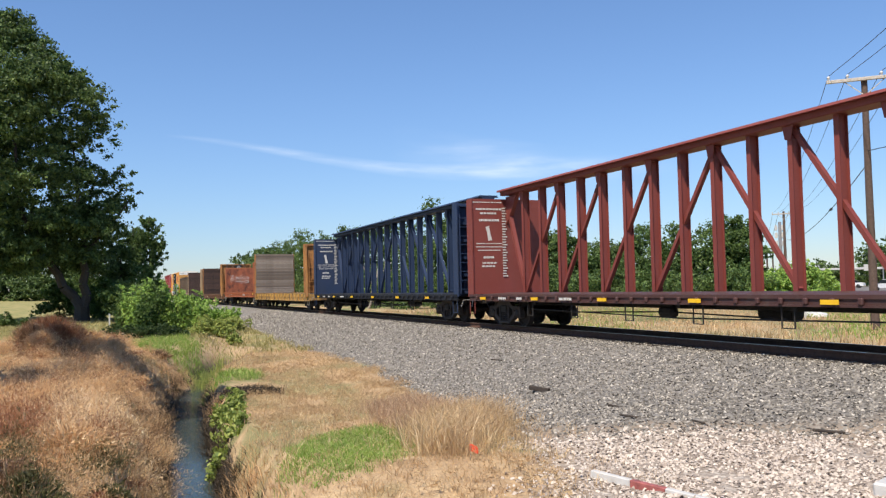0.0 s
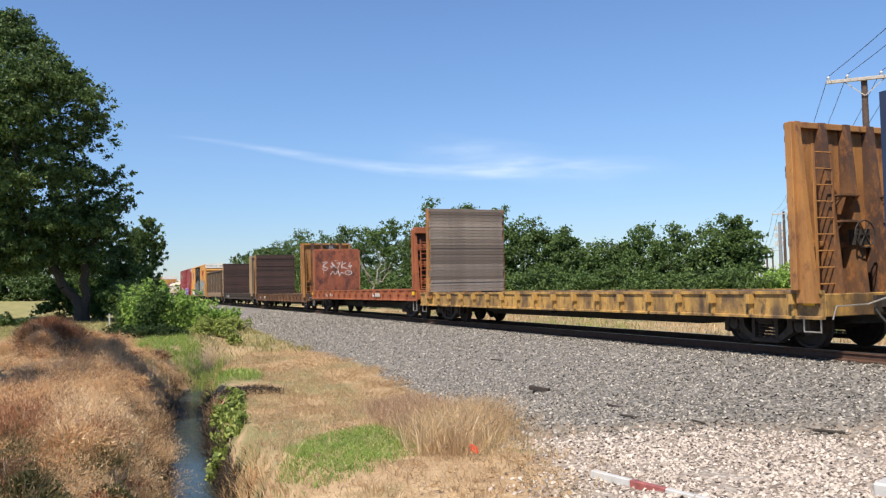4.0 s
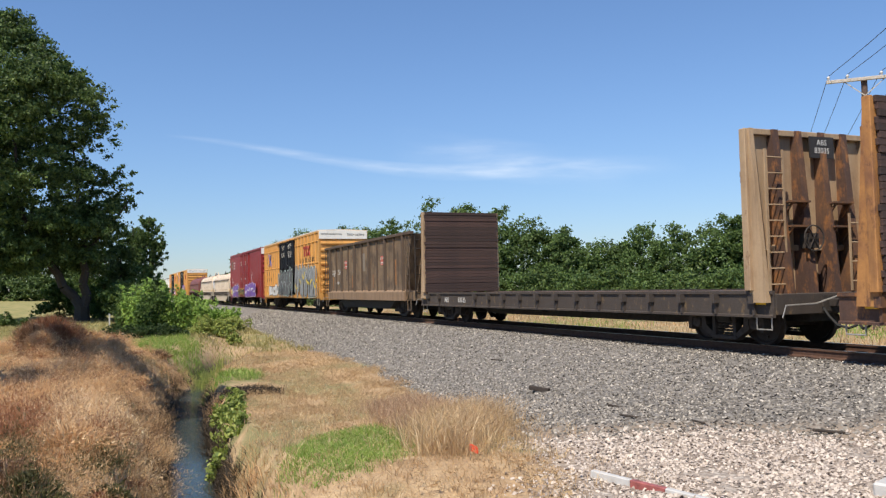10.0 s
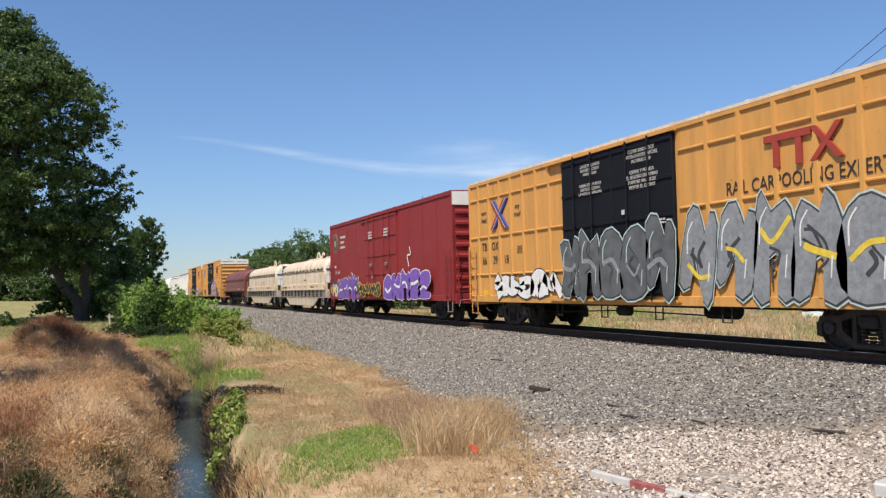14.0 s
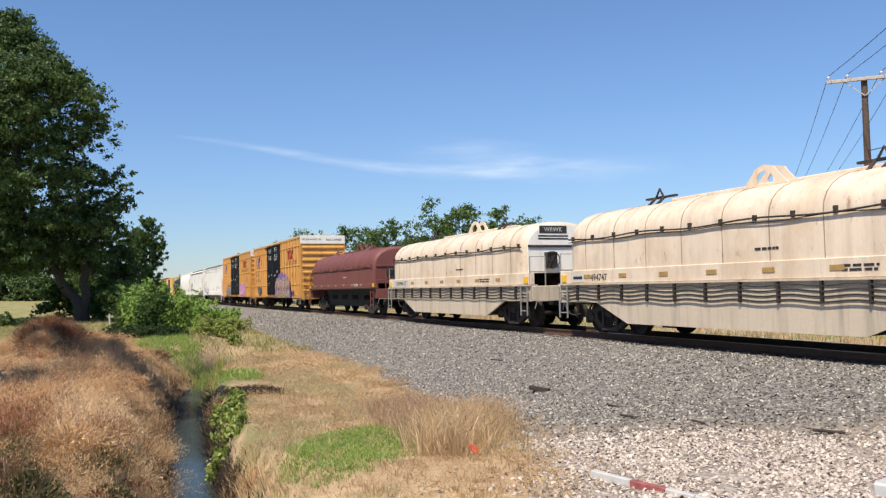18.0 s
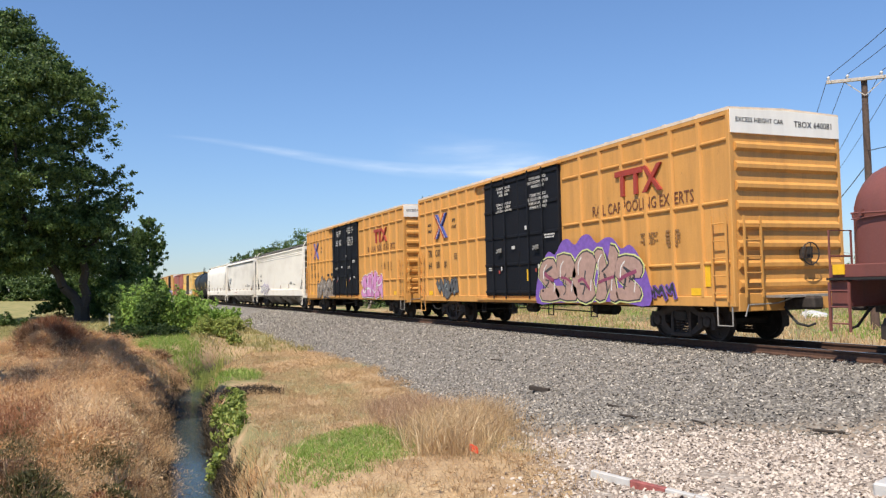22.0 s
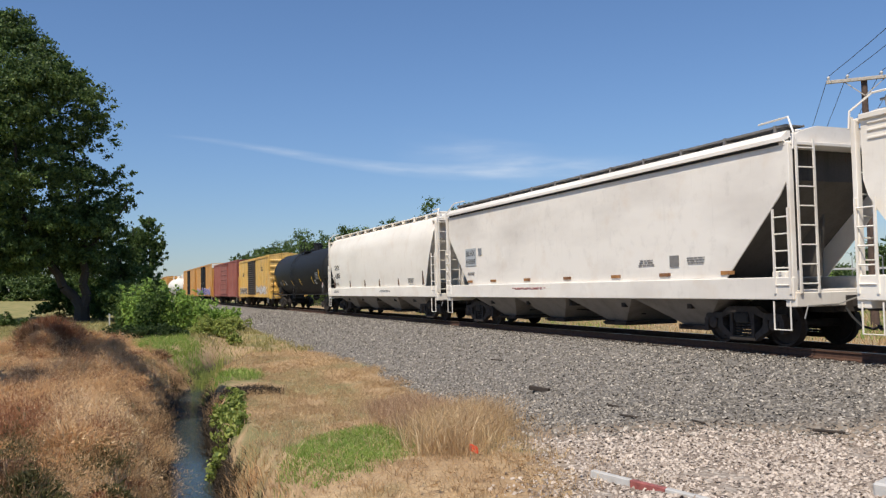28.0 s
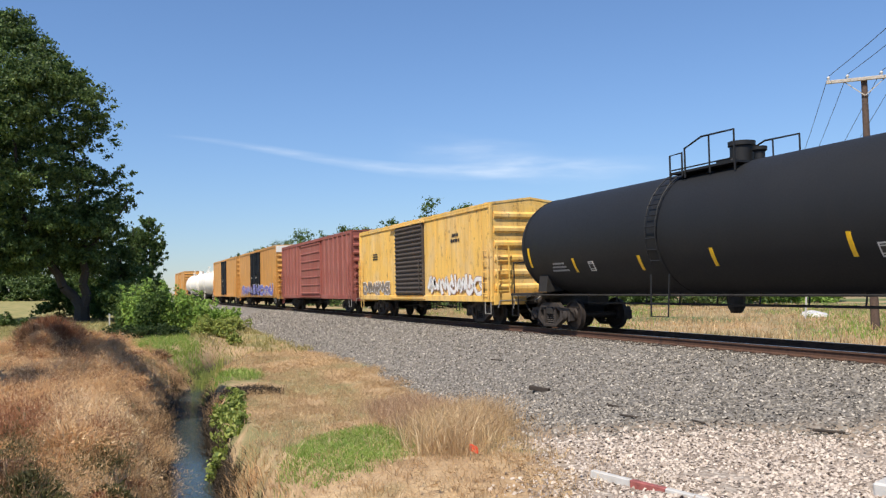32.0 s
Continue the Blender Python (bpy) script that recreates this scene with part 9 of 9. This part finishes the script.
    # lawn and field farther off
    xy = tufts(rng, scatter(rng, 5200, -75, -34, -14, 9, lambda x, y: (y < 8.3) & ~green2(x, y)), 8, 0.18)
    blades("dry_lawn", "dry yellow lawn under the trees", xy, rng.uniform(0.10, 0.30, len(xy)), rng.uniform(0.010, 0.020, len(xy)), M_lawn, 11, 0.9)
    xy = tufts(rng, scatter(rng, 4200, -62, -8, 17, 50, lambda x, y: (y > 17.2)), 8, 0.20)
    blades("field_grass", "dry field grass behind the track", xy, rng.uniform(0.15, 0.40, len(xy)), rng.uniform(0.008, 0.016, len(xy)), M_straw, 12, 0.8)
    xy = tufts(rng, scatter(rng, 2600, -62, -14, 17, 48, lambda x, y: (vnoise(x, y, 0.16, 2.0) > 0.1)), 9, 0.25)
    blades("field_weeds", "green weeds in the field behind the track", xy, rng.uniform(0.15, 0.45, len(xy)), rng.uniform(0.010, 0.02, len(xy)), M_green, 13, 0.8)


def stones():
    rng = np.random.default_rng(31)
    k = Nodes("crushed_stone")
    r = k.island()
    c = k.mix(r, (0.065, 0.06, 0.054), (0.355, 0.327, 0.285))
    c = k.mix(k.ramp(r, 0.88, 0.92), c, (0.52, 0.475, 0.415))
    c = k.mix(k.ramp(k.noise(30, 3), 0.4, 0.7, 0, 0.4), c, (0.16, 0.125, 0.095))
    grey = k.done(c, 0.9)
    k = Nodes("pale_gravel")
    r = k.island()
    c = k.mix(r, (0.25, 0.20, 0.165), (0.68, 0.59, 0.51))
    c = k.mix(k.ramp(r, 0.0, 0.16, 1, 0), c, (0.15, 0.12, 0.10))
    c = k.mix(k.ramp(k.noise(30, 3), 0.4, 0.7, 0, 0.3), c, (0.30, 0.22, 0.17))
    pale = k.done(c, 0.9)
    octa = np.array([(1, 0, 0), (0, 1, 0), (-1, 0, 0), (0, -1, 0), (0, 0, 1), (0, 0, -1)], float)
    tri = np.array([(0, 1, 4), (1, 2, 4), (2, 3, 4), (3, 0, 4)])          # their undersides lie in the bed

    def heap(name, label, xy, size, mat):
        n = len(xy)
        z = heights(xy[:, 0], xy[:, 1])
        shape = octa[None] * rng.uniform(0.55, 1.3, (n, 6, 1)) * size[:, None, None] * np.array([1, 0.8, 0.62])
        shape += rng.normal(0, 0.12, (n, 6, 3)) * size[:, None, None]
        a = rng.uniform(0, 6.28, n)
        ca, sa = np.cos(a), np.sin(a)
        b = rng.normal(0, 0.5, n)
        cb, sb = np.cos(b), np.sin(b)
        X = shape[..., 0] * cb[:, None] + shape[..., 2] * sb[:, None]
        Z = -shape[..., 0] * sb[:, None] + shape[..., 2] * cb[:, None]
        V = np.stack([X * ca[:, None] - shape[..., 1] * sa[:, None], X * sa[:, None] + shape[..., 1] * ca[:, None], Z], 2)
        V += np.column_stack([xy, z + size * 0.18])[:, None, :]
        F = (tri[None] + (np.arange(n) * 6)[:, None, None]).reshape(-1, 3)
        return tagged(part(name, np_mesh(name, V.reshape(-1, 3), F), mat), label, "gravel", kind="stuff")

    wave = lambda x: 0.25 * np.sin(x * 0.9) + 0.15 * np.sin(x * 2.3 + 1)
    foot = lambda x: np.interp(x, [-26, -19, -14.2, -10.5, -8.8], [8.0, 7.0, 5.8, 5.1, 4.8]) + 0.5 * wave(x)
    # close to the camera small steps, farther off coarser cover
    x = -3.5 - 62 * rng.uniform(0, 1, 135000) ** 1.6
    y = rng.uniform(4.6, 12.86, len(x))
    apron = lambda x, y: x - 0.55 * (y - 5.2)
    keep = (y > foot(x)) & (apron(x, y) + rng.normal(0, 0.35, len(x)) < -8.7) & ((apron(x, y) < -10.2) | (rng.uniform(size=len(x)) < 0.55))
    xy = np.column_stack([x[keep], y[keep]])
    size = rng.uniform(0.015, 0.040, len(xy)) * np.interp(xy[:, 0], [-60, -20], [1.6, 1.0])
    heap("ballast_stones", "grey crushed stone ballast beside the rails", xy, size, grey)
    y2 = np.concatenate([rng.uniform(13.0, 14.3, 16000), rng.uniform(14.4, 16.4, 9000)])
    xy = np.column_stack([-4 - 45 * rng.uniform(0, 1, len(y2)) ** 1.4, y2])
    heap("ballast_stones", "grey crushed stone between the rails", xy, rng.uniform(0.02, 0.045, len(xy)), grey)
    x = rng.uniform(-10, -3.5, 42000)
    y = rng.uniform(3.0, 10.4, len(x))
    keep = (vnoise(x, y, 1.6, 2.5) > -0.55 + rng.normal(0, 0.15, len(x))) & (y + 0.4 * x > 1.25 + 0.3 * np.sin(x * 3.1) + rng.normal(0, 0.3, len(x))) & (apron(x, y) + rng.normal(0, 0.3, len(x)) > -8.9)
    xy = np.column_stack([x[keep], y[keep]])
    heap("pale_gravel", "pale pinkish limestone gravel by the crossing", xy, rng.uniform(0.010, 0.034, len(xy)), pale)


plants()
dry_bushes()
grasses()
stones()


# ---------------------------------------------------------------- poles, wires and small things
M_pole = plain("weathered_utility_pole", (0.105, 0.07, 0.055), 0.9, 0, 0.4, 16, 0.3)
M_arm = plain("grey_weathered_timber", (0.50, 0.45, 0.39), 0.9, 0, 0.3, 16, 0.3)
M_wire = plain("black_cable", (0.03, 0.03, 0.035), 0.6, 0, 0.1)
M_ins = plain("pale_porcelain", (0.6, 0.58, 0.55), 0.25, 0, 0.1)
M_gatew = plain("white_gate_paint", (0.50, 0.49, 0.47), 0.5, 0, 0.12)
M_gater = plain("red_reflective_sheet", (0.33, 0.10, 0.09), 0.5, 0, 0.45, 14)
M_flag = plain("orange_marker_flag", (0.72, 0.10, 0.04), 0.6, 0, 0.1)
M_galv = plain("galvanised_pole", (0.30, 0.30, 0.31), 0.5, 0.4, 0.15)
M_asph = plain("sunlit_asphalt", (0.16, 0.15, 0.14), 0.95, 0, 0.3, 3, 0.2)


def utility_pole(x, y, h, r, arm, turn, label, arms=1, name="utility_pole", drop=0.28):
    z = height(x, y)
    p = thing(name, label, "pole", pose(x, y, z - 0.05, 0, 0, turn))
    m = Mesh()
    m.rod((0, 0, -0.1), (0, 0, h), r * 1.25, 12, r * 0.85)
    part("pole_shaft", m, M_pole, p, smooth=True)
    for k in range(arms):
        a = Mesh()
        zz = h - drop - k * 0.9
        a.cbox(-arm / 2, arm / 2, -r - 0.11, -r, zz - 0.06, zz + 0.06, 0.01)
        cross = part("crossarm", a, M_arm, p)
        for s in (-1, 1):
            b = Mesh()
            b.bar((s * arm * 0.26, -r - 0.03, zz - 0.05), (0, -r - 0.02, zz - 0.62), 0.03, 0.03, (0, 1, 0))
            part("brace", b, M_arm, cross)
        for q in (-0.47, -0.22, 0.22, 0.47):
            i = Mesh()
            i.lathe([(zz + 0.06, 0.02), (zz + 0.12, 0.05), (zz + 0.17, 0.06), (zz + 0.22, 0.03)], (q * arm, -r - 0.055, 0), "z", 10)
            part("insulator", i, M_ins, cross, smooth=True)
    return p


def wire(points, sag, r, name, label):
    m = Mesh()
    for p, q in zip(points[:-1], points[1:]):
        p, q = Vector(p), Vector(q)
        pts = []
        for k in range(15):
            t = k / 14
            c = p.lerp(q, t)
            c.z -= sag * 4 * t * (1 - t)
            pts.append(c)
        m.pipe(pts, r, 5)
    return tagged(part(name, m, M_wire), label, "cable")


def roadside():
    x, y, H = -21.6, 26.0, 9.40
    utility_pole(x, y, H, 0.125, 2.55, 45, "brown wooden utility pole with grey crossarm", drop=0.09)
    far = [(-66.8, 67.5, 9.4), (-84.8, 84.9, 10.3), (-143.4, 139.4, 9.3), (-156.8, 154.3, 9.6)]
    utility_pole(far[0][0], far[0][1], 9.4, 0.15, 2.4, 45, "brown wooden utility pole far off by the road")
    utility_pole(far[2][0], far[2][1], 9.3, 0.2, 3.0, 45, "wooden utility pole far off by the road", name="utility_pole")
    utility_pole(far[3][0], far[3][1], 9.6, 0.2, 3.0, 45, "wooden utility pole far off by the road", name="utility_pole")
    # slender antenna mast with panels
    mx, my = far[1][0], far[1][1]
    p = thing("antenna_mast", "grey antenna mast with white panel antennas", "mast", pose(mx, my, height(mx, my) - 0.05))
    part("mast_tube", Mesh().rod((0, 0, -0.1), (0, 0, 9.9), 0.28, 12, 0.20), M_galv, p)
    for zz in (7.0, 8.1, 9.1):
        for a in (0, 120, 240):
            q = Mesh()
            c, s = math.cos(radians(a)), math.sin(radians(a))
            q.cbox(0.5 * c - 0.14, 0.5 * c + 0.14, 0.5 * s - 0.14, 0.5 * s + 0.14, zz - 0.35, zz + 0.35, 0.03)
            q.rod((0, 0, zz), (0.5 * c, 0.5 * s, zz), 0.03, 5)
            part("antenna_panel", q, M_ins, p)
    # wires run on from pole to pole and past the camera
    d = Vector((math.cos(radians(45)), math.sin(radians(45)), 0))
    z0 = height(x, y) + H - 0.09 + 0.2
    z1 = height(far[0][0], far[0][1]) + 9.4 - 0.1
    away = Vector((0.82, -0.57, 0)) * 42.0
    for q in (-1.2, -0.56, 0.56, 1.2):
        a = Vector((x, y, z0)) + d * q
        b = Vector((far[0][0], far[0][1], z1)) + d * q * 0.9
        c = a + away + Vector((0, 0, 1.4))
        wire([b, a], 1.15, 0.011, "power_line", "thin black overhead power line")
        wire([a, c], 0.9, 0.011, "power_line", "thin black overhead power line")
        wire([Vector((far[2][0], far[2][1], 8.8)) + d * q, b], 1.6, 0.018, "power_line", "thin black overhead power line")
    a = Vector((x, y, height(x, y) + 6.15))
    b = Vector((far[0][0], far[0][1], height(far[0][0], far[0][1]) + 6.3))
    wire([b, a], 0.9, 0.02, "telephone_cable", "black telephone cable with splice case")
    wire([a + Vector((0, 0, 0.45)), a + away], 0.9, 0.016, "telephone_cable", "black telephone cable along the poles")
    s = Mesh()
    m = a.lerp(b, 0.22)
    m.z -= 0.62
    s.rod(m - (b - a).normalized() * 0.28, m + (b - a).normalized() * 0.28, 0.07, 8)
    tagged(part("splice_case", s, M_wire), "black splice case on a telephone cable", "cable")
    # road, lamps, signal beam and cars in the distance
    m = Mesh()
    m.prism([(-190, 150), (-62, 84), (-50, 104), (-185, 176)], -0.66, -0.40, "z")
    tagged(part("road", m, M_asph), "pale sunlit asphalt road far behind the track", "road", kind="structure")
    for (lx, ly, lh) in ((-130.8, 151.3, 7.4), (-94.7, 116.3, 5.4), (-112, 118, 5.0), (-121, 131, 4.6)):
        p = thing("street_lamp", "grey metal street lamp by the road", "street lamp", pose(lx, ly, -0.66))
        part("lamp_pole", Mesh().rod((0, 0, 0), (0, 0, lh), 0.10, 8, 0.07), M_galv, p)
        part("lamp_arm", Mesh().rod((0, 0, lh), (-1.2, -0.8, lh + 0.25), 0.05, 6), M_galv, p)
        part("lamp_head", Mesh().cbox(-1.6, -1.1, -1.0, -0.7, lh + 0.2, lh + 0.32, 0.03), M_galv, p)
    p = thing("overhead_gantry", "white sign gantry across the road", "gantry", pose(-112, 128, -0.66))
    part("gantry_beam", Mesh().cbox(-16, 16, -0.2, 0.2, 3.55, 3.95, 0.05), M_gatew, p)
    for xx in (-15.5, 15.5):
        part("gantry_post", Mesh().rod((xx, 0, 0), (xx, 0, 3.6), 0.18, 8), M_galv, p)
    part("sign_panel", Mesh().cbox(3.0, 4.6, -0.35, -0.22, 3.3, 4.5, 0.03), M_gatew, p)
    p.matrix_basis = pose(-112, 128, -0.66, 0, 0, 62)


M_tyre = plain("black_rubber", (0.02, 0.02, 0.02), 0.9, 0, 0.2)
M_glass = plain("dark_car_glass", (0.02, 0.025, 0.03), 0.08, 0, 0.1, 9, 0)


def car(x, y, turn, col, label):
    c = thing("car", label, "car", pose(x, y, height(x, y) if y < 80 else -0.40, 0, 0, turn), "cars on the far road")
    mat = plain("car_paint", col, 0.3, 0.1, 0.06, 3, 0)
    b = Mesh()
    b.prism([(-2.2, 0.30), (-2.25, 0.75), (-1.5, 0.92), (1.6, 0.95), (2.2, 0.85), (2.25, 0.35)], -0.88, 0.88, "y")
    part("body", b, mat, c)
    r = Mesh()
    r.prism([(-1.35, 0.9), (-0.65, 1.42), (0.85, 1.44), (1.6, 0.94)], -0.74, 0.74, "y")
    part("cabin", r, M_glass, c)
    part("roof", Mesh().cbox(-0.62, 0.85, -0.72, 0.72, 1.42, 1.47, 0.02), mat, c)
    for wx in (-1.35, 1.35):
        for wy in (-0.82, 0.82):
            part("wheel", Mesh().lathe([(wy - 0.1, 0.1), (wy - 0.1, 0.32), (wy + 0.1, 0.32), (wy + 0.1, 0.1)], (wx, 0, 0.32), "y", 14), M_tyre, c)


def small_things():
    roadside()
    car(-86, 93, 20, (0.72, 0.72, 0.72), "white car on the far road")
    car(-99, 107, 40, (0.03, 0.04, 0.06), "dark car on the far road")
    car(-80, 99, 35, (0.60, 0.60, 0.62), "silver car on the far road")
    car(-106, 122, 30, (0.70, 0.70, 0.70), "white car on the far road")
    car(-72, 94, 30, (0.05, 0.05, 0.06), "dark car on the far road")
    # striped crossing-gate arm lying on the gravel
    z = height(-6.3, 4.5)
    g = thing("gate_arm", "white gate arm with a red band lying on gravel", "gate arm", pose(-6.86, 4.36, z + 0.05, 0, 2.0, 18))
    for a, b, mt in ((0.0, 0.46, M_gatew), (0.463, 0.84, M_gater), (0.843, 2.4, M_gatew)):
        part("arm_section", Mesh().cbox(a, b, -0.03, 0.03, -0.045, 0.04, 0.008), mt, g)
    w = thing("concrete_marker", "white painted concrete block on gravel", "marker", pose(-4.95, 6.2, height(-4.95, 6.2), 0, 0, 20))
    part("block", Mesh().cbox(-0.2, 0.6, -0.14, 0.14, -0.03, 0.11, 0.02), M_gatew, w)
    f = thing("marker_flag", "small orange marker flag in dry grass", "flag", pose(-7.95, 3.56, height(-7.95, 3.56)))
    part("flag_wire", Mesh().rod((0, 0, -0.05), (0.02, 0, 0.16), 0.003, 5), M_galv, f)
    m = Mesh()
    m.loft([[(0.0, -0.005, 0.10), (0.0, 0.005, 0.10), (0.0, 0.005, 0.17), (0.0, -0.005, 0.17)], [(0.03, 0.035, 0.08), (0.03, 0.045, 0.08), (0.035, 0.05, 0.15), (0.035, 0.04, 0.15)], [(0.06, 0.055, 0.07), (0.06, 0.065, 0.07), (0.06, 0.07, 0.12), (0.06, 0.06, 0.12)]])
    part("flag_sheet", m, M_flag, f)
    # old tie pieces and sticks on the ballast
    for k, (x, y, L, t, a) in enumerate([(-15.5, 8.6, 0.5, 25, 0.09), (-20.0, 9.95, 0.6, 60, 0.03), (-9.6, 6.75, 0.32, 30, 0.03), (-7.5, 8.15, 0.36, 50, 0.035), (-8.6, 7.1, 0.22, 10, 0.025), (-11.8, 8.0, 0.3, 20, 0.035)]):
        s = Mesh().cbox(-L / 2, L / 2, -a * 0.6, a * 0.6, 0.0, a, 0.01)
        ob = part("tie_fragment", s, M_tie)
        ob.matrix_basis = pose(x, y, height(x, y) + 0.02, 0, 4, t)
        tagged(ob, "dark splintered piece of wooden tie on ballast", "wood debris")
    p = thing("marker_post", "thin white marker post in the field", "post", pose(-31.5, 33.0, height(-31.5, 33.0)))
    part("post", Mesh().rod((0, 0, -0.1), (0.03, 0.1, 1.2), 0.045, 8), M_gatew, p)
    p = thing("marker_post", "thin white marker post below the large tree", "post", pose(-55.0, 0.25, height(-55.0, 0.25)))
    part("post", Mesh().rod((0, 0, -0.1), (0, 0, 0.9), 0.05, 8), M_gatew, p)
    for k, (x, y) in enumerate([(-33.0, 35.0), (-32.2, 34.6)]):
        r = Mesh().lathe([(-0.1, 0.3), (0.05, 0.55), (0.18, 0.45), (0.26, 0.1)], (0, 0, 0), "z", 9)
        ob = part("rock", r, M_ins)
        ob.matrix_basis = pose(x, y, height(x, y) + 0.05, 6, 4, 40 * k)
        tagged(ob, "pale limestone rock in the field", "rock")


small_things()


# ---------------------------------------------------------------- what moves
def motions():
    for car, u in TRAIN:
        walk(car, [(0.0, pose(u, YC, 0)), (32.0, pose(u + SPEED * 32.0, YC, 0))])
    # the wheels roll while their place lies in sight
    for w, a, u in ROLLING:
        t0, t1 = (-75.0 - u) / SPEED, (-5.0 - u) / SPEED
        t0, t1 = max(t0, 0.0), min(t1, 32.0)
        rows = [(0.0, pose(a, 0, 0.457, 0, 0, 0))]
        if t1 > t0:
            f0, f1 = int(t0 * 15) + 1, int(t1 * 15)
            rows += [(k / 15, pose(a, 0, 0.457) @ Matrix.Rotation(SPEED * (k / 15 - f0 / 15) / 0.457, 4, "Y")) for k in range(f0, f1 + 1) if 0 < k / 15 < 32.0]
        rows.append((32.0, rows[-1][1]))
        walk(w, rows)


motions()
